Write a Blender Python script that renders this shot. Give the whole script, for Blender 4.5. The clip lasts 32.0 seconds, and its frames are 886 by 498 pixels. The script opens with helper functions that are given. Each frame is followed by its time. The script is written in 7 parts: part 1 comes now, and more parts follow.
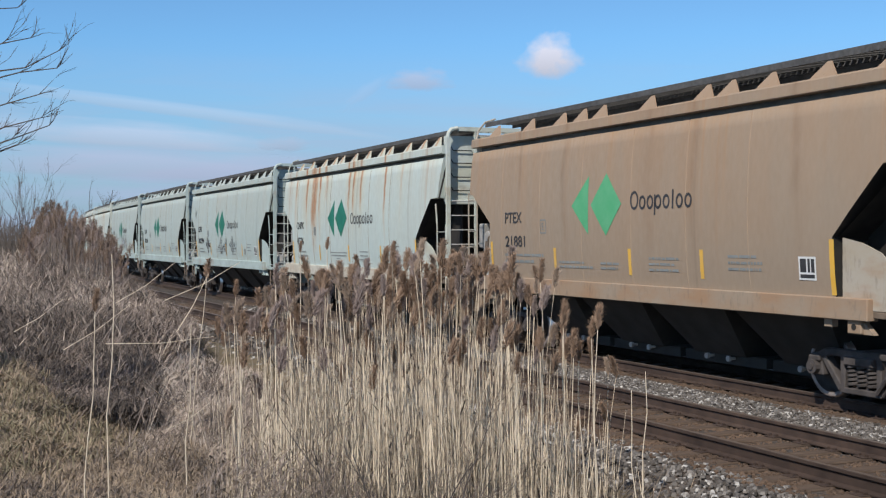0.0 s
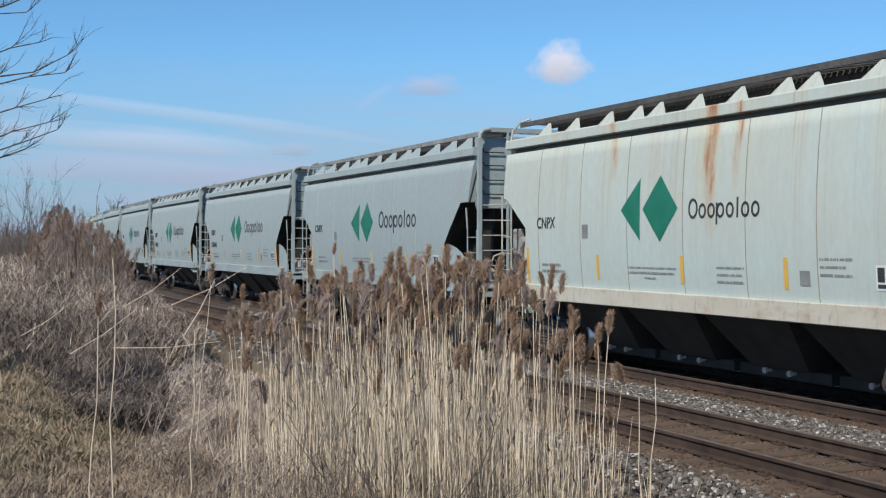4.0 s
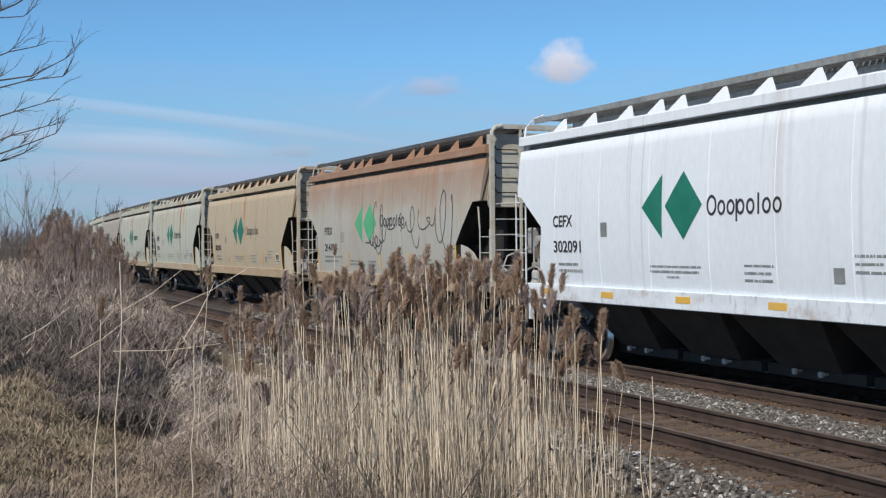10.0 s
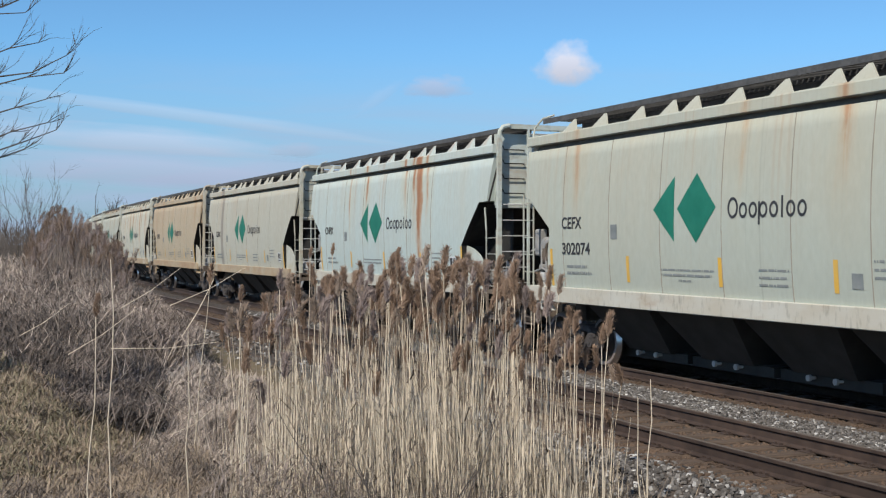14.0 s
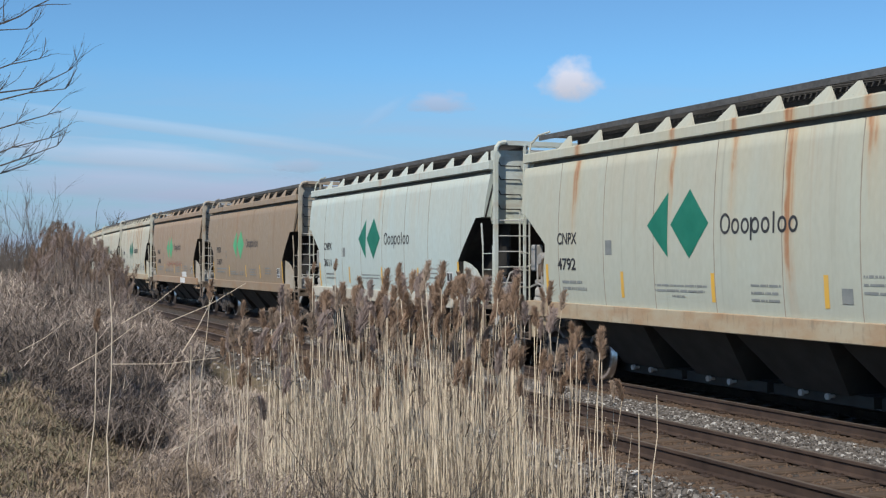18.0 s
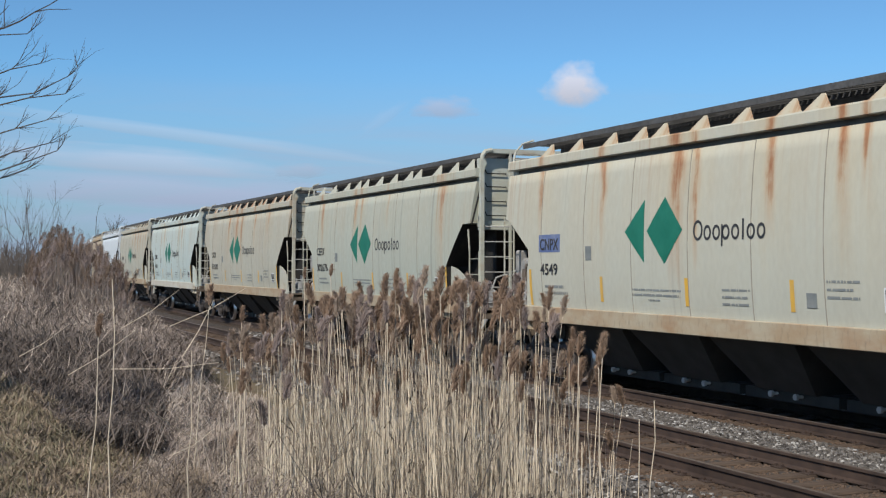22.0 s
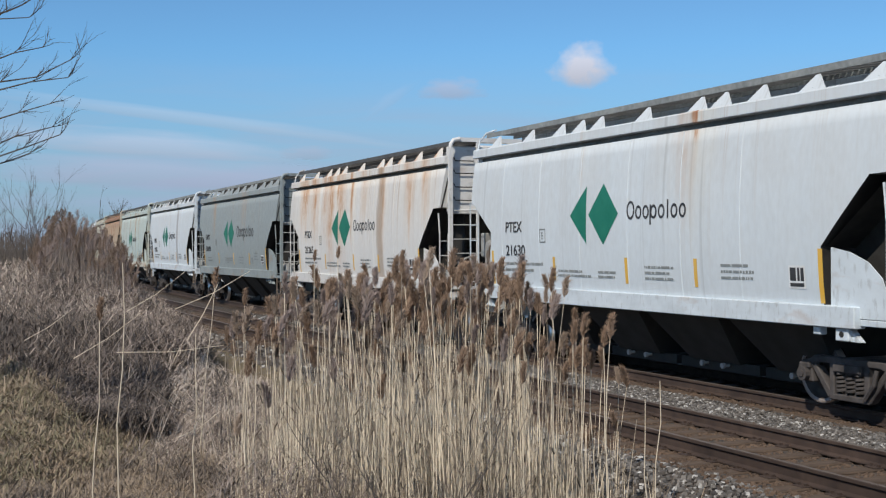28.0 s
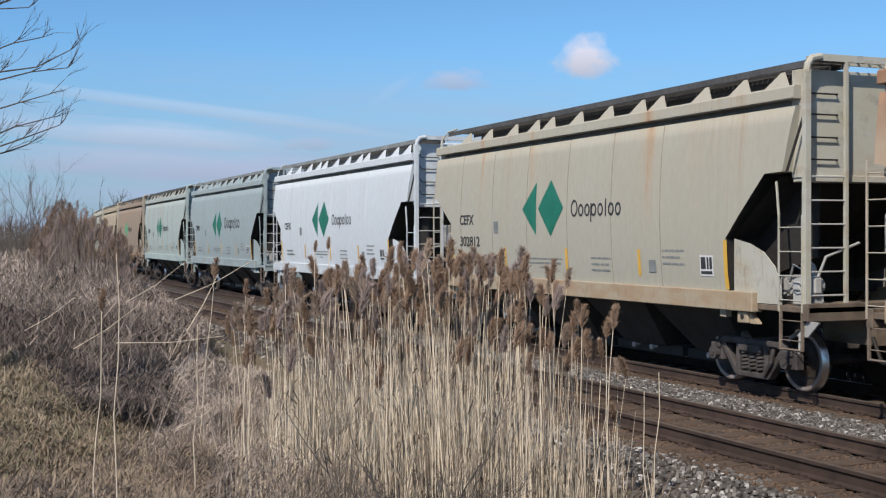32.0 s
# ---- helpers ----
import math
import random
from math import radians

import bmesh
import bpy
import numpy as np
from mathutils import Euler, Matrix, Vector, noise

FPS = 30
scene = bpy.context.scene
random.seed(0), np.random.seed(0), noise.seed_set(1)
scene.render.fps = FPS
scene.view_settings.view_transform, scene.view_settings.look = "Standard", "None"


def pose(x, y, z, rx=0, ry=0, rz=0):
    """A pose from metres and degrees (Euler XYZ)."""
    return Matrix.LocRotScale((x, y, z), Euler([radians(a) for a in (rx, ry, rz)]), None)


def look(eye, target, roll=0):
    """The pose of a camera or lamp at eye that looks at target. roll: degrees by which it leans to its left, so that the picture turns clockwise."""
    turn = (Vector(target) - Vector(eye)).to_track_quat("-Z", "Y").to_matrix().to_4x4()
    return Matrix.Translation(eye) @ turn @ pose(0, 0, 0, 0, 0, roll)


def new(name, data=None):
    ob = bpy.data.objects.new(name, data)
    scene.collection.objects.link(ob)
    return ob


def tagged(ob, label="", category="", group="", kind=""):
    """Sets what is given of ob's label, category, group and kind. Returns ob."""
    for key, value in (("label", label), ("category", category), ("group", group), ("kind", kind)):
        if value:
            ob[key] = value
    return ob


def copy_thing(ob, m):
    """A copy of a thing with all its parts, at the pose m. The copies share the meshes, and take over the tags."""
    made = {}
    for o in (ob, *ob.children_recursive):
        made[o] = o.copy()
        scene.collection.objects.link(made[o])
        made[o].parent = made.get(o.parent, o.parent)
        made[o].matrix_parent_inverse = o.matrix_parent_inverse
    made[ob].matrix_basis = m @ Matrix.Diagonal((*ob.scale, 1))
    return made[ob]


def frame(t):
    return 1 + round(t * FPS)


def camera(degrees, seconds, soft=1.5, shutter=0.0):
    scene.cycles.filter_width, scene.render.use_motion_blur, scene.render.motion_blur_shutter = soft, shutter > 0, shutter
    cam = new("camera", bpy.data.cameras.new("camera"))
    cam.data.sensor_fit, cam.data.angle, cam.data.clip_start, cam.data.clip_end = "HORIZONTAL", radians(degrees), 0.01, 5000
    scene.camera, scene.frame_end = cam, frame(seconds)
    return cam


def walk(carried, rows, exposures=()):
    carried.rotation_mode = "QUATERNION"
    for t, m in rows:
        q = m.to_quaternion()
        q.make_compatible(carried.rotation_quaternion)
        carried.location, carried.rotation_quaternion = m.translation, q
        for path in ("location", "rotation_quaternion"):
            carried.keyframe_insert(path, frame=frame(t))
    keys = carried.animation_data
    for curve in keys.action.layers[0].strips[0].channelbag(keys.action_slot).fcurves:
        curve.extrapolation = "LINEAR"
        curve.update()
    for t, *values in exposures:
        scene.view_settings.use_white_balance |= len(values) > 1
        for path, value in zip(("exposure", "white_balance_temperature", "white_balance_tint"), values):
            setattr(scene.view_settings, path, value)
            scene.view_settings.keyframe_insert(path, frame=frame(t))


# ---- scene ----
# ---- camera and its walk ----
cam = camera(39.7, 32.0, soft=1.25)
EYE = (0.0, 0.0, 2.19)
TURNS = [
    (0, 66.663, -0.526, 0.279),
    (0.5, 66.634, -0.492, 0.215),
    (1, 66.646, -0.379, 0.160),
    (1.5, 66.610, -0.340, 0.106),
    (2, 66.769, -0.136, 0.033),
    (2.5, 66.784, -0.118, 0.094),
    (3, 66.789, -0.050, 0.034),
    (3.5, 66.993, -0.224, 0.054),
    (5.5, 66.883, -0.341, -0.043),
    (6, 67.016, -0.465, -0.014),
    (6.5, 66.950, -0.485, -0.008),
    (7, 66.950, -0.539, -0.102),
    (7.5, 66.934, -0.346, 0.013),
    (8, 67.025, -0.408, 0.293),
    (8.5, 66.995, -0.338, 0.484),
    (9, 67.021, -0.227, 0.635),
    (9.5, 66.924, -0.170, 0.680),
    (10, 66.952, -0.255, 0.586),
    (10.5, 67.000, -0.441, 0.484),
    (11, 66.872, -0.411, 0.315),
    (11.5, 66.812, -0.381, 0.196),
    (12, 66.899, -0.252, 0.049),
    (12.5, 66.918, -0.254, 0.013),
    (13, 66.940, -0.260, -0.000),
    (13.5, 66.952, -0.246, 0.047),
    (14, 66.915, -0.221, -0.017),
    (14.5, 67.021, -0.196, -0.087),
    (16.5, 67.029, 0.207, -0.122),
    (17, 66.940, 0.351, -0.083),
    (17.5, 67.011, 0.394, 0.008),
    (18, 66.937, 0.504, -0.010),
    (18.5, 66.824, 0.411, -0.082),
    (19, 66.861, 0.471, -0.087),
    (19.5, 66.984, 0.493, -0.033),
    (20, 66.971, 0.472, -0.013),
    (20.5, 66.897, 0.478, -0.040),
    (21, 66.843, 0.613, -0.079),
    (21.5, 66.940, 0.655, -0.074),
    (22, 66.935, 0.747, -0.067),
    (22.5, 67.076, 0.558, -0.117),
    (23, 67.152, 0.756, 0.041),
    (23.5, 67.132, 0.740, -0.023),
    (24, 66.865, 0.719, -0.098),
    (24.5, 66.810, 0.718, -0.133),
    (25, 66.859, 0.550, -0.084),
    (25.5, 66.844, 0.543, -0.034),
    (27.5, 66.969, 0.012, 0.173),
    (28, 67.123, -0.103, 0.239),
    (28.5, 67.174, -0.302, 0.394),
    (29, 67.284, -0.419, 0.334),
    (29.5, 67.098, -0.291, 0.329),
    (30, 67.167, -0.338, 0.241),
    (30.5, 67.130, -0.437, 0.177),
    (31, 67.001, -0.525, 0.109),
    (31.5, 67.173, -0.513, 0.177),
    (32, 67.118, -0.521, 0.143),
]
walk(cam, [(t, pose(*EYE, 90 + pitch, roll, yaw)) for t, yaw, pitch, roll in TURNS],
     exposures=[(0, -0.06, 6540, 12), (1, -0.04, 6520, 12), (3, -0.07, 6500, 11), (6, -0.04, 6500, 10), (9, 0.0, 6560, 13), (10, -0.13, 6520, 11), (11, -0.06, 6560, 13), (12, 0.0, 6560, 13), (13, -0.06, 6530, 11), (14.5, -0.03, 6500, 10),
                (17, -0.07, 6500, 10), (18, -0.1, 6500, 10), (19, -0.13, 6500, 10),
                (20, -0.05, 6500, 10), (21, -0.1, 6500, 10), (22, -0.16, 6500, 10), (23, -0.2, 6500, 10), (24, -0.22, 6500, 9), (25, -0.24, 6480, 8), (28, -0.21, 6500, 10),
                (29, -0.18, 6550, 12), (30, -0.13, 6550, 12), (31, -0.1, 6550, 12), (32, -0.08, 6560, 13)])

# ---- world, sun ----
SUN_ELEV, SUN_AZ = radians(44), radians(142)     # azimuth clockwise from +Y
scene.view_settings.exposure = 0.0
world = bpy.data.worlds.new("sky")
scene.world = world
world.use_nodes = True
wn, wl = world.node_tree.nodes, world.node_tree.links
wn.clear()
w_out = wn.new("ShaderNodeOutputWorld")
w_bg = wn.new("ShaderNodeBackground")
w_sky = wn.new("ShaderNodeTexSky")
w_sky.sky_type = "NISHITA"
w_sky.sun_disc = False
w_sky.sun_elevation, w_sky.sun_rotation = SUN_ELEV, SUN_AZ
w_sky.air_density, w_sky.dust_density, w_sky.ozone_density = 1.0, 0.6, 1.5
w_bg.inputs["Strength"].default_value = 0.088
# thin high cloud: stretched noise in the direction of view, more of it near the horizon
w_tc = wn.new("ShaderNodeTexCoord")
w_map = wn.new("ShaderNodeMapping")
w_map.inputs["Rotation"].default_value = (0, radians(4), radians(23))
w_map.inputs["Scale"].default_value = (2.2, 3.0, 26.0)
w_noise = wn.new("ShaderNodeTexNoise")
w_noise.inputs["Scale"].default_value = 1.6
w_noise.inputs["Detail"].default_value = 6
w_noise.inputs["Distortion"].default_value = 0.6
w_ramp = wn.new("ShaderNodeValToRGB")
w_ramp.color_ramp.elements[0].position, w_ramp.color_ramp.elements[1].position = 0.42, 0.66
w_sep = wn.new("ShaderNodeSeparateXYZ")
w_fall = wn.new("ShaderNodeMapRange")
w_fall.inputs["From Min"].default_value, w_fall.inputs["From Max"].default_value = 0.02, 0.15
w_fall.inputs["To Min"].default_value, w_fall.inputs["To Max"].default_value = 1.0, 0.0
w_mul = wn.new("ShaderNodeMath")
w_mul.operation = "MULTIPLY"
w_mix = wn.new("ShaderNodeMixRGB")
w_mix.inputs["Color2"].default_value = (4.6, 5.9, 8.2, 1)
# colour of the clear air, and the pale haze towards the horizon
w_tint = wn.new("ShaderNodeMixRGB")
w_tint.blend_type = "MULTIPLY"
w_high = wn.new("ShaderNodeMapRange")
w_high.inputs["From Min"].default_value, w_high.inputs["From Max"].default_value = 0.15, 0.55
w_high.inputs["To Min"].default_value, w_high.inputs["To Max"].default_value = 1.0, 0.1
w_tint.inputs["Color2"].default_value = (0.72, 1.225, 1.635, 1)
w_haze = wn.new("ShaderNodeMapRange")
w_haze.inputs["From Min"].default_value, w_haze.inputs["From Max"].default_value = -0.02, 0.16
w_haze.inputs["To Min"].default_value, w_haze.inputs["To Max"].default_value = 0.95, 0.0
w_low = wn.new("ShaderNodeMixRGB")
w_low.inputs["Color2"].default_value = (3.5, 4.75, 6.7, 1)
for a, b in ((w_tc.outputs["Generated"], w_map.inputs["Vector"]), (w_map.outputs["Vector"], w_noise.inputs["Vector"]),
             (w_noise.outputs["Fac"], w_ramp.inputs["Fac"]), (w_tc.outputs["Generated"], w_sep.inputs["Vector"]),
             (w_sep.outputs["Z"], w_fall.inputs["Value"]), (w_ramp.outputs["Color"], w_mul.inputs[0]),
             (w_fall.outputs["Result"], w_mul.inputs[1]), (w_mul.outputs["Value"], w_mix.inputs["Fac"]),
             (w_sky.outputs["Color"], w_tint.inputs["Color1"]), (w_sep.outputs["Z"], w_haze.inputs["Value"]),
             (w_sep.outputs["Z"], w_high.inputs["Value"]), (w_high.outputs["Result"], w_tint.inputs["Fac"]),
             (w_haze.outputs["Result"], w_low.inputs["Fac"]), (w_tint.outputs["Color"], w_low.inputs["Color1"]),
             (w_low.outputs["Color"], w_mix.inputs["Color1"]), (w_mix.outputs["Color"], w_bg.inputs["Color"]),
             (w_bg.outputs["Background"], w_out.inputs["Surface"])):
    wl.new(a, b)
sun = new("sun", bpy.data.lights.new("sun", "SUN"))
sun.data.energy, sun.data.angle, sun.data.color = 4.65, radians(0.6), (1.0, 0.93, 0.82)
sun_dir = Vector((math.sin(SUN_AZ) * math.cos(SUN_ELEV), math.cos(SUN_AZ) * math.cos(SUN_ELEV), math.sin(SUN_ELEV)))
sun.matrix_world = look(sun_dir * 60, (0, 0, 0))


# ---- materials ----
class Mat:
    """A node material under construction, on one Principled shader."""

    def __init__(self, name, rough=0.7, metal=0.0):
        self.m = bpy.data.materials.new(name)
        self.m.use_nodes = True
        self.n, self.l = self.m.node_tree.nodes, self.m.node_tree.links
        self.b = self.n["Principled BSDF"]
        self.b.inputs["Roughness"].default_value = rough
        self.b.inputs["Metallic"].default_value = metal
        self.tc = self.n.new("ShaderNodeTexCoord")

    def put(self, socket, value):
        if hasattr(value, "is_output"):
            self.l.new(value, socket)
        elif isinstance(value, tuple) and len(value) == 3:
            socket.default_value = (*value, 1) if len(socket.default_value) == 4 else value
        else:
            socket.default_value = value

    def vec(self, scale=(1, 1, 1), shift=(0, 0, 0), space="Object"):
        n = self.n.new("ShaderNodeMapping")
        n.inputs["Scale"].default_value, n.inputs["Location"].default_value = scale, shift
        self.l.new(self.tc.outputs[space], n.inputs["Vector"])
        return n.outputs["Vector"]

    def noise(self, vec, scale, detail=4, rough=0.55, distort=0.0):
        n = self.n.new("ShaderNodeTexNoise")
        self.l.new(vec, n.inputs["Vector"])
        n.inputs["Scale"].default_value, n.inputs["Detail"].default_value = scale, detail
        n.inputs["Roughness"].default_value, n.inputs["Distortion"].default_value = rough, distort
        return n.outputs["Fac"]

    def span(self, value, lo, hi, out_lo=0.0, out_hi=1.0):
        n = self.n.new("ShaderNodeMapRange")
        self.put(n.inputs["Value"], value)
        for k, v in (("From Min", lo), ("From Max", hi), ("To Min", out_lo), ("To Max", out_hi)):
            n.inputs[k].default_value = v
        return n.outputs["Result"]

    def math(self, op, a, b=0.0):
        n = self.n.new("ShaderNodeMath")
        n.operation = op
        self.put(n.inputs[0], a), self.put(n.inputs[1], b)
        return n.outputs["Value"]

    def mix(self, fac, a, b, kind="MIX"):
        n = self.n.new("ShaderNodeMixRGB")
        n.blend_type = kind
        self.put(n.inputs["Fac"], fac), self.put(n.inputs["Color1"], a), self.put(n.inputs["Color2"], b)
        return n.outputs["Color"]

    def rand(self):
        return self.n.new("ShaderNodeObjectInfo").outputs["Random"]

    def island(self):
        return self.n.new("ShaderNodeNewGeometry").outputs["Random Per Island"]

    def bump(self, height, strength=0.3, distance=0.02):
        n = self.n.new("ShaderNodeBump")
        n.inputs["Strength"].default_value, n.inputs["Distance"].default_value = strength, distance
        self.l.new(height, n.inputs["Height"])
        self.l.new(n.outputs["Normal"], self.b.inputs["Normal"])

    def done(self, color):
        self.put(self.b.inputs["Base Color"], color)
        return self.m


def axis(m, name):
    s = m.n.new("ShaderNodeSeparateXYZ")
    m.l.new(m.tc.outputs["Object"], s.inputs["Vector"])
    return s.outputs[name]


def car_paint(name, base, dust, rust, seed, fade=0.35, rust_top=0.0, smear=0.0, band=None, marks=(), band_paint=(0.17, 0.15, 0.14), run_paint=(0.46, 0.25, 0.115), core_share=1.0):
    """Weathered wagon paint: base colour, dust film, vertical rust runs from the roof edge, seams' grime."""
    m = Mat(name, 0.62)
    sh = (seed * 13.7, seed * 3.1, seed * 7.3)
    big = m.noise(m.vec((0.35, 0.35, 0.5), sh), 1.0, 4)
    fine = m.noise(m.vec((6, 6, 2.5), sh), 2.0, 5)
    col = m.mix(m.span(big, 0.35, 0.7, 0, fade), base, tuple(c * 0.5 + d * 0.5 for c, d in zip(base, dust)))
    film = m.noise(m.vec((1.5, 1, 0.25), sh), 1.3, 5, 0.6)
    z = axis(m, "Z")
    upper = m.span(m.math("ADD", z, m.math("MULTIPLY", big, 1.2)), 2.5, 4.2, 0.2, 1.0)
    col = m.mix(m.math("MULTIPLY", upper, m.span(film, 0.34, 0.66, fade * 0.3, min(1.0, fade * 1.3))), col, dust)
    # rust runs: narrow across, long down, strongest under the roof edge
    run = m.noise(m.vec((4.6, 0.2, 0.06), (seed * 5.3, 0, seed)), 1.5, 4, 0.6, 0.9)
    fall = m.math("ADD", z, m.math("MULTIPLY", m.noise(m.vec((2.2, 1, 0.1), sh), 1.2, 3), 3.2))
    drop = m.span(fall, 3.4, 6.0, 0.0, 1.0)
    group = m.span(m.noise(m.vec((0.75, 0.2, 0.02), (seed * 1.3, 0, 2)), 1.0, 1), 0.56 - 0.12 * rust, 0.66 - 0.10 * rust)
    mask = m.math("MULTIPLY", m.math("MULTIPLY", m.span(run, 0.54 - 0.07 * rust, 0.65 - 0.06 * rust), drop), group)
    halo = m.math("MULTIPLY", m.math("MULTIPLY", m.span(run, 0.38, 0.6), group), m.span(fall, 3.9, 5.6))
    col = m.mix(m.math("MULTIPLY", halo, min(0.4, 0.42 * rust)), col, (0.50, 0.36, 0.21))
    # hair-thin runs between the broad ones
    thin = m.noise(m.vec((13.0, 0.2, 0.05), (seed * 1.9, 0, seed + 5)), 1.5, 2, 0.5, 0.2)
    where = m.span(m.noise(m.vec((0.8, 0.2, 0.02), (seed, 0, 2)), 1.2, 2), 0.42, 0.6)
    hair = m.math("MULTIPLY", m.math("MULTIPLY", m.span(thin, 0.6 - 0.06 * rust, 0.68 - 0.06 * rust), where), m.span(fall, 2.6, 4.6))
    mask = m.math("MAXIMUM", mask, m.math("MULTIPLY", hair, 0.3))
    mask = m.math("MULTIPLY", mask, min(0.9, 0.25 + 0.85 * rust))
    col = m.mix(mask, col, m.mix(fine, (0.24, 0.11, 0.05), (0.45, 0.25, 0.12)))
    # this wagon's own runs: place along the side, half width, length down from the eave, strength
    if marks:
        along = m.math("ADD", axis(m, "X"), m.math("MULTIPLY", m.span(m.noise(m.vec((0.25, 0.2, 0.9), sh), 1.0, 2), 0.0, 1.0, -0.5, 0.5), 0.34))
        along = m.math("ADD", along, m.math("MULTIPLY", m.span(z, 1.3, 4.2, 0.0, 1.0), 0.10))
        ragged = m.noise(m.vec((7.0, 0.2, 0.12), sh), 1.5, 3, 0.6)
        depth = m.math("ADD", z, m.span(m.noise(m.vec((5.0, 0.2, 0.3), sh), 1.2, 3), 0.3, 0.7, -0.5, 0.5))
        worn = m.span(m.noise(m.vec((2.6, 0.2, 1.3), sh), 1.3, 4, 0.65), 0.36, 0.6, 0.45, 1.0)
        hot = stain = None
        for at, half, length, strength in marks:
            near = m.math("ABSOLUTE", m.math("SUBTRACT", along, at - HALF + 0.10))
            one = m.math("MULTIPLY", m.span(near, half * 0.25, half * 1.3, strength * 1.25, 0.0), m.span(depth, 4.1 - 1.15 * length, 4.2 - 0.35 * length))
            hot = m.math("MAXIMUM", hot, one) if hot else one
            broad = m.span(near, 0.0, half * 2.0 + 0.35, min(1.0, strength), 0.0)
            stain = m.math("MAXIMUM", stain, broad) if stain else broad
        stain = m.math("MULTIPLY", stain, m.math("MULTIPLY", m.span(depth, 1.9, 3.9), m.span(film, 0.3, 0.6, 0.3, 1.0)))
        col = m.mix(m.math("MULTIPLY", stain, 0.55 if run_paint[0] > 0.4 else 0.0), col, tuple(a * g for a, g in zip(base, (1.10, 0.90, 0.66))))
        hot = m.math("MULTIPLY", hot, worn)
        wide = m.math("MULTIPLY", hot, m.span(ragged, 0.25, 0.6, 0.25, 1.0))
        col = m.mix(m.math("MINIMUM", m.math("MULTIPLY", wide, 1.05), 0.85), col, run_paint)
        core = m.math("MULTIPLY", m.span(hot, 0.35, 0.95, 0.0, core_share), m.span(ragged, 0.3, 0.55))
        col = m.mix(m.math("MINIMUM", m.math("MULTIPLY", core, 0.85), 0.9), col, m.mix(fine, (0.20, 0.075, 0.035), (0.40, 0.17, 0.075)))
    if rust_top > 0:
        tm = m.span(m.math("ADD", z, m.math("MULTIPLY", m.noise(m.vec((0.9, 1, 0.5), sh), 1.6, 6, 0.7), 1.6)), 4.5 - rust_top, 5.1, 0, 0.9)
        col = m.mix(tm, col, m.mix(fine, (0.19, 0.085, 0.045), (0.40, 0.215, 0.115)))
    if smear > 0:
        sm = m.noise(m.vec((0.45, 1, 0.05), sh), 1.3, 4, 0.6)
        low = m.span(m.math("ADD", z, m.math("MULTIPLY", big, 1.5)), 2.2, 4.2, 0.15, 1.0)
        col = m.mix(m.math("MULTIPLY", m.span(sm, 0.52, 0.66, 0, smear), low), col, (0.33, 0.205, 0.12))
    if band:
        x = m.math("ADD", axis(m, "X"), m.math("MULTIPLY", m.noise(m.vec((1, 1, 0.6), sh), 1.4, 3), 0.3))
        near = m.math("ABSOLUTE", m.math("SUBTRACT", x, band))
        col = m.mix(m.span(near, 0.14, 0.3, 0.6, 0.0), col, band_paint)
    # dark thin runs
    dk = m.noise(m.vec((2.4, 0.2, 0.03), (seed * 2.1, 0, 3 + seed)), 2.2, 2, 0.5, 0.15)
    col = m.mix(m.span(dk, 0.66, 0.76, 0, 0.22 + 0.2 * fade), col, (0.10, 0.085, 0.07))
    col = m.mix(m.span(fine, 0.3, 0.8, 0.0, 0.12), col, (0.16, 0.14, 0.11))
    m.put(m.b.inputs["Roughness"], m.span(fine, 0.3, 0.7, 0.5, 0.75))
    buckle = m.noise(m.vec((1.3, 1, 0.3), sh), 1.0, 2)
    m.bump(m.math("ADD", buckle, m.math("MULTIPLY", fine, 0.06)), 0.5, 0.06)
    return m.done(col)


def sill_material(name, base, dust, rust, seed):
    """Dusty sill: road dirt over the paint, with rust blotches along it."""
    m = Mat(name, 0.8)
    sh = (seed * 3.7, seed * 1.1, seed * 2.3)
    n1 = m.noise(m.vec((1, 1, 1.5), sh), 1.1, 5, 0.65)
    n2 = m.noise(m.vec((0.7, 0.5, 1.6), sh), 1.6, 4, 0.6)
    col = m.mix(m.span(n1, 0.35, 0.65), base, dust)
    col = m.mix(m.span(n2, 0.56 - 0.1 * rust, 0.78 - 0.08 * rust, 0, 0.6), col, (0.32, 0.175, 0.09))
    col = m.mix(m.span(m.noise(m.vec((9, 2, 3), sh), 1.5, 3), 0.55, 0.75, 0, 0.4), col, (0.13, 0.11, 0.09))
    m.bump(n2, 0.1, 0.01)
    return m.done(col)


def simple(name, a, b, scale=8.0, rough=0.8, metal=0.0, bump=0.2, dist=0.01, stretch=(1, 1, 1), island=0.0, rnd=0.0):
    m = Mat(name, rough, metal)
    v = m.vec(stretch)
    n1, n2 = m.noise(v, scale, 5), m.noise(v, scale * 0.13, 3)
    col = m.mix(m.span(m.math("ADD", n1, n2), 0.7, 1.35), a, b)
    if island:
        col = m.mix(m.span(m.island(), 0, 1, 0, island), col, b)
    if rnd:
        col = m.mix(m.span(m.rand(), 0, 1, 0, rnd), col, b)
    m.bump(n1, bump, dist)
    return m.done(col)


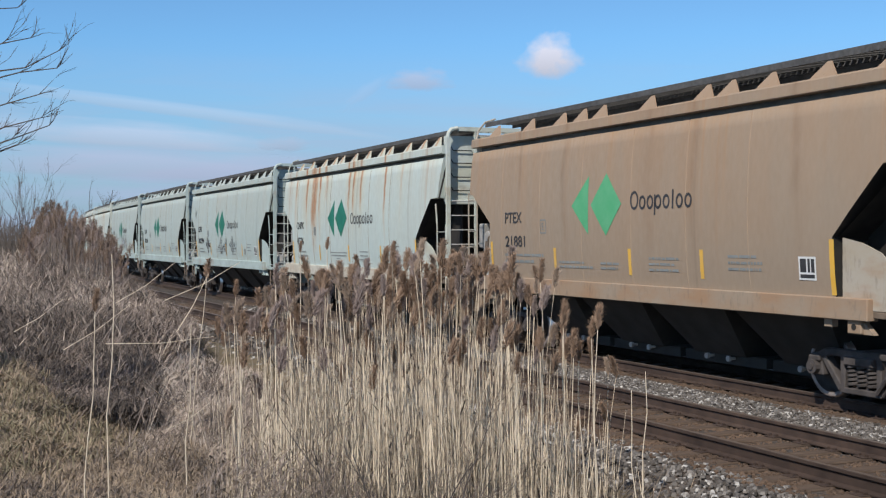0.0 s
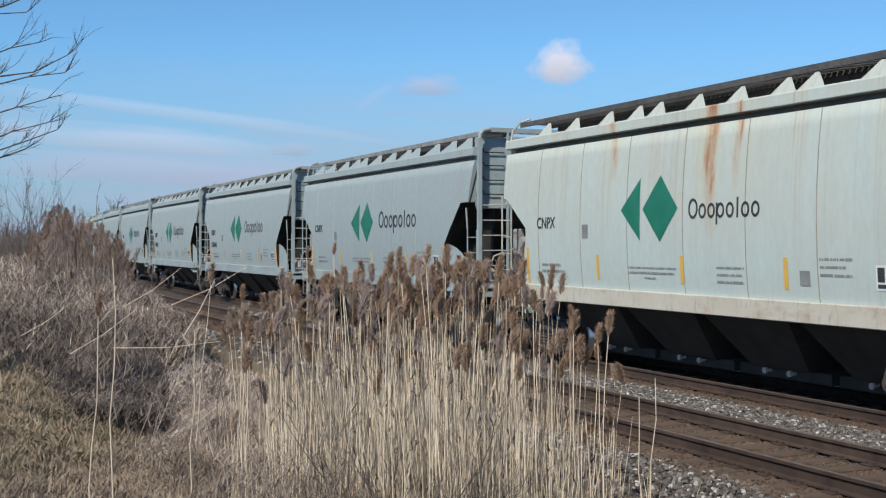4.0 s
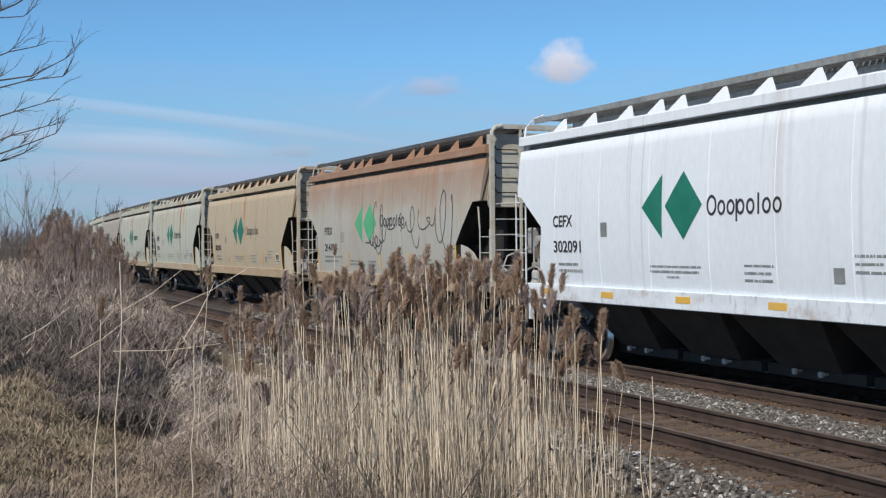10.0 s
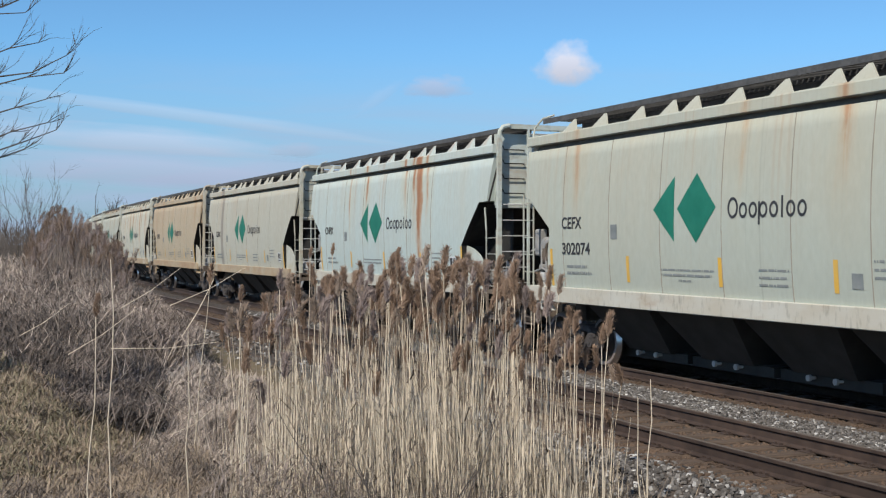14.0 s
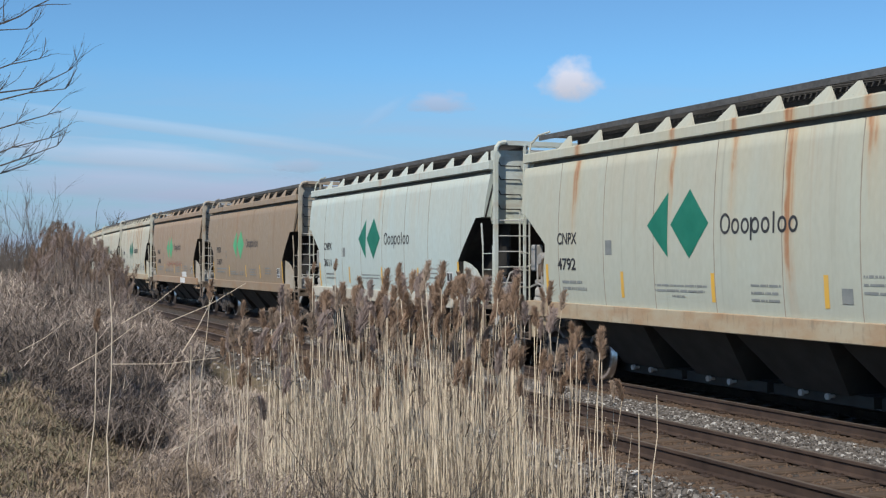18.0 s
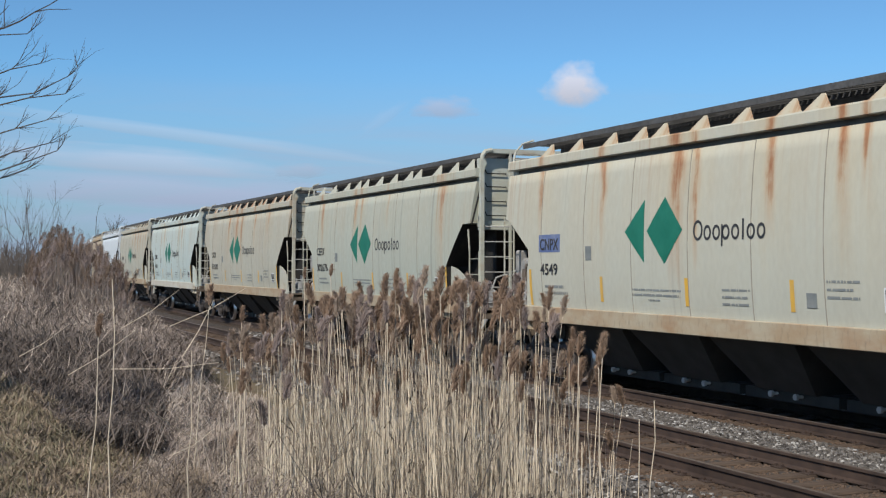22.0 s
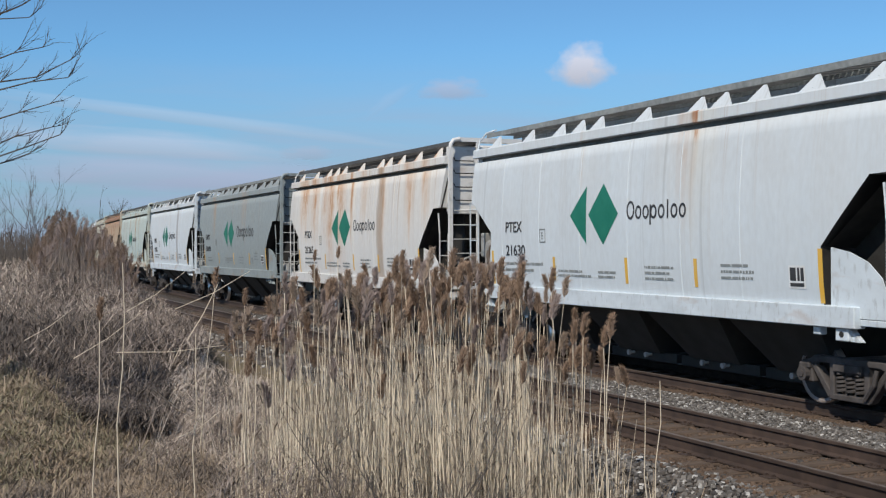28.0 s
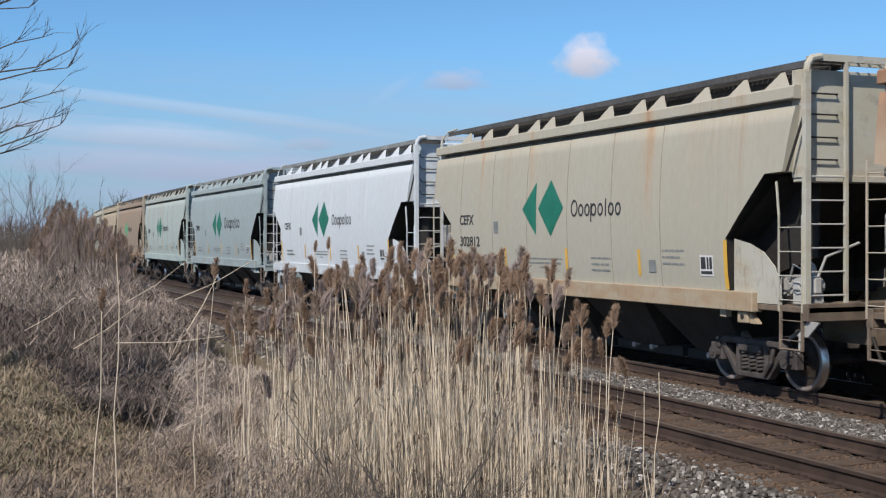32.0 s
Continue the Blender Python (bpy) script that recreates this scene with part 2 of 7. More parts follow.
# near-black: holds the shade of the end recesses; grimy couplers and irons share it
M_STEEL_DARK = simple("grimy_shade_black_steel", (0.011, 0.0105, 0.010), (0.034, 0.031, 0.027), 6, 0.8)
M_ROOF_GREY = simple("grey_grating_and_eave_shade", (0.16, 0.175, 0.18), (0.3, 0.32, 0.32), 12, 0.8)
M_SEAM = simple("grimy_weld_line", (0.22, 0.20, 0.165), (0.36, 0.335, 0.285), 3, 0.85)
M_PATCH = simple("grey_paint_patch", (0.27, 0.29, 0.285), (0.34, 0.36, 0.35), 4, 0.7)
# the eave beam's shadow, put into the colour of the recess
M_EAVE_SHADE = simple("shade_under_the_eave", (0.12, 0.125, 0.12), (0.22, 0.222, 0.21), 5, 0.9)
M_DECK = simple("rusty_platform_steel", (0.075, 0.058, 0.045), (0.22, 0.17, 0.125), 4, 0.8)
M_FITTING = simple("pale_dusty_brake_iron", (0.24, 0.235, 0.225), (0.46, 0.46, 0.45), 5, 0.65)
M_KNOB = simple("worn_capstan_steel", (0.33, 0.33, 0.32), (0.52, 0.52, 0.50), 6, 0.6)
M_TRUCK = simple("dusty_cast_steel", (0.030, 0.026, 0.025), (0.115, 0.101, 0.097), 5, 0.8)
M_GEAR = simple("rust_dusted_brake_iron", (0.09, 0.068, 0.052), (0.27, 0.215, 0.17), 4, 0.8)
M_RIM = simple("worn_wheel_rim", (0.20, 0.165, 0.15), (0.36, 0.31, 0.285), 5, 0.5, 0.3)
M_WHEEL = simple("brown_wheel_steel", (0.03, 0.024, 0.02), (0.08, 0.063, 0.052), 7, 0.6, 0.4)
M_TREAD = simple("bright_wheel_tread", (0.45, 0.44, 0.43), (0.6, 0.59, 0.57), 9, 0.28, 0.95)
M_ROOF_DARK = simple("dark_roof_grating", (0.042, 0.044, 0.047), (0.115, 0.117, 0.12), 14, 0.85)
# paler than the edge angles: sunlit slats under the grating, put into the colour
M_HATCH = simple("pale_sunlit_roof_steel", (0.11, 0.11, 0.108), (0.25, 0.245, 0.235), 5, 0.85)
# darkened to hold the shade under the wagon
M_BAY = simple("shade_dark_hopper_sheet", (0.016, 0.017, 0.016), (0.042, 0.043, 0.04), 3, 0.75)
M_GREEN_GREY = simple("bleached_green_logo_paint", (0.17, 0.29, 0.25), (0.28, 0.38, 0.35), 4, 0.7)
M_GREEN = simple("green_logo_paint", (0.006, 0.145, 0.095), (0.02, 0.2, 0.135), 4, 0.55)
M_GREEN_FADED = simple("pale_green_logo_paint", (0.07, 0.36, 0.17), (0.13, 0.42, 0.23), 4, 0.7)
M_BLACK = simple("black_lettering_paint", (0.02, 0.022, 0.026), (0.06, 0.06, 0.065), 6, 0.6)
M_STENCIL = simple("grey_stencil_paint", (0.17, 0.19, 0.195), (0.29, 0.31, 0.305), 6, 0.7)
M_BLUE_STENCIL = simple("blue_stencil_paint", (0.08, 0.13, 0.3), (0.2, 0.24, 0.36), 6, 0.7)
M_YELLOW = simple("yellow_reflector_tape", (0.74, 0.43, 0.05), (0.60, 0.39, 0.12), 5, 0.45)
M_WHITE = simple("white_placard_paint", (0.72, 0.74, 0.75), (0.6, 0.62, 0.62), 6, 0.6)
M_RAIL = simple("rusty_rail_steel", (0.031, 0.020, 0.016), (0.085, 0.056, 0.043), 5, 0.8, 0.1, 0.3, 0.004)
M_RAILTOP = simple("worn_rail_head", (0.20, 0.17, 0.15), (0.12, 0.085, 0.065), 6, 0.5, 0.4, stretch=(0.2, 4, 1))
M_TIE = simple("weathered_tie_wood", (0.036, 0.024, 0.017), (0.12, 0.082, 0.057), 6, 0.9, 0, 0.6, 0.01, stretch=(4, 0.4, 1), rnd=0.3)
M_STONE_RUST = simple("rust_stained_stone", (0.040, 0.026, 0.018), (0.135, 0.089, 0.06), 5, 0.9, 0, 0.3, 0.01, island=0.6)
M_THATCH = simple("broken_reed_thatch", (0.04, 0.032, 0.026), (0.24, 0.19, 0.145), 3, 0.85, island=0.9)
M_PLUME = simple("brown_reed_plume", (0.16, 0.102, 0.07), (0.37, 0.26, 0.185), 6, 0.9, island=0.7)
M_PLUME_PALE = simple("buff_reed_plume", (0.21, 0.155, 0.118), (0.42, 0.33, 0.26), 6, 0.9, island=0.7)
M_WEED = simple("grey_dead_weed", (0.10, 0.080, 0.071), (0.30, 0.247, 0.215), 3, 0.9, island=0.8)
M_WEED_PALE = simple("pale_dry_stalk", (0.25, 0.205, 0.17), (0.54, 0.46, 0.39), 3, 0.85, island=0.8)
M_WEED_DARK = simple("dark_dead_twig", (0.055, 0.044, 0.039), (0.18, 0.146, 0.124), 3, 0.9, island=0.8)
M_GRASS = simple("dead_tan_grass", (0.16, 0.123, 0.088), (0.40, 0.315, 0.228), 11, 0.9, island=0.55)
M_GRASS_GREEN = simple("dull_winter_grass", (0.135, 0.12, 0.078), (0.31, 0.27, 0.175), 11, 0.9, island=0.55)
M_PLUME_FAR = simple("weathered_brown_plume", (0.10, 0.069, 0.052), (0.26, 0.19, 0.145), 3, 0.9, island=0.7)
M_PLUME_GREY = simple("mauve_grey_reed_plume", (0.18, 0.138, 0.125), (0.36, 0.29, 0.265), 6, 0.9, island=0.7)
# near-black for the shade seen under the train, on the added brush
M_BRUSH_SHADE = simple("shade_dark_brush", (0.018, 0.015, 0.012), (0.06, 0.05, 0.04), 3, 0.9, island=0.8)
M_BARK = simple("grey_brown_bark", (0.05, 0.042, 0.038), (0.13, 0.112, 0.1), 6, 0.9)


def reed_material():
    """Dry stems, some old and dark, some bleached."""
    m = Mat("dry_reed_stem", 0.6)
    n1 = m.noise(m.vec((1, 1, 1)), 3, 4)
    col = m.mix(m.span(m.island(), -0.08, 0.7), (0.07, 0.052, 0.040), (0.84, 0.73, 0.57))
    col = m.mix(m.span(n1, 0.35, 0.7, 0, 0.45), col, (0.30, 0.225, 0.15))
    return m.done(col)


M_REED = reed_material()


def ground_material():
    m = Mat("dead_thatch_and_soil", 0.95)
    v = m.vec((1, 1, 1))
    n1, n2, n3 = m.noise(v, 14, 6), m.noise(v, 0.9, 5), m.noise(v, 0.12, 3)
    col = m.mix(m.span(n2, 0.35, 0.65), (0.06, 0.046, 0.033), (0.15, 0.112, 0.07))
    col = m.mix(m.span(n1, 0.35, 0.7, 0, 0.6), col, (0.22, 0.165, 0.10))
    col = m.mix(m.span(n3, 0.4, 0.65, 0, 0.4), col, (0.12, 0.11, 0.06))
    m.bump(n1, 0.8, 0.06)
    return m.done(col)


def ballast_material():
    m = Mat("ballast_bed", 0.95)
    v = m.n.new("ShaderNodeTexVoronoi")
    m.l.new(m.vec((1, 1, 1)), v.inputs["Vector"])
    v.inputs["Scale"].default_value = 20
    n2 = m.noise(m.vec((1, 1, 1)), 1.2, 4)
    col = m.mix(v.outputs["Distance"], (0.10, 0.088, 0.078), (0.025, 0.021, 0.019))
    col = m.mix(m.span(n2, 0.4, 0.65, 0, 0.55), col, (0.11, 0.075, 0.055))
    m.bump(v.outputs["Distance"], 0.8, 0.04)
    return m.done(col)


def stone_material():
    """Crushed stone: most dull grey-brown, some dark, a few almost white as sun glints put into the colour."""
    m = Mat("crushed_limestone", 0.7)
    i = m.island()
    col = m.mix(m.span(i, 0.0, 0.9), (0.022, 0.019, 0.017), (0.20, 0.187, 0.175))
    # the palest few stand for bright sparkles on the ballast
    col = m.mix(m.span(i, 0.86, 0.97), col, (0.52, 0.51, 0.49))
    n1 = m.noise(m.vec((1, 1, 1)), 9, 4)
    col = m.mix(m.span(n1, 0.4, 0.7, 0.0, 0.4), col, (0.10, 0.08, 0.065))
    m.bump(n1, 0.3, 0.01)
    return m.done(col)


M_STONE = stone_material()
M_GROUND, M_BALLAST = ground_material(), ballast_material()


# ---- mesh helpers ----
def part(name, bm, material, parent=None, label=""):
    me = bpy.data.meshes.new(name)
    bm.to_mesh(me)
    bm.free()
    return place(name, me, material, parent, label)


def place(name, me, material, parent=None, label=""):
    if material and not me.materials:
        me.materials.append(material)
    ob = new(name, me)
    if parent:
        ob.parent = parent
    if label:
        tagged(ob, label)
    return ob


def thing(name, label, category, group="", kind="", m=None):
    ob = new(name)
    ob.empty_display_size = 0.3
    tagged(ob, label, category, group, kind)
    if m:
        ob.matrix_basis = m
    return ob


def box(bm, x0, x1, y0, y1, z0, z1):
    v = [bm.verts.new(p) for p in ((x0, y0, z0), (x1, y0, z0), (x1, y1, z0), (x0, y1, z0),
                                   (x0, y0, z1), (x1, y0, z1), (x1, y1, z1), (x0, y1, z1))]
    for f in ((3, 2, 1, 0), (4, 5, 6, 7), (0, 1, 5, 4), (1, 2, 6, 5), (2, 3, 7, 6), (3, 0, 4, 7)):
        bm.faces.new([v[i] for i in f])
    return v


def soft_box(bm, x0, x1, y0, y1, z0, z1, r=0.01):
    b2 = bmesh.new()
    box(b2, x0, x1, y0, y1, z0, z1)
    bmesh.ops.bevel(b2, geom=b2.edges[:], offset=r, segments=1, affect="EDGES")
    merge(bm, b2)


def merge(bm, b2, m=None):
    if m is not None:
        b2.transform(m)
    me = bpy.data.meshes.new("tmp")
    b2.to_mesh(me)
    b2.free()
    bm.from_mesh(me)
    bpy.data.meshes.remove(me)


def slab(bm, pts, y0, y1):
    """A plate: the polygon pts in x, z, between two y."""
    a = [bm.verts.new((x, y0, z)) for x, z in pts]
    b = [bm.verts.new((x, y1, z)) for x, z in pts]
    bm.faces.new(a)
    bm.faces.new(b[::-1])
    n = len(pts)
    for i in range(n):
        bm.faces.new((a[i], b[i], b[(i + 1) % n], a[(i + 1) % n]))
    bmesh.ops.recalc_face_normals(bm, faces=bm.faces[:])


def rod(bm, p, q, r=0.02, n=6):
    p, q = Vector(p), Vector(q)
    d = (q - p).normalized()
    u = d.orthogonal().normalized()
    v = d.cross(u)
    rings = [[bm.verts.new(c + r * (math.cos(6.2832 * i / n) * u + math.sin(6.2832 * i / n) * v)) for i in range(n)] for c in (p, q)]
    for i in range(n):
        bm.faces.new((rings[0][i], rings[0][(i + 1) % n], rings[1][(i + 1) % n], rings[1][i]))
    bm.faces.new(rings[0][::-1])
    bm.faces.new(rings[1])


def pipe(bm, pts, r=0.02, n=6):
    """A bent bar in one piece."""
    pts = [Vector(p) for p in pts]
    u = (pts[1] - pts[0]).orthogonal().normalized()
    rings = []
    for i, p in enumerate(pts):
        d = (pts[min(i + 1, len(pts) - 1)] - pts[max(i - 1, 0)]).normalized()
        u = (u - d * u.dot(d)).normalized()
        v = d.cross(u)
        rings.append([bm.verts.new(p + r * (math.cos(6.2832 * j / n) * u + math.sin(6.2832 * j / n) * v)) for j in range(n)])
    for a, b in zip(rings, rings[1:]):
        for j in range(n):
            bm.faces.new((a[j], a[(j + 1) % n], b[(j + 1) % n], b[j]))
    bm.faces.new(rings[0][::-1])
    bm.faces.new(rings[-1])


def raw(name, verts, faces, material, parent=None, label="", smooth=False):
    me = bpy.data.meshes.new(name)
    me.from_pydata(verts, [], faces)
    if smooth:
        me.polygons.foreach_set("use_smooth", [True] * len(me.polygons))
    return place(name, me, material, parent, label)


# ---- the line of the railway ----
RAIL_Z, GAUGE = -0.145, 0.725        # height of the rail heads, half the distance between rails
Y_NEAR, Y_FAR = 9.26, 13.0           # centre lines of the empty track and of the train's track
BEND, BEND_END, RADIUS = -47.0, -150.0, 820.0


def line(x, y):
    """A point of a track whose centre line lies at y by the camera, and its heading in degrees."""
    if x > BEND:
        return x, y, 0.0
    e = max(x, BEND_END)
    dy, slope = (e - BEND) ** 2 / (2 * RADIUS), (e - BEND) / RADIUS
    return x, y + dy + (x - e) * slope, math.degrees(math.atan(slope))


def bed_height(y):
    """Height of the ground across the line, y taken from the bend-free line."""
    table = ((-60, 1.0), (-2, 0.55), (1.5, -0.2), (4.5, -0.64), (6.2, -0.76), (7.6, -0.43), (15.0, -0.41), (17, -0.8), (22, -1.1), (60, -1.0), (3000, -1.0))
    for (a, za), (b, zb) in zip(table, table[1:]):
        if y <= b:
            return za + (zb - za) * max(0, (y - a) / (b - a))
    return -1.0


def ground_z(x, y):
    yy = y - (line(x, 0.0)[1])
    z = bed_height(yy)
    if yy < 6.4 or yy > 16.5:
        z += 0.10 * noise.noise((x * 0.35, y * 0.35, 0)) + 0.05 * noise.noise((x * 1.3, y * 1.3, 4))
    return z


def build_ground():
    xs = [-2500, -1200, -700, -450, -300, -230] + [-190 + 2.5 * i for i in range(40)] + [-90 + 0.6 * i for i in range(160)] + [8, 14, 25, 50, 120, 400, 2500]
    ys = [-2500, -800, -250, -90, -40, -20, -10, -6, -4, -2] + [-1 + 0.4 * i for i in range(46)] + [18, 19, 20, 22, 25, 30, 40, 60, 110, 250, 700, 2500]
    verts, faces = [], []
    for x in xs:
        off = line(x, 0.0)[1] if x > -330 else line(-330, 0.0)[1]
        for y in ys:
            Y = y + off
            verts.append((x, Y, ground_z(x, Y) if abs(x) < 300 and abs(y) < 100 else bed_height(y)))
    n = len(ys)
    for i in range(len(xs) - 1):
        for j in range(n - 1):
            faces.append((i * n + j, (i + 1) * n + j, (i + 1) * n + j + 1, i * n + j + 1))
    ob = raw("ground", verts, faces, M_GROUND, smooth=True)
    return tagged(ob, "dead tan grass, thatch and soil beside the line", "ground", kind="structure")


ground = build_ground()


def sweep(name, section, y, x0, x1, step, material, parent=None, label="", z=0.0):
    """A section (y, z) carried along a track line."""
    xs = []
    x = x0
    while x < x1:
        xs.append(x)
        x += step if x > -170 else step * 8
    xs.append(x1)
    verts, faces, n = [], [], len(section)
    for x in xs:
        px, py, h = line(x, y)
        a = radians(h)
        for sy, sz in section:
            verts.append((px - sy * math.sin(a), py + sy * math.cos(a), sz + z))
    for i in range(len(xs) - 1):
        for j in range(n):
            a, b = i * n + j, i * n + (j + 1) % n
            faces.append((a, b, b + n, a + n))
    faces.append(tuple(range(n))[::-1])
    faces.append(tuple(range((len(xs) - 1) * n, len(xs) * n)))
    return raw(name, verts, faces, material, parent, label)


bed = sweep("ballast_bed", [(-2.7, -0.62), (-1.6, -0.215), (5.6, -0.215), (6.9, -0.62)], Y_NEAR, -330, 14, 4, M_BALLAST, z=RAIL_Z)
tagged(bed, "grey crushed stone ballast under two tracks", "ballast", kind="structure")

RAIL = [(-0.07, -0.18), (-0.07, -0.165), (-0.012, -0.145), (-0.012, -0.045), (-0.037, -0.035), (-0.037, -0.004), (-0.03, 0.0),
        (0.03, 0.0), (0.037, -0.004), (0.037, -0.035), (0.012, -0.045), (0.012, -0.145), (0.07, -0.165), (0.07, -0.18)]


def build_track(y, label):
    t = thing("railway_track", label, "railway track", kind="structure")
    for s in (-GAUGE, GAUGE):
        r = sweep("rail", [(a + s, b) for a, b in RAIL], y, -330, 14, 3, M_RAIL, t, z=RAIL_Z)
        sweep("rail_head", [(s - 0.029, 0.0), (s - 0.029, 0.003), (s + 0.029, 0.003), (s + 0.029, 0.0)], y, -330, 14, 3, M_RAILTOP, r, "worn running surface of the rail", RAIL_Z)
    return t


track_near = build_track(Y_NEAR, "empty railway track with rusty brown rails")
track_far = build_track(Y_FAR, "railway track under the passing freight train")

# ---- the wagons ----
LENGTH, PITCH = 13.1, 15.0
HALF = LENGTH / 2
PROFILE = ((1.30, 1.52), (1.6, 1.56), (2.0, 1.585), (2.5, 1.60), (3.0, 1.59), (3.5, 1.56), (3.85, 1.525), (4.072, 1.492), (4.078, 1.37), (4.18, 1.37))


def side_w(z):
    for (a, wa), (b, wb) in zip(PROFILE, PROFILE[1:]):
        if z <= b:
            return wa + (wb - wa) * (z - a) / (b - a)
    return PROFILE[-1][1]


def body_mesh():
    """Bulging sides cut away at both ends, end walls and slope sheets."""
    bm = bmesh.new()
    # side outline: at each height the side runs between these offsets
    zs = [1.30, 1.5, 1.75, 2.0, 2.17, 2.5, 2.7, 2.9, 3.05, 3.12, 3.135, 3.3, 3.5, 3.7, 3.85, 4.072, 4.078, 4.18]

    def cut(z):
        """How far the side stops short of the left and of the right end."""
        if z <= 2.17:
            return 1.06, 1.42
        if z <= 3.12:
            f = (z - 2.17) / 0.95
            return 1.06 - 0.9 * max(0.0, (z - 2.5) / 0.62), 1.42 - 0.95 * f
        f = (z - 3.12) / 1.0
        return 0.0, 0.07 - 0.2 * f

    cols = 15
    rings = {}
    for s in (-1, 1):
        grid = []
        for z in zs:
            c, d = cut(z)
            row = []
            for i in range(cols):
                x = -HALF - 0.1 + c + (LENGTH + 0.1 - c - d) * i / (cols - 1)
                row.append(bm.verts.new((x, s * side_w(z), z)))
            grid.append(row)
        for a, b in zip(grid, grid[1:]):
            for i in range(cols - 1):
                f = (a[i], a[i + 1], b[i + 1], b[i])
                fc = bm.faces.new(f if s < 0 else f[::-1])
                # recess strip under the eave beam gets the painted shadow
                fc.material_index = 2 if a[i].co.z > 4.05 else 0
        rings[s] = grid
    # end walls, slope sheets under them, and cross walls in the cut-away
    n, f = rings[-1], rings[1]
    for e in (0, cols - 1):
        for k in range(len(zs) - 1):
            q = [bm.verts.new(v.co) for v in (n[k][e], n[k + 1][e], f[k + 1][e], f[k][e])]
            f2 = bm.faces.new(q if e == 0 else q[::-1])
            # below the end wall the near-black paints in the shade of the cut-away
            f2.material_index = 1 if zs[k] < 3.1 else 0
    for k in (0, -1):
        for i in range(cols - 1):
            q = [bm.verts.new(v.co) for v in (n[k][i], f[k][i], f[k][i + 1], n[k][i + 1])]
            bm.faces.new(q if k == 0 else q[::-1])
    bm.normal_update()
    for fc in bm.faces:
        fc.smooth = abs(fc.normal.y) > 0.8
    return bm


def seam_mesh():
    """A welded joint between two side sheets."""
    bm = bmesh.new()
    for x in (0.0,):
        zz = [1.30, 1.5, 1.75, 2.0, 2.17, 2.4, 2.7, 3.0, 3.15, 3.3, 3.5, 3.7, 3.85, 4.069]
        prev = None
        for z in zz:
            w = side_w(z)
            ring = [bm.verts.new((x - 0.013, -w + 0.002, z)), bm.verts.new((x - 0.007, -w - 0.005, z)), bm.verts.new((x + 0.007, -w - 0.005, z)), bm.verts.new((x + 0.013, -w + 0.002, z))]
            if prev:
                for i in range(3):
                    bm.faces.new((prev[i], prev[i + 1], ring[i + 1], ring[i]))
            prev = ring
    return bm


def chord_mesh(s):
    """The eave beam along a side, standing out over it."""
    bm = bmesh.new()
    pts = [(1.36, 4.175), (1.53, 4.175), (1.54, 4.187), (1.53, 4.345), (1.51, 4.372), (1.37, 4.372)]
    a = [bm.verts.new((-HALF - 0.1, s * y, z)) for y, z in pts]
    b = [bm.verts.new((HALF + 0.13, s * y, z)) for y, z in pts]
    n = len(pts)
    bm.faces.new(a), bm.faces.new(b[::-1])
    for i in range(n):
        bm.faces.new((a[i], b[i], b[(i + 1) % n], a[(i + 1) % n]))
    bmesh.ops.recalc_face_normals(bm, faces=bm.faces[:])
    return bm


def roof_mesh():
    bm = bmesh.new()
    pts = [(-1.42, 4.31), (-1.0, 4.42), (-0.4, 4.48), (0.4, 4.48), (1.0, 4.42), (1.42, 4.31), (1.42, 4.2), (-1.42, 4.2)]
    x0, x1 = -HALF + 0.01, HALF - 0.01
    a = [bm.verts.new((x0, y, z)) for y, z in pts]
    b = [bm.verts.new((x1, y, z)) for y, z in pts]
    n = len(pts)
    bm.faces.new(a), bm.faces.new(b[::-1])
    for i in range(n):
        bm.faces.new((a[i], b[i], b[(i + 1) % n], a[(i + 1) % n]))
    bmesh.ops.recalc_face_normals(bm, faces=bm.faces[:])
    return bm


def hatch_mesh():
    """The long trough hatch on the roof with its cross straps."""
    bm = bmesh.new()
    soft_box(bm, -HALF + 0.5, HALF - 0.5, -0.62, 0.62, 4.46, 4.70, 0.04)
    x = -HALF + 0.8
    while x < HALF - 0.8:
        box(bm, x, x + 0.06, -0.66, 0.66, 4.70, 4.725)
        x += 0.9
    return bm


def board_mesh(s):
    """A roof walkway of grating: edge angles and cross bars."""
    bm = bmesh.new()
    y0, y1 = (0.66, 1.36)
    x0, x1 = -HALF + 0.25, HALF + 0.28
    for y in (y0, y1 - 0.03):
        box(bm, x0, x1, *sorted((s * y, s * (y + 0.03))), 4.625, 4.725)
    x = x0 + 0.05
    while x < x1:
        k = len(bm.faces)
        box(bm, x, x + 0.085, *sorted((s * (y0 + 0.03), s * (y1 - 0.03))), 4.69, 4.72)
        bm.faces.ensure_lookup_table()
        # cross bars take the paler steel, painted as lit slats
        for f in bm.faces[k:]:
            f.material_index = 1
        x += 0.13
    return bm


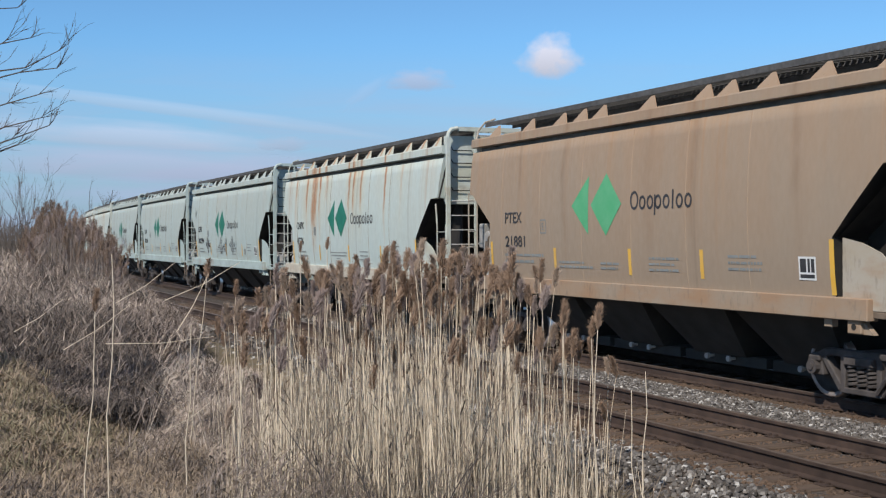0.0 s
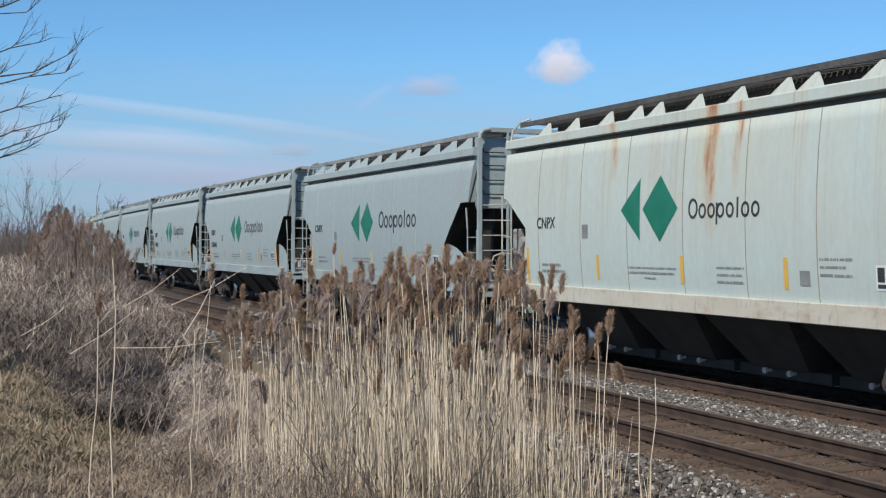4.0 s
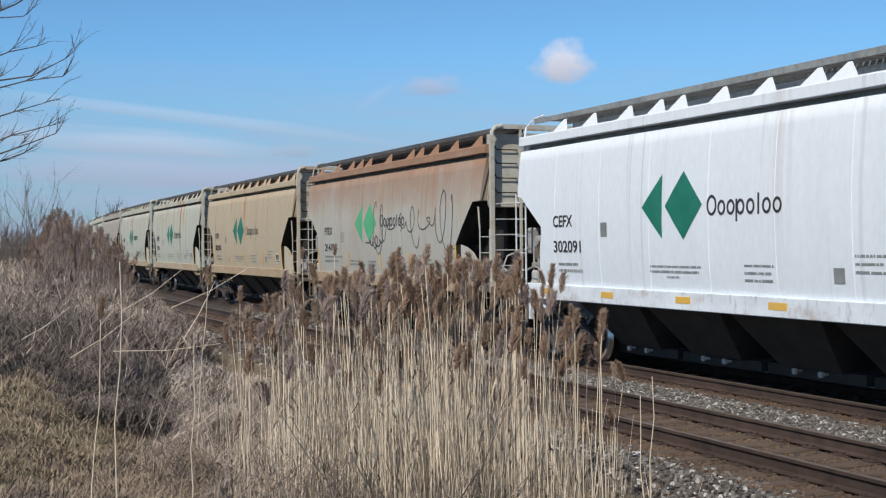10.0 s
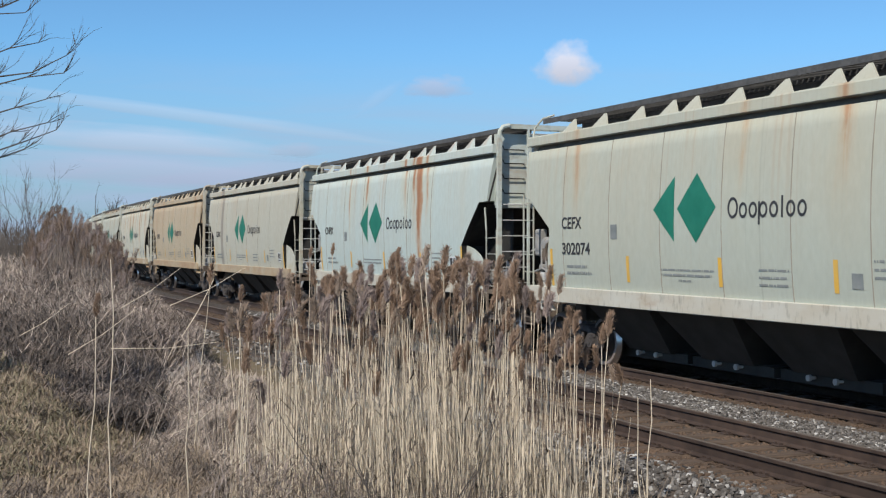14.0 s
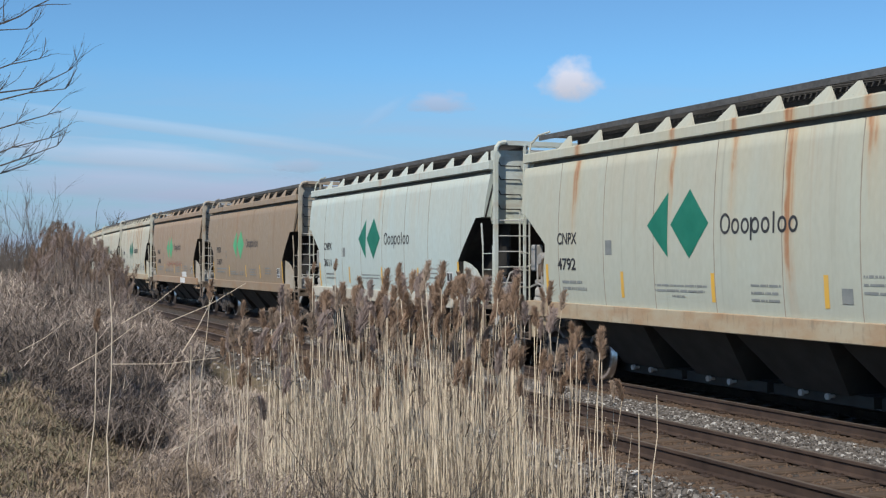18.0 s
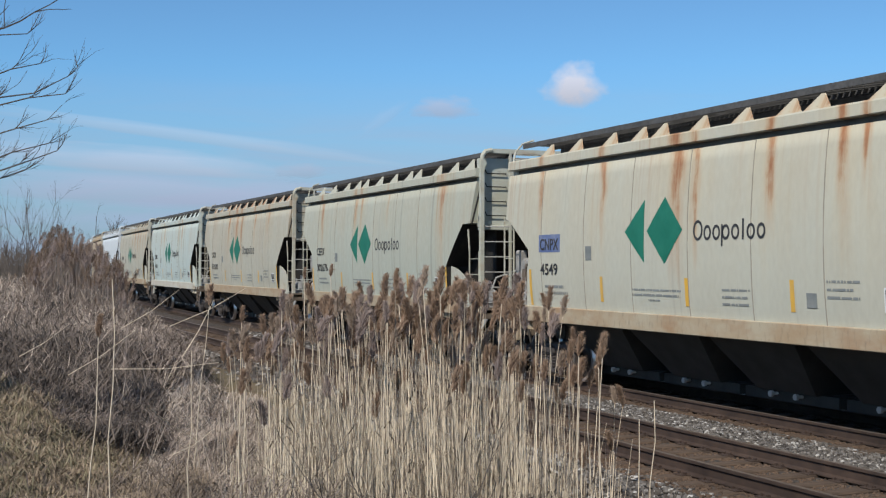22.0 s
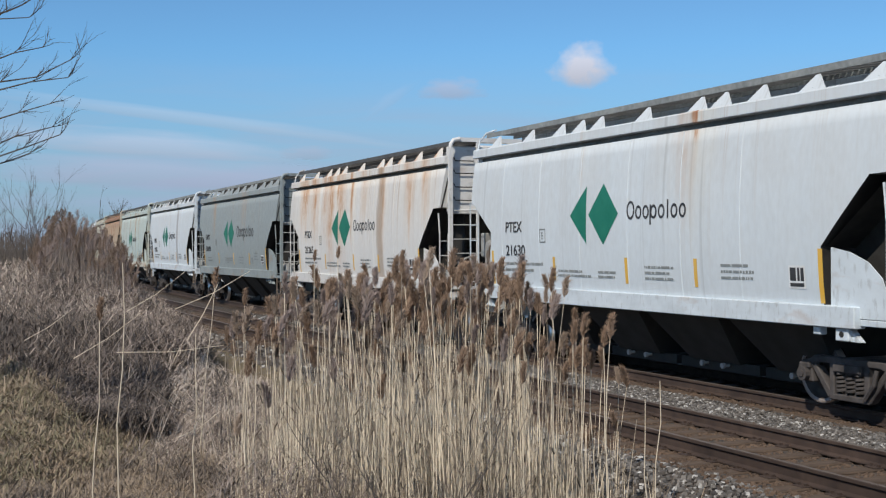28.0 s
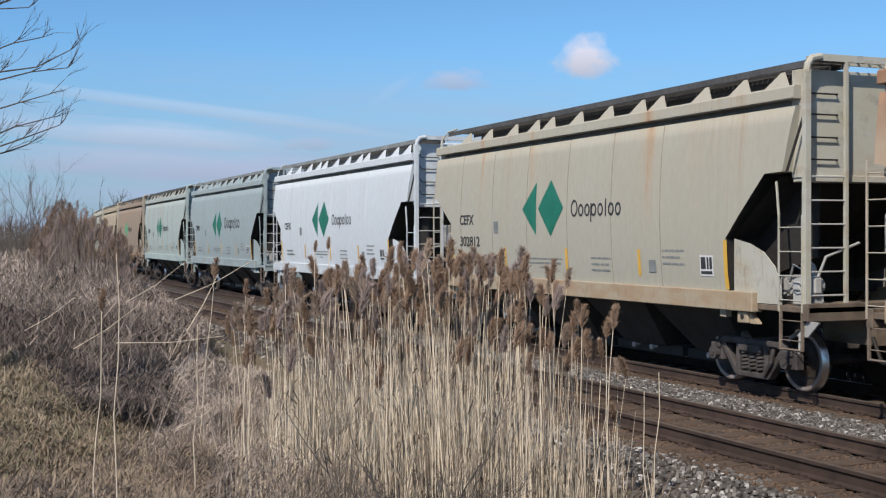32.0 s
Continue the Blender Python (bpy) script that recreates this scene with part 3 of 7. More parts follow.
def gusset_mesh(wide):
    """A folded bracket that carries the walkway: a triangle to the side with a web behind it."""
    bm = bmesh.new()
    if wide:
        prof = [(-0.72, 4.368), (0.28, 4.368), (0.02, 4.61), (-0.25, 4.61), (-0.25, 4.56)]
    else:
        prof = [(-0.28, 4.368), (0.28, 4.368), (0.035, 4.60), (-0.035, 4.60)]
    lo, top = 4.368, 4.61
    a = [bm.verts.new((x, -1.50 + (z - lo) / (top - lo) * 0.125, z)) for x, z in prof]
    b = [bm.verts.new((x, -1.48 + (z - lo) / (top - lo) * 0.125, z)) for x, z in prof]
    n = len(prof)
    bm.faces.new(a), bm.faces.new(b[::-1])
    for i in range(n):
        bm.faces.new((a[i], b[i], b[(i + 1) % n], a[(i + 1) % n]))
    box(bm, -0.012, 0.012, -1.482, -1.20, 4.35, 4.41)
    bmesh.ops.recalc_face_normals(bm, faces=bm.faces[:])
    return bm


def sill_mesh(s):
    bm = bmesh.new()
    soft_box(bm, -HALF + 0.1, HALF - 0.75, *sorted((s * 1.40, s * 1.60)), 1.06, 1.36, 0.012)
    return bm


def platform_mesh(e):
    """End platform: deck, end sill and side returns. e: -1 or 1, the end."""
    bm = bmesh.new()
    a, b = (HALF - 0.75, HALF + 0.42) if e > 0 else (-HALF - 0.32, -HALF + 0.12)
    soft_box(bm, a, b, -1.50, 1.50, 1.10, 1.19, 0.01)
    soft_box(bm, b - 0.12 if e > 0 else a, b if e > 0 else a + 0.12, -1.52, 1.52, 0.98, 1.24, 0.01)
    box(bm, min(a, b), max(a, b), -0.28, 0.28, 0.6, 1.1)
    return bm


def shear_mesh(e, s):
    """The upright plate in the cut-away: a curved gusset at one end, a narrow strip at the other."""
    bm = bmesh.new()
    if e > 0:
        pts = [(1.54, 1.20), (1.54, 2.16), (1.1, 2.09), (0.7, 1.96), (0.4, 1.75), (0.24, 1.45), (0.22, 1.20)]
        pts = [(HALF - x * 0.855, z) for x, z in pts]
    else:
        pts = [(-HALF + x, z) for x, z in ((1.02, 1.20), (1.02, 1.98), (0.9, 2.28), (0.78, 2.33), (0.72, 2.1), (0.72, 1.20))]
    slab(bm, pts, *sorted((s * 1.50, s * 1.48)))
    return bm


def end_wall_mesh(e):
    """The upright end sheet under the roof."""
    bm = bmesh.new()
    a = HALF + (0.145 if e > 0 else 0.105)
    soft_box(bm, *sorted((e * (HALF - 0.08), e * a)), -1.40, 1.40, 3.04, 4.60 if e > 0 else 4.30, 0.006)
    soft_box(bm, *sorted((e * (HALF - 0.08), e * (a + 0.045))), -1.38, 1.38, 2.98, 3.08, 0.01)
    return bm


def recess_screen_mesh(e, y):
    """A dark plate along the car under the slope sheet, added to close the recess to view."""
    bm = bmesh.new()
    slab(bm, [(e * (HALF - 2.6), 1.15), (e * (HALF - 0.02), 1.15 if e < 0 else 1.9), (e * (HALF - 0.02), 3.1), (e * (HALF - 2.6), 3.1)], y - 0.02, y + 0.02)
    return bm


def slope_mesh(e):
    """The inclined end sheet of the hopper and the centre web behind it, near-black for the shade of the end."""
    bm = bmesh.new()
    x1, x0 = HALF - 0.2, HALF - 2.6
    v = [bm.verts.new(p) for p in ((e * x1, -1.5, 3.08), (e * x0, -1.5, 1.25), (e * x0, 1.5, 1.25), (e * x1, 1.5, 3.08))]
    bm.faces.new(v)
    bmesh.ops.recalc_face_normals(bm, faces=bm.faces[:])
    return bm


def bay_mesh(w0, w1):
    """A discharge hopper below the sill: four slanting sheets down to a gate."""
    bm = bmesh.new()
    top = [(-w0, -1.42, 1.37), (w0, -1.42, 1.37), (w0, 1.42, 1.37), (-w0, 1.42, 1.37)]
    bot = [(-w1, -0.55, 0.36), (w1, -0.55, 0.36), (w1, 0.55, 0.36), (-w1, 0.55, 0.36)]
    a, b = [bm.verts.new(p) for p in top], [bm.verts.new(p) for p in bot]
    for i in range(4):
        bm.faces.new((a[i], a[(i + 1) % 4], b[(i + 1) % 4], b[i]))
    bm.faces.new(b)
    # gate box stretched long and low as a dark band standing for underbody shade
    box(bm, -w1 - 0.42, w1 + 0.42, -0.48, 0.48, 0.2, 0.37)
    bmesh.ops.recalc_face_normals(bm, faces=bm.faces[:])
    return bm


def knob_mesh():
    bm = bmesh.new()
    rod(bm, (0, -0.60, 0.31), (0, -0.48, 0.31), 0.026, 8)
    rod(bm, (0, -0.63, 0.31), (0, -0.58, 0.31), 0.05, 10)
    return bm


def ladder(bm, xa, ya, xb, yb, z0, z1, rungs, wide=0.035):
    """Two stiles at (xa, ya) and (xb, yb) with rungs between."""
    for x, y in ((xa, ya), (xb, yb)):
        box(bm, x - wide / 2, x + wide / 2, y - wide / 2, y + wide / 2, z0, z1)
    for i in range(rungs):
        z = z0 + (z1 - z0) * (i + 0.5) / rungs
        rod(bm, (xa, ya, z), (xb, yb, z), 0.010, 5)


def tall_ladder_mesh(s):
    """Corner post and ladder at the brake-free end, from the roof to below the sill."""
    bm = bmesh.new()
    x = HALF + 0.33
    box(bm, x - 0.045, x + 0.045, s * 1.47 - 0.045, s * 1.47 + 0.045, 1.15, 4.56)
    pipe(bm, [(x, s * 1.47, 4.52), (x, s * 1.45, 4.64), (x, s * 1.38, 4.73), (x, s * 1.22, 4.765)], 0.052, 8)
    return bm


def post_parts(post, P):
    """Inner stile, rungs and brace of the corner ladder."""
    x = HALF + 0.33
    bm = bmesh.new()
    box(bm, x - 0.026, x + 0.026, -0.79, -0.738, 1.15, 4.72)
    part("ladder_stile", bm, P, post)
    rung = None
    for i in range(6):
        if rung is None:
            bm = bmesh.new()
            rod(bm, (x, -1.45, 0), (x, -0.77, 0), 0.014, 5)
            rung = part("rung", bm, M_KNOB, post)
        else:
            rung = place("rung", rung.data, None, post)
        rung.location.z = 1.35 + 0.34 * i
    bm = bmesh.new()
    pipe(bm, [(x - 0.02, -1.47, 4.0), (HALF + 0.02, -1.57, 3.12)], 0.022, 5)
    part("brace", bm, M_STEEL_DARK, post)


def crosswalk_mesh():
    bm = bmesh.new()
    x = HALF + 0.33
    for xx in (x - 0.3, x - 0.01):
        box(bm, xx - 0.02, xx + 0.03, -1.22, 1.22, 4.70, 4.80)
    y = -1.15
    while y < 1.15:
        box(bm, x - 0.27, x, y, y + 0.025, 4.765, 4.79)
        y += 0.2
    return bm


def side_ladder_mesh(e, s):
    bm = bmesh.new()
    if e > 0:
        ladder(bm, HALF - 0.22, s * 1.52, HALF + 0.30, s * 1.52, 1.1, 2.5, 4, 0.023)
        pipe(bm, [(HALF - 0.22, s * 1.52, 2.5), (HALF - 0.25, s * 1.54, 3.0)], 0.02, 5)
    else:
        ladder(bm, -HALF - 0.30, s * 1.52, -HALF + 0.14, s * 1.52, 1.1, 3.2, 6, 0.025)
    return bm


def step_mesh(e, s):
    """Stirrup below the platform."""
    bm = bmesh.new()
    xa, xb = (HALF - 0.2, HALF + 0.28) if e > 0 else (-HALF - 0.28, -HALF + 0.12)
    ladder(bm, xa, s * 1.50, xb, s * 1.50, 0.55, 1.12, 2, 0.036)
    rod(bm, (xa, s * 1.5, 0.56), (xb, s * 1.5, 0.56), 0.02, 5)
    return bm


def hoop_mesh(s):
    bm = bmesh.new()
    x = -HALF - 0.04
    pipe(bm, [(x, s * 1.44, 4.35), (x - 0.02, s * 1.38, 4.58), (x + 0.12, s * 1.28, 4.75), (x + 0.5, s * 1.22, 4.79)], 0.022, 6)
    return bm


def rung_mesh(e):
    """A hand grab across the end wall."""
    bm = bmesh.new()
    x = e * (HALF + (0.2 if e > 0 else 0.16))
    back = e * (HALF + (0.13 if e > 0 else 0.08))
    for z in (0.0,):
        y0 = -1.3
        pipe(bm, [(back, y0, z + 0.1), (x, y0 + 0.02, z), (x, y0 + 0.5, z), (back, y0 + 0.52, z)], 0.014, 5)
    return bm


def lift_mesh(e):
    """Jacking lug with its web."""
    bm = bmesh.new()
    x = HALF - 1.05 if e > 0 else -HALF + 0.62
    soft_box(bm, x - 0.13, x + 0.13, -1.55, -1.38, 0.88, 1.07, 0.015)
    slab(bm, [(x + 0.13, 0.88), (x + 0.32, 0.88), (x + 0.13, 1.05)], -1.5, -1.42)
    return bm


def bracket_mesh(e):
    bm = bmesh.new()
    x = HALF - 1.05 if e > 0 else -HALF + 0.62
    if e > 0:
        soft_box(bm, x - 0.62, x - 0.46, -1.52, -1.4, 0.94, 1.07, 0.012)
    else:
        slab(bm, [(x - 0.42, 0.62), (x - 0.34, 0.62), (x - 0.31, 0.90), (x - 0.16, 0.94), (x - 0.16, 1.07), (x - 0.36, 1.05), (x - 0.42, 0.92)], -1.50, -1.44)
    return bm


def hole_mesh(e):
    bm = bmesh.new()
    x = HALF - 1.05 if e > 0 else -HALF + 0.62
    rod(bm, (x, -1.556, 0.975), (x, -1.40, 0.975), 0.045, 10)
    return bm


def coupler_mesh(e):
    bm = bmesh.new()
    a = e * (HALF + 0.42)
    b = e * (HALF + 0.93)
    box(bm, *sorted((a, b)), -0.09, 0.09, 0.78, 0.96)
    soft_box(bm, *sorted((e * (HALF + 0.72), e * (HALF + 0.96))), -0.2, 0.17, 0.70, 1.02, 0.04)
    pipe(bm, [(a, -0.35, 0.85), (e * (HALF + 0.6), -0.35, 0.5), (e * (HALF + 0.93), -0.3, 0.42)], 0.03, 6)
    return bm


def brake_mesh():
    """Air reservoir with its pipes on the platform."""
    bm = bmesh.new()
    x = -HALF + 0.45
    rod(bm, (x - 0.08, -1.34, 1.98), (x - 0.08, 0.5, 1.98), 0.2, 14)
    rod(bm, (x - 0.08, -1.38, 1.98), (x - 0.08, -1.33, 1.98), 0.13, 12)
    pipe(bm, [(x - 0.25, -1.1, 1.2), (x - 0.25, -1.1, 2.35), (x + 0.1, -1.0, 2.5), (x + 0.35, -1.0, 2.2), (x + 0.35, -1.0, 1.3)], 0.03, 6)
    pipe(bm, [(x - 0.1, -1.36, 1.85), (x + 0.05, -1.4, 2.2), (x + 0.2, -1.38, 2.25), (x + 0.25, -1.38, 1.9), (x + 0.2, -1.36, 1.25)], 0.022, 6)
    pipe(bm, [(x - 0.3, -1.3, 1.2), (x - 0.32, -1.32, 1.5), (x - 0.1, -1.33, 1.62), (x + 0.12, -1.32, 1.45), (x + 0.15, -1.3, 1.2)], 0.02, 6)
    rod(bm, (x - 0.25, -1.12, 1.5), (x - 0.25, -0.8, 1.5), 0.13, 10)
    return bm


def control_mesh():
    """Brake control valve: cast blocks bolted to a bracket."""
    bm = bmesh.new()
    x = -HALF + 0.38
    soft_box(bm, x - 0.36, x - 0.12, -1.36, -1.1, 1.22, 1.44, 0.03)
    soft_box(bm, x - 0.30, x - 0.06, -1.38, -1.14, 1.42, 1.62, 0.04)
    rod(bm, (x - 0.18, -1.42, 1.33), (x - 0.18, -1.34, 1.33), 0.07, 8)
    soft_box(bm, x - 0.1, x + 0.2, -1.32, -1.15, 1.2, 1.34, 0.02)
    return bm


def valve_mesh():
    """Retainer, dirt collector and the slanted lever bracket by the corner post."""
    bm = bmesh.new()
    x = HALF + 0.1
    soft_box(bm, x - 0.2, x + 0.12, -1.38, -1.05, 1.19, 1.40, 0.03)
    rod(bm, (x - 0.05, -1.40, 1.48), (x - 0.05, -1.0, 1.48), 0.12, 10)
    soft_box(bm, x - 0.12, x + 0.02, -1.43, -1.38, 1.42, 1.54, 0.01)
    soft_box(bm, x + 0.05, x + 0.2, -1.3, -1.15, 1.36, 1.62, 0.03)
    pipe(bm, [(x + 0.12, -1.2, 1.55), (x + 0.2, -1.1, 1.9), (x + 0.2, -0.5, 2.1)], 0.022, 6)
    slab(bm, [(x + 0.02, 0.76), (x + 0.26, 0.76), (x + 0.50, 0.98), (x + 0.26, 0.99)], -1.47, -1.44)
    pipe(bm, [(x + 0.16, -1.46, 0.96), (x + 0.16, -1.46, 1.2)], 0.02, 5)
    pipe(bm, [(x + 0.1, -1.48, 0.8), (x + 0.1, -1.49, 0.52)], 0.016, 5)
    return bm


def cylinder_mesh():
    """Brake cylinder and slack lever on the open platform of the ladder end."""
    bm = bmesh.new()
    x = HALF - 0.35
    rod(bm, (x, -1.28, 1.46), (x, -0.85, 1.46), 0.17, 14)
    rod(bm, (x, -1.33, 1.46), (x, -1.27, 1.46), 0.12, 12)
    for i in range(6):
        a = 6.2832 * i / 6
        rod(bm, (x + 0.14 * math.cos(a), -1.31, 1.46 + 0.14 * math.sin(a)), (x + 0.14 * math.cos(a), -1.26, 1.46 + 0.14 * math.sin(a)), 0.02, 5)
    soft_box(bm, x - 0.2, x + 0.2, -1.2, -0.9, 1.19, 1.32, 0.02)
    pipe(bm, [(x + 0.1, -1.3, 1.55), (x + 0.24, -1.34, 1.78), (x + 0.42, -1.3, 1.7), (x + 0.46, -1.28, 1.25)], 0.02, 6)
    slab(bm, [(x + 0.3, 1.2), (x + 0.62, 1.2), (x + 0.42, 1.78), (x + 0.3, 1.84)], -1.12, -1.09)
    return bm


def pipe_work_mesh():
    """Branch pipes, cocks and a hand-brake box in the recess of the brake end."""
    bm = bmesh.new()
    x = -HALF + 0.42
    soft_box(bm, x - 0.66, x - 0.46, -1.3, -1.1, 1.95, 2.5, 0.03)
    for dx, y, top in ((-0.3, -1.32, 2.3), (-0.02, -1.36, 2.05), (0.14, -1.3, 2.42), (0.26, -1.26, 1.9)):
        pipe(bm, [(x + dx, y, 1.2), (x + dx, y, top - 0.12), (x + dx + 0.05, y + 0.03, top), (x + dx + 0.2, y + 0.2, top + 0.04)], 0.024, 6)
        rod(bm, (x + dx, y - 0.03, top * 0.75), (x + dx, y + 0.08, top * 0.75), 0.06, 8)
    pipe(bm, [(x - 0.6, -1.34, 1.62), (x - 0.2, -1.36, 1.7), (x + 0.3, -1.34, 1.58)], 0.022, 6)
    rod(bm, (x - 0.12, -1.38, 2.2), (x - 0.12, -1.2, 2.2), 0.1, 10)
    soft_box(bm, x - 0.02, x + 0.16, -1.38, -1.22, 2.12, 2.3, 0.03)
    return bm


# truck
def side_frame_mesh():
    """Cast truss: compression member on top, slanting tension members, spring seat, columns and the two bearing pedestals."""
    bm = bmesh.new()
    pieces = [[(-0.98, 0.60), (-0.72, 0.74), (0.72, 0.74), (0.98, 0.60), (0.78, 0.58), (0.62, 0.64), (-0.62, 0.64), (-0.78, 0.58)],
              [(-0.40, 0.13), (0.40, 0.13), (0.40, 0.22), (-0.40, 0.22)]]
    for s in (-1, 1):
        pieces.append([(s * 0.80, 0.60), (s * 0.70, 0.63), (s * 0.34, 0.22), (s * 0.42, 0.14)])
        pieces.append([(s * 0.30, 0.18), (s * 0.40, 0.18), (s * 0.40, 0.68), (s * 0.30, 0.68)])
        pieces.append([(s * 0.74, 0.34), (s * 0.80, 0.66), (s * 0.98, 0.66), (s * 1.08, 0.56), (s * 1.08, 0.34)])
    for pts in pieces:
        b2 = bmesh.new()
        slab(b2, pts, -0.085, 0.07)
        bmesh.ops.bevel(b2, geom=b2.edges[:], offset=0.016, segments=1, affect="EDGES")
        merge(bm, b2)
    for s in (-1, 1):
        rod(bm, (s * 0.90, -0.17, 0.457), (s * 0.90, 0.08, 0.457), 0.105, 12)
        rod(bm, (s * 0.90, -0.19, 0.457), (s * 0.90, -0.16, 0.457), 0.05, 8)
        soft_box(bm, s * 0.90 - 0.12, s * 0.90 + 0.12, -0.13, 0.1, 0.53, 0.63, 0.025)
    pipe(bm, [(0.36, -0.12, 0.20), (0.56, -0.14, 0.42), (0.60, -0.12, 0.62)], 0.035, 6)
    return bm


def spring_mesh():
    """Coil springs between the seat and the bolster end."""
    bm = bmesh.new()
    for x in (-0.19, 0.0, 0.19):
        pts = []
        for i in range(41):
            a = i / 40 * 5 * 6.2832
            pts.append((x + 0.075 * math.cos(a), -0.02 + 0.075 * math.sin(a), 0.23 + 0.30 * i / 40))
        pipe(bm, pts, 0.022, 5)
    soft_box(bm, -0.29, 0.29, -0.13, 0.05, 0.53, 0.66, 0.02)
    return bm


def wheelset_mesh():
    bm = bmesh.new()
    rod(bm, (0, -0.95, 0), (0, 0.95, 0), 0.085, 10)
    for s in (-1, 1):
        n = 28
        prof = [(0.70, 0.10), (0.70, 0.2), (0.735, 0.36), (0.69, 0.40), (0.69, 0.49), (0.715, 0.487), (0.735, 0.462), (0.82, 0.455), (0.825, 0.44), (0.82, 0.39), (0.765, 0.37), (0.745, 0.2), (0.79, 0.15), (0.80, 0.10)]
        rings = [[bm.verts.new((r * math.cos(6.28319 * i / n), s * y, r * math.sin(6.28319 * i / n))) for i in range(n)] for y, r in prof]
        for k, (a, b) in enumerate(zip(rings, rings[1:])):
            for i in range(n):
                f = bm.faces.new((a[i], a[(i + 1) % n], b[(i + 1) % n], b[i]))
                f.smooth = True
                f.material_index = 1 if k in (5, 6) else 2 if k in (7, 8) else 0
    bmesh.ops.recalc_face_normals(bm, faces=bm.faces[:])
    return bm


def bolster_mesh():
    bm = bmesh.new()
    soft_box(bm, -0.2, 0.2, -0.95, 0.95, 0.45, 0.74, 0.03)
    soft_box(bm, -0.62, -0.5, -0.8, 0.8, 0.35, 0.5, 0.02)
    soft_box(bm, 0.5, 0.62, -0.8, 0.8, 0.35, 0.5, 0.02)
    rod(bm, (0, 0, 0.7), (0, 0, 0.98), 0.2, 12)
    return bm


def on_side(bm, lift=0.006):
    """Lay a flat mesh drawn in x, z on the near side of the body."""
    for v in bm.verts:
        v.co.y = -side_w(v.co.z) - lift
    return bm


def patch(bm, x0, x1, z0, z1, n=4):
    """An upright rectangle in strips."""
    prev = None
    for i in range(n + 1):
        z = z0 + (z1 - z0) * i / n
        row = (bm.verts.new((x0, 0, z)), bm.verts.new((x1, 0, z)))
        if prev:
            bm.faces.new((prev[0], prev[1], row[1], row[0]))
        prev = row


def lozenge(xl, xc, xr, zc, h):
    """A diamond, or half of one, in strips."""
    bm = bmesh.new()
    prev = None
    for i in range(13):
        f = i / 12
        k = 1 - abs(2 * f - 1)
        z = zc - h / 2 + h * f
        row = (bm.verts.new((xc + (xl - xc) * k, 0, z)), bm.verts.new((xc + (xr - xc) * k + 0.001, 0, z)))
        if prev:
            bm.faces.new((prev[0], prev[1], row[1], row[0]))
        prev = row
    return on_side(bm)


def ring_mesh(bm, xc, zc, rx, rz, stroke, n=18):
    """An upright oval ring in strips."""
    out = [bm.verts.new((xc + rx * math.cos(6.28319 * i / n), 0, zc + rz * math.sin(6.28319 * i / n))) for i in range(n)]
    ins = [bm.verts.new((xc + (rx - stroke) * math.cos(6.28319 * i / n), 0, zc + (rz - stroke) * math.sin(6.28319 * i / n))) for i in range(n)]
    for i in range(n):
        j = (i + 1) % n
        bm.faces.new((out[i], out[j], ins[j], ins[i]))


def wordmark_mesh(x0, width, cap, base):
    """The maker's word as plain ovals and bars of its size: one large, a run of small ones, two of them with a bar."""
    bm = bmesh.new()
    u, low, stroke = width / 8.15, cap * 0.74, cap * 0.135
    ring_mesh(bm, x0 + u * 0.6, base + cap / 2, u * 0.58, cap / 2, stroke)
    for at in (1.72, 2.76, 3.82, 4.88, 6.55, 7.62):
        ring_mesh(bm, x0 + u * at, base + low / 2, u * 0.45, low / 2, stroke)
    patch(bm, x0 + u * 3.30, x0 + u * 3.30 + stroke, base - cap * 0.3, base + low, 3)
    patch(bm, x0 + u * 5.62, x0 + u * 5.62 + stroke, base, base + cap * 0.96, 3)
    return on_side(bm)


def text_mesh(body, x0, z0, size, width):
    """Lettering in the built-in font, laid on the side, fitted to a width."""
    cu = bpy.data.curves.new("lettering", "FONT")
    cu.body, cu.size, cu.offset = body, size, 0.002
    cu.bevel_depth, cu.bevel_resolution = 0.003, 0
    ob = bpy.data.objects.new("lettering", cu)
    me = bpy.data.meshes.new_from_object(ob)
    bpy.data.objects.remove(ob)
    bpy.data.curves.remove(cu)
    xs = [v.co.x for v in me.vertices]
    k = width / (max(xs) - min(xs))
    lo = min(xs)
    for v in me.vertices:
        x, z = x0 + (v.co.x - lo) * k, z0 + v.co.y
        v.co = (x, -side_w(z) - 0.009 - v.co.z, z)
    return me


def lines_mesh(x0, x1, z0, rows, pitch, height, seed):
    bm = bmesh.new()
    r = random.Random(seed)
    for i in range(rows):
        z = z0 - i * pitch
        x = x0
        end = x1 - r.random() * 0.3 * (x1 - x0)
        while x < end:
            w = min(r.choice((0.03, 0.05, 0.09, 0.14, 0.2, 0.26)), end - x)
            patch(bm, x, x + w, z, z + height * r.uniform(0.85, 1.0), 1)
            x += w + r.uniform(0.012, 0.03)
    return on_side(bm)


def placard_mesh(x):
    bm = bmesh.new()
    patch(bm, x, x + 0.36, 1.57, 1.90, 2)
    return on_side(bm, 0.005)


def placard_black_mesh(x):
    bm = bmesh.new()
    for a, b, c, d in ((0.03, 0.16, 1.68, 1.87), (0.19, 0.24, 1.68, 1.87), (0.26, 0.33, 1.68, 1.87), (0.03, 0.33, 1.60, 1.65)):
        patch(bm, x + a, x + b, c, d, 1)
    return on_side(bm, 0.008)


RUNS = {}


def runs(n, *marks):
    """Rust runs seen on one wagon: place along its side, half width, length, strength."""
    RUNS[n] = marks


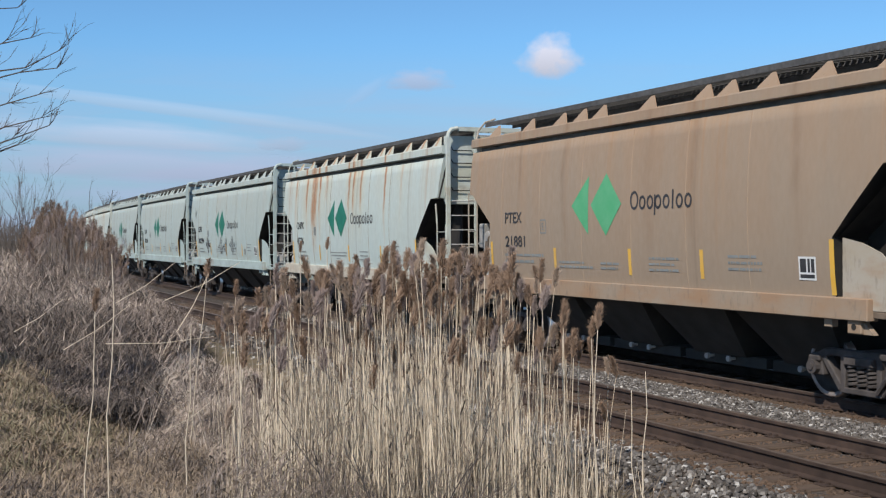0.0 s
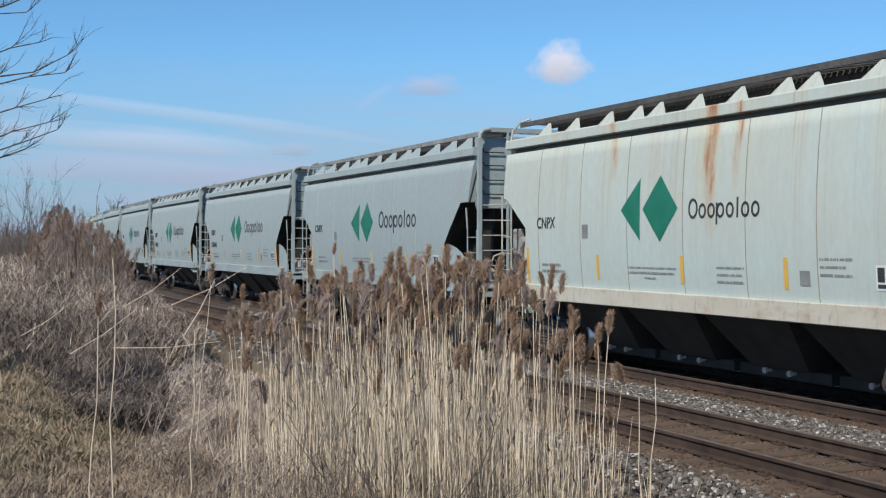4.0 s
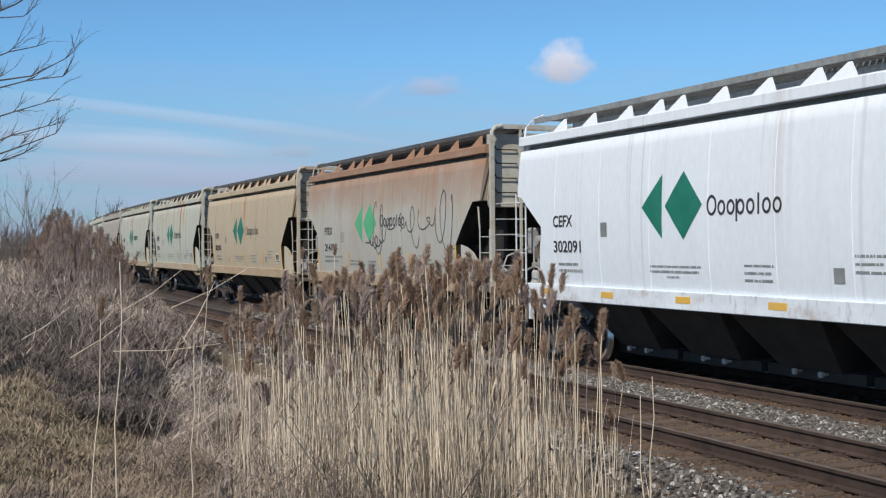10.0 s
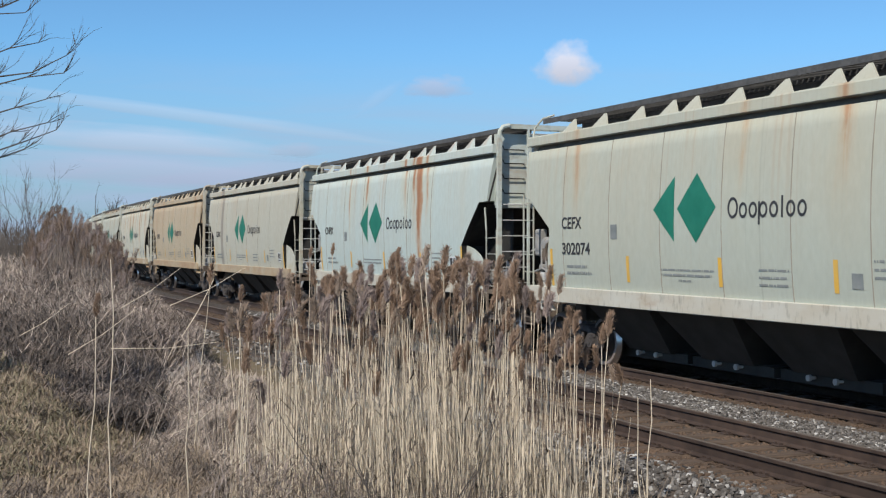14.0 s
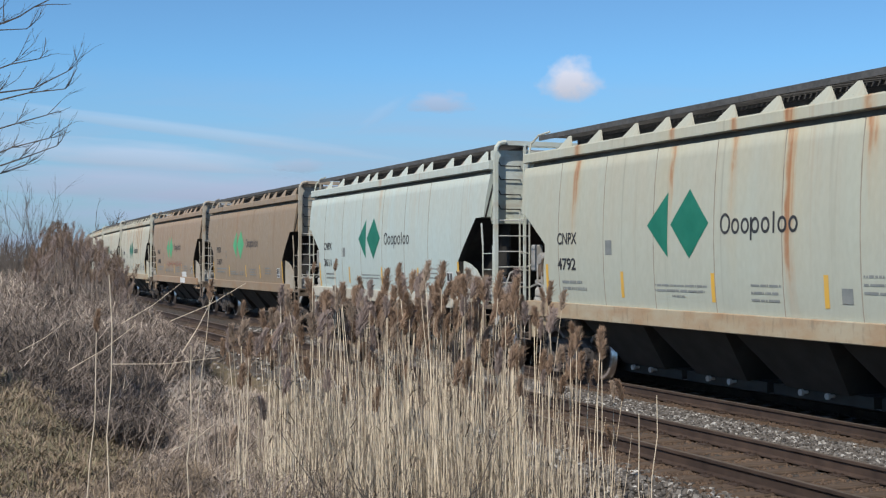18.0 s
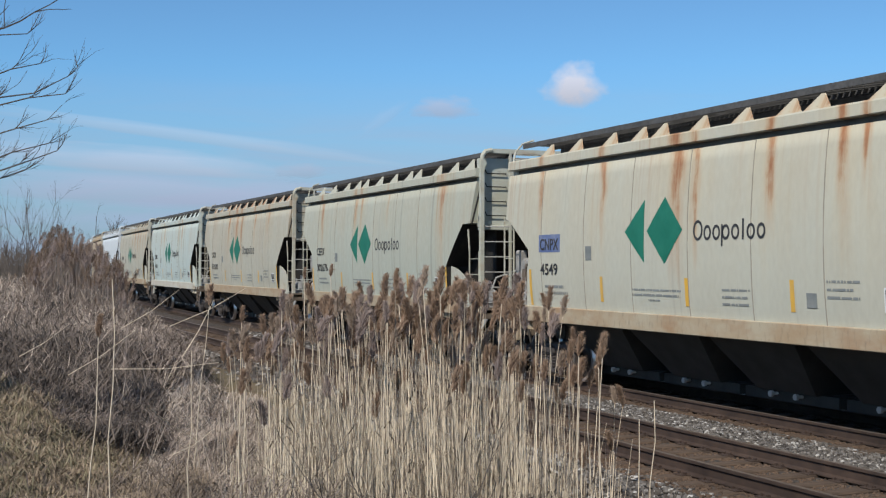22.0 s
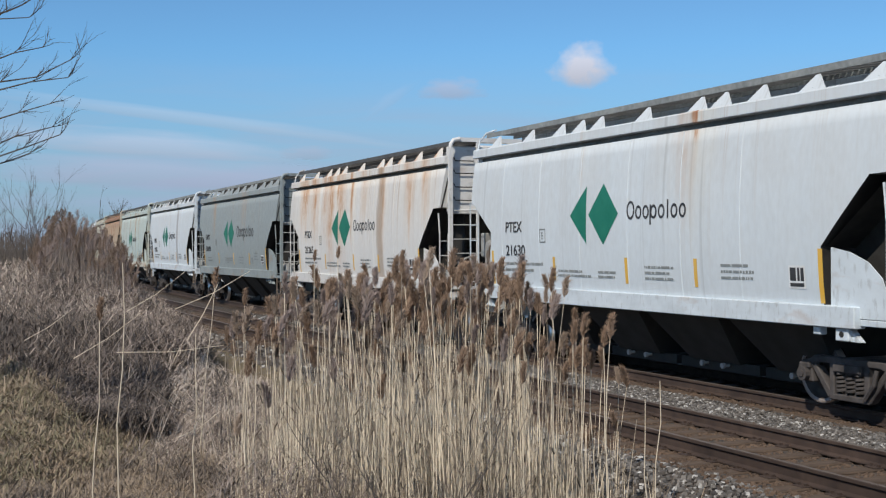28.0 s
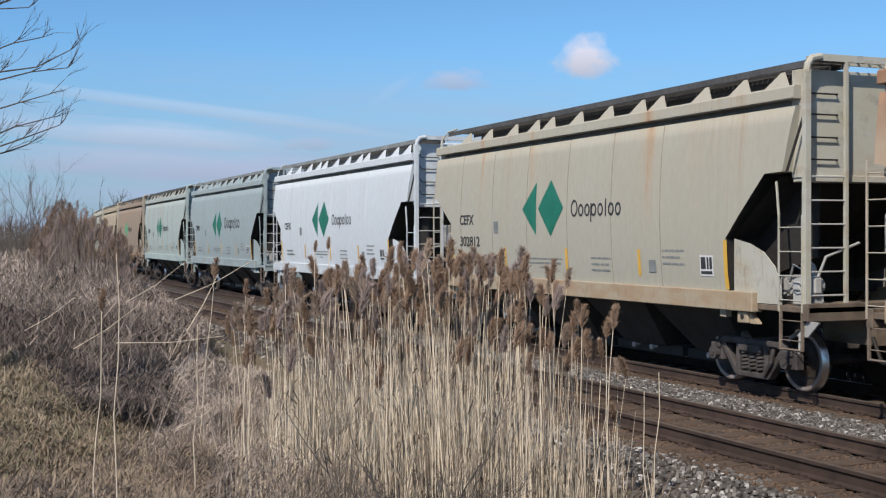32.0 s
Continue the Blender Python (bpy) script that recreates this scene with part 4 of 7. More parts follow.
runs(0, (4.2, 0.1, 2.6, 0.45), (7.1, 0.12, 2.6, 0.4), (8.4, 0.14, 2.8, 0.45), (2.3, 0.08, 1.6, 0.4), (10.9, 0.1, 2.2, 0.4))
runs(1, (1.3, 0.12, 1.6, 0.7), (2.4, 0.13, 1.4, 1.0), (3.2, 0.28, 2.2, 1.3), (3.75, 0.1, 1.9, 1.0), (4.4, 0.12, 1.1, 1.0), (6.5, 0.08, 1.2, 0.9), (6.93, 0.1, 1.3, 1.0), (7.55, 0.12, 0.8, 1.0), (9.44, 0.08, 1.9, 0.8), (10.6, 0.1, 1.2, 0.5))
runs(5, (4.1, 0.1, 1.6, 1.0), (6.0, 0.12, 0.8, 0.5), (8.1, 0.13, 1.9, 1.0), (9.05, 0.15, 1.6, 0.9), (7.4, 0.08, 0.7, 0.7))
runs(6, (4.3, 0.12, 1.2, 0.8), (7.3, 0.16, 1.6, 1.0), (8.0, 0.1, 1.2, 0.8), (12.3, 0.12, 1.6, 0.9))
runs(13, (4.9, 0.1, 1.4, 0.5), (5.95, 0.14, 1.0, 0.6), (11.5, 0.16, 2.8, 0.9), (10.1, 0.1, 1.0, 0.4))
runs(14, (4.15, 0.1, 1.0, 0.6), (4.73, 0.13, 2.0, 1.0), (5.55, 0.14, 1.5, 0.9), (6.42, 0.12, 1.2, 0.8), (8.95, 0.11, 2.2, 1.0), (9.8, 0.1, 1.0, 0.9))
runs(17, (4.2, 0.1, 1.0, 0.6), (6.4, 0.14, 1.7, 0.9), (9.1, 0.1, 1.3, 0.4))
runs(18, (1.6, 0.07, 1.3, 0.5), (2.25, 0.08, 1.5, 0.8), (2.9, 0.07, 1.2, 0.6), (3.4, 0.06, 1.6, 0.5), (4.3, 0.1, 1.5, 1.1), (4.75, 0.06, 0.9, 0.5), (6.4, 0.14, 1.0, 0.5), (7.6, 0.14, 0.5, 0.8), (8.33, 0.17, 2.3, 1.5), (9.15, 0.16, 1.1, 0.9))
runs(19, (5.2, 0.1, 0.9, 0.7), (5.8, 0.22, 1.4, 1.0), (9.3, 0.1, 0.7, 0.4), (10.9, 0.1, 1.7, 0.7), (11.5, 0.1, 0.8, 0.6))
runs(21, (1.95, 0.14, 1.3, 0.45), (7.1, 0.12, 1.0, 0.4), (9.3, 0.16, 1.2, 0.5))
runs(22, (3.65, 0.08, 1.6, 0.7), (5.1, 0.1, 1.4, 0.9), (8.05, 0.1, 0.9, 0.8), (8.65, 0.1, 1.6, 0.9), (9.0, 0.2, 2.7, 1.4), (9.5, 0.1, 1.4, 0.7))
runs(25, (2.25, 0.09, 1.7, 0.8), (3.65, 0.1, 1.6, 0.9), (4.6, 0.1, 1.6, 1.0), (4.95, 0.1, 1.2, 1.0), (6.15, 0.22, 1.7, 1.2), (7.5, 0.1, 1.5, 0.9), (9.3, 0.16, 2.0, 1.2), (10.0, 0.1, 1.2, 0.9), (11.65, 0.14, 1.6, 1.1))
runs(26, (3.8, 0.14, 0.9, 0.5), (6.5, 0.14, 1.4, 0.7), (7.1, 0.12, 1.2, 0.7), (9.4, 0.12, 1.2, 0.5), (10.1, 0.12, 1.7, 0.6))
runs(27, (2.1, 0.12, 1.5, 0.8), (5.3, 0.1, 0.9, 0.7), (7.0, 0.1, 1.0, 0.6), (8.35, 0.1, 2.8, 1.3), (9.95, 0.12, 1.0, 0.7))
runs(28, (6.3, 0.14, 0.9, 0.45))
runs(29, (2.4, 0.08, 2.0, 0.5), (5.0, 0.1, 2.2, 0.4), (7.6, 0.14, 2.0, 0.4), (10.5, 0.1, 2.2, 0.5))
runs(30, (2.3, 0.06, 2.8, 0.6), (3.0, 0.08, 1.4, 0.5), (4.4, 0.1, 2.0, 0.4), (5.9, 0.07, 2.8, 0.75), (9.4, 0.12, 2.4, 0.4))
runs(31, (2.95, 0.12, 0.9, 0.8), (3.73, 0.12, 1.2, 0.9), (6.2, 0.1, 1.5, 0.9), (7.6, 0.12, 1.4, 0.9), (8.28, 0.14, 1.8, 1.1), (9.0, 0.14, 1.8, 1.1), (9.93, 0.13, 1.6, 1.1), (4.9, 0.1, 0.8, 0.6))
runs(32, (6.4, 0.12, 0.8, 0.7), (7.45, 0.15, 1.8, 1.1), (9.5, 0.1, 0.8, 0.4))
runs(33, (1.4, 0.14, 1.2, 0.7), (3.8, 0.14, 1.4, 0.7), (6.2, 0.24, 2.0, 0.8), (6.75, 0.12, 1.5, 0.8), (8.65, 0.12, 1.3, 0.8), (10.2, 0.12, 1.6, 0.8), (10.65, 0.1, 1.0, 0.7))
runs(34, (1.9, 0.16, 1.6, 0.7), (5.0, 0.14, 1.6, 0.8), (5.5, 0.1, 1.2, 0.7), (7.65, 0.1, 1.0, 0.4), (11.3, 0.25, 1.8, 0.6))
runs(35, (4.4, 0.14, 1.4, 0.7), (5.7, 0.24, 1.9, 0.8), (6.45, 0.14, 1.6, 0.7), (8.5, 0.14, 1.5, 0.5), (10.4, 0.16, 1.2, 0.6))
runs(36, (3.3, 0.12, 1.3, 0.5), (4.25, 0.13, 1.7, 0.9), (8.4, 0.11, 1.3, 1.1), (9.25, 0.13, 1.4, 0.9))
runs(37, (6.4, 0.1, 1.0, 0.6), (7.7, 0.2, 1.5, 0.9), (9.0, 0.2, 1.6, 1.0), (10.2, 0.14, 1.2, 0.9), (11.4, 0.14, 1.4, 0.8), (12.4, 0.12, 1.6, 0.8))
runs(39, (3.0, 0.14, 1.3, 0.7), (5.2, 0.16, 1.2, 0.7), (8.6, 0.14, 1.4, 0.8), (10.8, 0.12, 1.2, 0.7))
runs(41, (7.4, 0.5, 2.6, 0.3))
runs(42, (8.65, 0.16, 0.35, 0.8), (8.35, 0.35, 1.5, 0.28), (4.9, 0.06, 1.6, 0.2))
runs(43, (1.5, 0.55, 1.6, 0.7), (2.6, 0.5, 1.7, 0.7), (4.3, 0.35, 2.5, 1.0), (3.7, 0.3, 1.8, 0.6), (5.0, 0.14, 0.9, 1.2), (6.3, 0.12, 1.8, 1.2), (7.4, 0.3, 1.2, 0.5), (8.9, 0.2, 2.0, 0.8), (10.9, 0.3, 1.6, 0.6), (5.3, 0.5, 2.8, 0.55), (12.0, 0.3, 1.4, 0.5))
runs(44, (2.85, 0.3, 1.3, 0.45), (8.1, 0.4, 1.4, 0.25))
runs(46, (5.05, 0.09, 1.3, 0.9), (7.9, 0.2, 1.4, 1.1), (9.4, 0.1, 1.0, 0.7))
runs(47, (1.6, 0.16, 1.5, 0.8), (3.0, 0.14, 1.6, 0.9), (4.2, 0.16, 1.7, 0.9), (5.2, 0.22, 1.9, 1.1), (6.0, 0.14, 1.3, 0.9), (6.9, 0.3, 2.4, 1.3), (8.45, 0.26, 2.2, 1.3), (9.4, 0.12, 1.4, 0.9), (10.0, 0.2, 2.0, 0.9), (11.6, 0.2, 1.8, 0.8))
runs(48, (5.0, 0.1, 1.2, 0.4), (9.4, 0.14, 1.9, 0.55), (2.6, 0.1, 1.0, 0.4))

GUSSETS_A = (1.6, 2.75, 4.0, 5.0, 5.65, 6.8, 7.9, 9.0, 9.6, 10.9, 11.9, 12.8)
GUSSETS_P = (1.0, 2.6, 3.9, 4.7, 5.4, 7.0, 8.6, 9.25, 10.2, 11.4, 12.7)


def wagon_type(wide, gussets, new_style):
    """One wagon with all its parts, the paint to be set on each copy."""
    c = thing("hopper_car", "covered hopper car", "freight car", "cars of the passing freight train")
    P = M_WHITE
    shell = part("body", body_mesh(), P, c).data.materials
    shell.append(M_STEEL_DARK), shell.append(M_EAVE_SHADE)
    seam = None
    for off in (1.52, 3.22, 4.88, 6.6, 8.25, 9.85):
        seam = place("panel_seam", seam.data, None, c) if seam else part("panel_seam", seam_mesh(), M_SEAM, c)
        seam.location.x = off - HALF
    for s in (-1, 1):
        part("eave_beam", chord_mesh(s), P, c)
        part("side_sill", sill_mesh(s), P, c)
        part("roof_walkway", board_mesh(s), M_ROOF_DARK, c, "dark grating roof walkway").data.materials.append(M_HATCH)
    part("roof", roof_mesh(), M_HATCH, c)
    part("roof_hatch", hatch_mesh(), M_HATCH, c)
    g = None
    for off in gussets:
        if g is None:
            g = part("walkway_bracket", gusset_mesh(wide), P, c)
            me = g.data
        else:
            g = place("walkway_bracket", me, None, c)
        g.location.x, g.location.y = off - HALF, -0.005 * (gussets.index(off) % 2)
    for e in (-1, 1):
        part("end_platform", platform_mesh(e), P, c)
        part("shear_plate", shear_mesh(e, -1), P, c)
        part("shear_plate", shear_mesh(e, 1), P, c)
        part("end_wall", end_wall_mesh(e), P, c)
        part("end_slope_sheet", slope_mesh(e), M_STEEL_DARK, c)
        # added plates, not seen as such, that darken and close the recess
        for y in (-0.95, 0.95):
            part("web_plate", recess_screen_mesh(e, y), M_STEEL_DARK, c)
        part("side_ladder", side_ladder_mesh(e, -1), P, c)
        part("stirrup_step", step_mesh(e, -1), M_GEAR, c)
        grab = None
        for z in (3.3, 3.62, 3.95, 4.25):
            grab = place("grab_iron", grab.data, None, c) if grab else part("grab_iron", rung_mesh(e), M_STEEL_DARK, c)
            grab.location.z = z
        lug = part("jacking_lug", lift_mesh(e), P, c)
        part("lug_hole", hole_mesh(e), M_STEEL_DARK, lug)
        part("sill_bracket", bracket_mesh(e), P, c)
        part("coupler", coupler_mesh(e), M_STEEL_DARK, c).location.z = -0.12
    post_parts(part("corner_post", tall_ladder_mesh(-1), P, c), P)
    part("roof_crosswalk", crosswalk_mesh(), P, c)
    part("roof_hoop", hoop_mesh(-1), P, c)
    part("brake_gear", brake_mesh(), M_GEAR, c, "grimy air brake reservoir and pipes")
    part("valve_gear", valve_mesh(), M_KNOB, c, "dusty grey brake fittings")
    part("brake_cylinder", cylinder_mesh(), M_FITTING, c, "pale grey brake cylinder and lever")
    part("pipe_work", pipe_work_mesh(), M_FITTING, c, "pale grey brake pipes and cocks")
    part("control_valve", control_mesh(), M_KNOB, c, "dusty grey cast brake valve")
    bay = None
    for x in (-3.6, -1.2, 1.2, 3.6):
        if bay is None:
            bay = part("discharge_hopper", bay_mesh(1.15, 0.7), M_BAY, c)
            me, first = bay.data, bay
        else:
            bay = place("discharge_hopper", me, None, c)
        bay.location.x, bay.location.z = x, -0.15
        for k in (-0.3, 0.3):
            knob = part("gate_capstan", knob_mesh(), M_KNOB, bay)
            knob.location.x = k
    # trucks
    frame_bm, spring_bm = side_frame_mesh(), spring_mesh()
    fm, sm = bpy.data.meshes.new("side_frame"), bpy.data.meshes.new("spring_pack")
    frame_bm.to_mesh(fm), spring_bm.to_mesh(sm)
    frame_bm.free(), spring_bm.free()
    wm = bpy.data.meshes.new("wheelset")
    wb = wheelset_mesh()
    wb.to_mesh(wm)
    wb.free()
    wm.materials.append(M_WHEEL), wm.materials.append(M_TREAD), wm.materials.append(M_RIM)
    for e in (-1, 1):
        t = part("truck", bolster_mesh(), M_TRUCK, c, "dusty cast steel two-axle truck")
        t.location.x, t.location.z = HALF - 1.45 if e > 0 else -HALF + 0.88, RAIL_Z
        for s in (-1, 1):
            a = place("side_frame", fm, M_TRUCK, t)
            a.location.y, a.rotation_euler.z = s * 1.0, 0 if s < 0 else math.pi
            b = tagged(place("spring_pack", sm, M_TRUCK, t), kind="stuff")
            b.location.y, b.rotation_euler.z = s * 1.0, 0 if s < 0 else math.pi
        for x in (-0.89, 0.89):
            w = place("wheelset", wm, None, t)
            w.location = (x, 0, 0.457)
    # markings
    shift = -0.15 if gussets is GUSSETS_P else 0.0
    lift = 0.07 if gussets is GUSSETS_P else 0.0
    if new_style:
        spots = (4.86, 5.58, 5.68, 6.72)
    else:
        spots = (4.69 + shift, 5.31 + shift, 5.40 + shift, 6.46 + shift)
    part("half_diamond_logo", lozenge(spots[0] - HALF, spots[1] - HALF, spots[1] - HALF, 2.77, 1.08), M_GREEN, c)
    part("diamond_logo", lozenge(spots[2] - HALF, (spots[2] + spots[3]) / 2 - HALF, spots[3] - HALF, 2.77, 1.12), M_GREEN, c)
    if new_style:
        word = wordmark_mesh(7.17 - HALF, 2.75, 0.46, 2.60)
    else:
        word = wordmark_mesh(6.76 + shift * 1.1 - HALF, 1.86, 0.33, 2.58 + lift)
    tagged(part("wordmark", word, M_BLACK, c), kind="stuff")
    ptype = gussets is GUSSETS_P
    for off, z0, z1 in ((0.99, 1.38, 2.1), (3.8, 1.52, 1.98), (6.5, 1.52, 1.98), (8.62 if ptype else 9.12, 1.52, 1.98), (11.62, 1.38, 2.14)):
        bm = bmesh.new()
        patch(bm, off - HALF, off - HALF + 0.095, z0, z1, 3)
        part("reflector_strip", on_side(bm), M_YELLOW, c)
    # start, end, top line, lines, pitch, height of each block of stencilling
    if ptype:
        blocks = ((1.65, 3.45, 1.80, 2, 0.13, 0.06), (4.0, 5.35, 1.69, 2, 0.085, 0.045), (5.55, 6.25, 1.69, 2, 0.085, 0.045),
                  (7.15, 8.1, 1.80, 3, 0.095, 0.045), (9.35, 10.2, 1.86, 3, 0.095, 0.045))
    else:
        blocks = ((4.9, 6.45, 1.75, 2, 0.085, 0.036), (5.4, 5.9, 1.58, 1, 0.1, 0.03), (7.5, 8.25, 1.79, 3, 0.11, 0.036), (9.9, 10.6, 1.95, 3, 0.11, 0.036), (1.65, 2.6, 1.74, 2, 0.12, 0.055))
    for i, (x0, x1, z, rows, pitch, height) in enumerate(blocks):
        tagged(part("stencil_text", lines_mesh(x0 - HALF, x1 - HALF, z, rows, pitch, height, i + 1), M_STENCIL, c), kind="stuff")
    bm = bmesh.new()
    if ptype:
        for x0, x1, z0, z1 in ((3.27, 3.29, 2.26, 2.54), (3.5, 3.52, 2.26, 2.54), (3.29, 3.5, 2.26, 2.285), (3.29, 3.5, 2.515, 2.54),
                               (3.35, 3.37, 2.33, 2.47), (3.37, 3.42, 2.33, 2.35), (3.37, 3.42, 2.39, 2.41), (3.37, 3.42, 2.45, 2.47)):
            patch(bm, x0 - HALF, x1 - HALF, z0, z1, 1)
    else:
        patch(bm, 3.3 - HALF, 3.52 - HALF, 2.28, 2.54, 2)
    part("stencil_box", on_side(bm), M_STENCIL, c)
    if not ptype:
        bm = bmesh.new()
        patch(bm, 9.47 - HALF, 9.69 - HALF, 1.59, 1.80, 2)
        part("stencil_box", on_side(bm), M_STENCIL, c)
    pl = part("placard", placard_mesh(10.98 - HALF), M_WHITE, c)
    tagged(part("placard_print", placard_black_mesh(10.98 - HALF), M_BLACK, pl), kind="stuff")
    return c


PAINTED = ("body", "end_platform", "end_wall", "eave_beam", "side_sill", "walkway_bracket", "shear_plate", "side_ladder",
           "jacking_lug", "sill_bracket", "corner_post", "ladder_stile", "roof_crosswalk", "roof_hoop")

ENDS = ("end_wall", "corner_post", "ladder_stile", "roof_crosswalk", "roof_hoop", "side_ladder", "shear_plate")
# colour words, base paint, dust colour
MINT = ((0.395, 0.49, 0.485), (0.40, 0.41, 0.36))
MINT_PALE = ((0.47, 0.575, 0.57), (0.48, 0.475, 0.405))
MINT_TAN = ((0.43, 0.475, 0.42), (0.46, 0.42, 0.325))
CREAM = ((0.51, 0.525, 0.455), (0.51, 0.455, 0.345))
RUSTED = ((0.42, 0.435, 0.405), (0.42, 0.335, 0.24))
TAUPE = ((0.435, 0.43, 0.365), (0.42, 0.38, 0.30))
BEIGE = ((0.46, 0.47, 0.405), (0.42, 0.37, 0.28))
TAN = ((0.46, 0.395, 0.285), (0.41, 0.315, 0.205))
BROWN = ((0.31, 0.25, 0.19), (0.35, 0.235, 0.15))
DUN = ((0.285, 0.228, 0.168), (0.295, 0.215, 0.145))
GREY_BROWN = ((0.375, 0.36, 0.315), (0.345, 0.295, 0.24))
BLUE_GREY = ((0.315, 0.39, 0.41), (0.30, 0.335, 0.34))
GREY = ((0.268, 0.31, 0.32), (0.29, 0.285, 0.275))
WHITE = ((0.605, 0.67, 0.72), (0.54, 0.555, 0.56))
BRIGHT_WHITE = ((0.72, 0.785, 0.84), (0.64, 0.66, 0.67))
WHITE_STAINED = ((0.66, 0.66, 0.65), (0.62, 0.57, 0.49))
ORANGE = ((0.46, 0.385, 0.29), (0.44, 0.28, 0.165))
# order in the train: mark, number, type, colours, rust, extra
CARS = [
    (-1, "", "", "A", MINT, 0.3, {}),
    (0, "PTEX", "21881", "P", BROWN, 0.8, {"faded": 1, "smear": 0.45}),
    (1, "CNPX", "4376", "A", MINT_PALE, 0.95, {}),
    (2, "CEFX", "302299", "A", MINT, 0.1, {"graffiti": 1}),
    (3, "CEFX", "302278", "A", MINT, 0.15, {}),
    (4, "CEFX", "302511", "A", MINT, 0.1, {"graffiti": 2}),
    (5, "CNPX", "4810", "A", MINT_PALE, 0.6, {}),
    (6, "CNPX", "", "A", MINT_PALE, 0.8, {}),
    (7, "CNPX", "", "N", BLUE_GREY, 0.0, {}),
    (8, "CNPX", "150444", "N", BLUE_GREY, 0.0, {}),
    (9, "CNPX", "150436", "N", BLUE_GREY, 0.0, {}),
    (10, "CNPX", "150396", "N", BLUE_GREY, 0.0, {}),
    (11, "CNPX", "150390", "N", BLUE_GREY, 0.0, {}),
    (12, "CNPX", "150411", "N", BLUE_GREY, 0.0, {}),
    (13, "CEFX", "302397", "A", TAUPE, 0.35, {}),
    (14, "CNPX", "4910", "A", MINT_TAN, 0.75, {}),
    (15, "CEFX", "302091", "A", BRIGHT_WHITE, 0.0, {"clean": 1, "sill_tape": 1}),
    (16, "PTEX", "21410", "P", RUSTED, 0.6, {"faded": 1, "rust_top": 0.75, "smear": 0.5, "graffiti": 3}),
    (17, "CEFX", "302018", "A", TAN, 0.3, {}),
    (18, "CNPX", "3193", "A", MINT_TAN, 0.75, {"backing": M_PATCH, "run_paint": (0.42, 0.19, 0.09)}),
    (19, "CNPX", "3552", "A", MINT_TAN, 0.6, {"backing": M_PATCH}),
    (20, "CEFX", "302449", "A", GREY_BROWN, 0.2, {}),
    (21, "CEFX", "302074", "A", MINT_TAN, 0.45, {"cream_sill": 1}),
    (22, "CNPX", "", "A", MINT_PALE, 0.8, {}),
    (23, "CEFX", "", "A", BEIGE, 0.3, {"band": -3.9}),
    (24, "CEFX", "", "A", TAN, 0.85, {}),
    (25, "CNPX", "3119", "A", CREAM, 1.0, {}),
    (26, "CITX", "151479", "A", MINT_TAN, 0.5, {}),
    (27, "CNPX", "4792", "A", MINT_TAN, 0.75, {}),
    (28, "CNPX", "3611", "A", MINT_PALE, 0.4, {}),
    (29, "PTEX", "21871", "P", DUN, 0.2, {"faded": 1, "smear": 0.35}),
    (30, "PTEX", "21400", "P", BROWN, 0.2, {"faded": 1, "smear": 0.3, "patch": 1, "graffiti": 4}),
    (31, "CNPX", "3288", "A", CREAM, 1.0, {}),
    (32, "CITX", "151204", "A", CREAM, 0.5, {}),
    (33, "CNPX", "4549", "A", CREAM, 0.7, {"backing": M_BLUE_STENCIL}),
    (34, "CEFX", "302676", "A", MINT_TAN, 0.75, {}),
    (35, "CITX", "151542", "A", BEIGE, 0.7, {"smear": 0.35}),
    (36, "CNPX", "4631", "A", MINT_PALE, 0.6, {}),
    (37, "CNPX", "4322", "A", BEIGE, 0.35, {}),
    (38, "PTEX", "21229", "P", WHITE, 0.0, {"clean": 1, "bleached": 1}),
    (39, "CITX", "", "A", TAN, 0.5, {}),
    (40, "PTEX", "", "P", WHITE, 0.1, {"clean": 1, "bleached": 1}),
    (41, "CNPX", "150630", "N", GREY, 0.1, {}),
    (42, "PTEX", "21630", "P", WHITE, 0.2, {}),
    (43, "PTEX", "21265", "P", WHITE_STAINED, 0.65, {"smear": 0.15, "clean": 1, "run_paint": (0.56, 0.31, 0.14), "core": 0.5, "band": 2.4, "band_paint": (0.30, 0.20, 0.12)}),
    (44, "CNPX", "150694", "N", GREY, 0.25, {}),
    (45, "PTEX", "21721", "P", WHITE, 0.1, {"band": 2.55, "band_paint": (0.27, 0.245, 0.25)}),
    (46, "CNPX", "3894", "A", MINT_PALE, 0.6, {}),
    (47, "CNPX", "4401", "A", ORANGE, 1.0, {"rust_top": 0.2, "backing": M_WHITE}),
    (48, "CEFX", "302812", "A", TAUPE, 0.3, {}),
    (49, "CEFX", "", "A", WHITE, 0.0, {"clean": 1}),
    (50, "CNPX", "", "N", BLUE_GREY, 0.0, {}),
    (51, "CNPX", "", "A", MINT, 0.2, {}),
    (52, "PTEX", "", "P", BROWN, 0.3, {"faded": 1}),
    (53, "CNPX", "", "A", TAN, 0.4, {}),
    (54, "CNPX", "", "A", MINT_TAN, 0.4, {}),
    (55, "CNPX", "", "A", BEIGE, 0.4, {}),
]


PACE = ((0, 0.6), (1, 0.49), (2, 0.42), (3, 0.46), (6, 0.53), (7, -0.08), (8, -0.06), (9, -0.1), (10, -0.1), (11, 0.0), (12, -0.1), (13, 0.0), (14, 0.05), (17, 0.1), (18, 0.13),
        (19, 0.08), (20, 0.1), (21, 0.18), (22, 0.2), (23, 0.24), (24, 0.28), (25, 0.27), (28, 0.35), (29, 0.32), (30, 0.38), (31, 0.22), (32, 0.22))


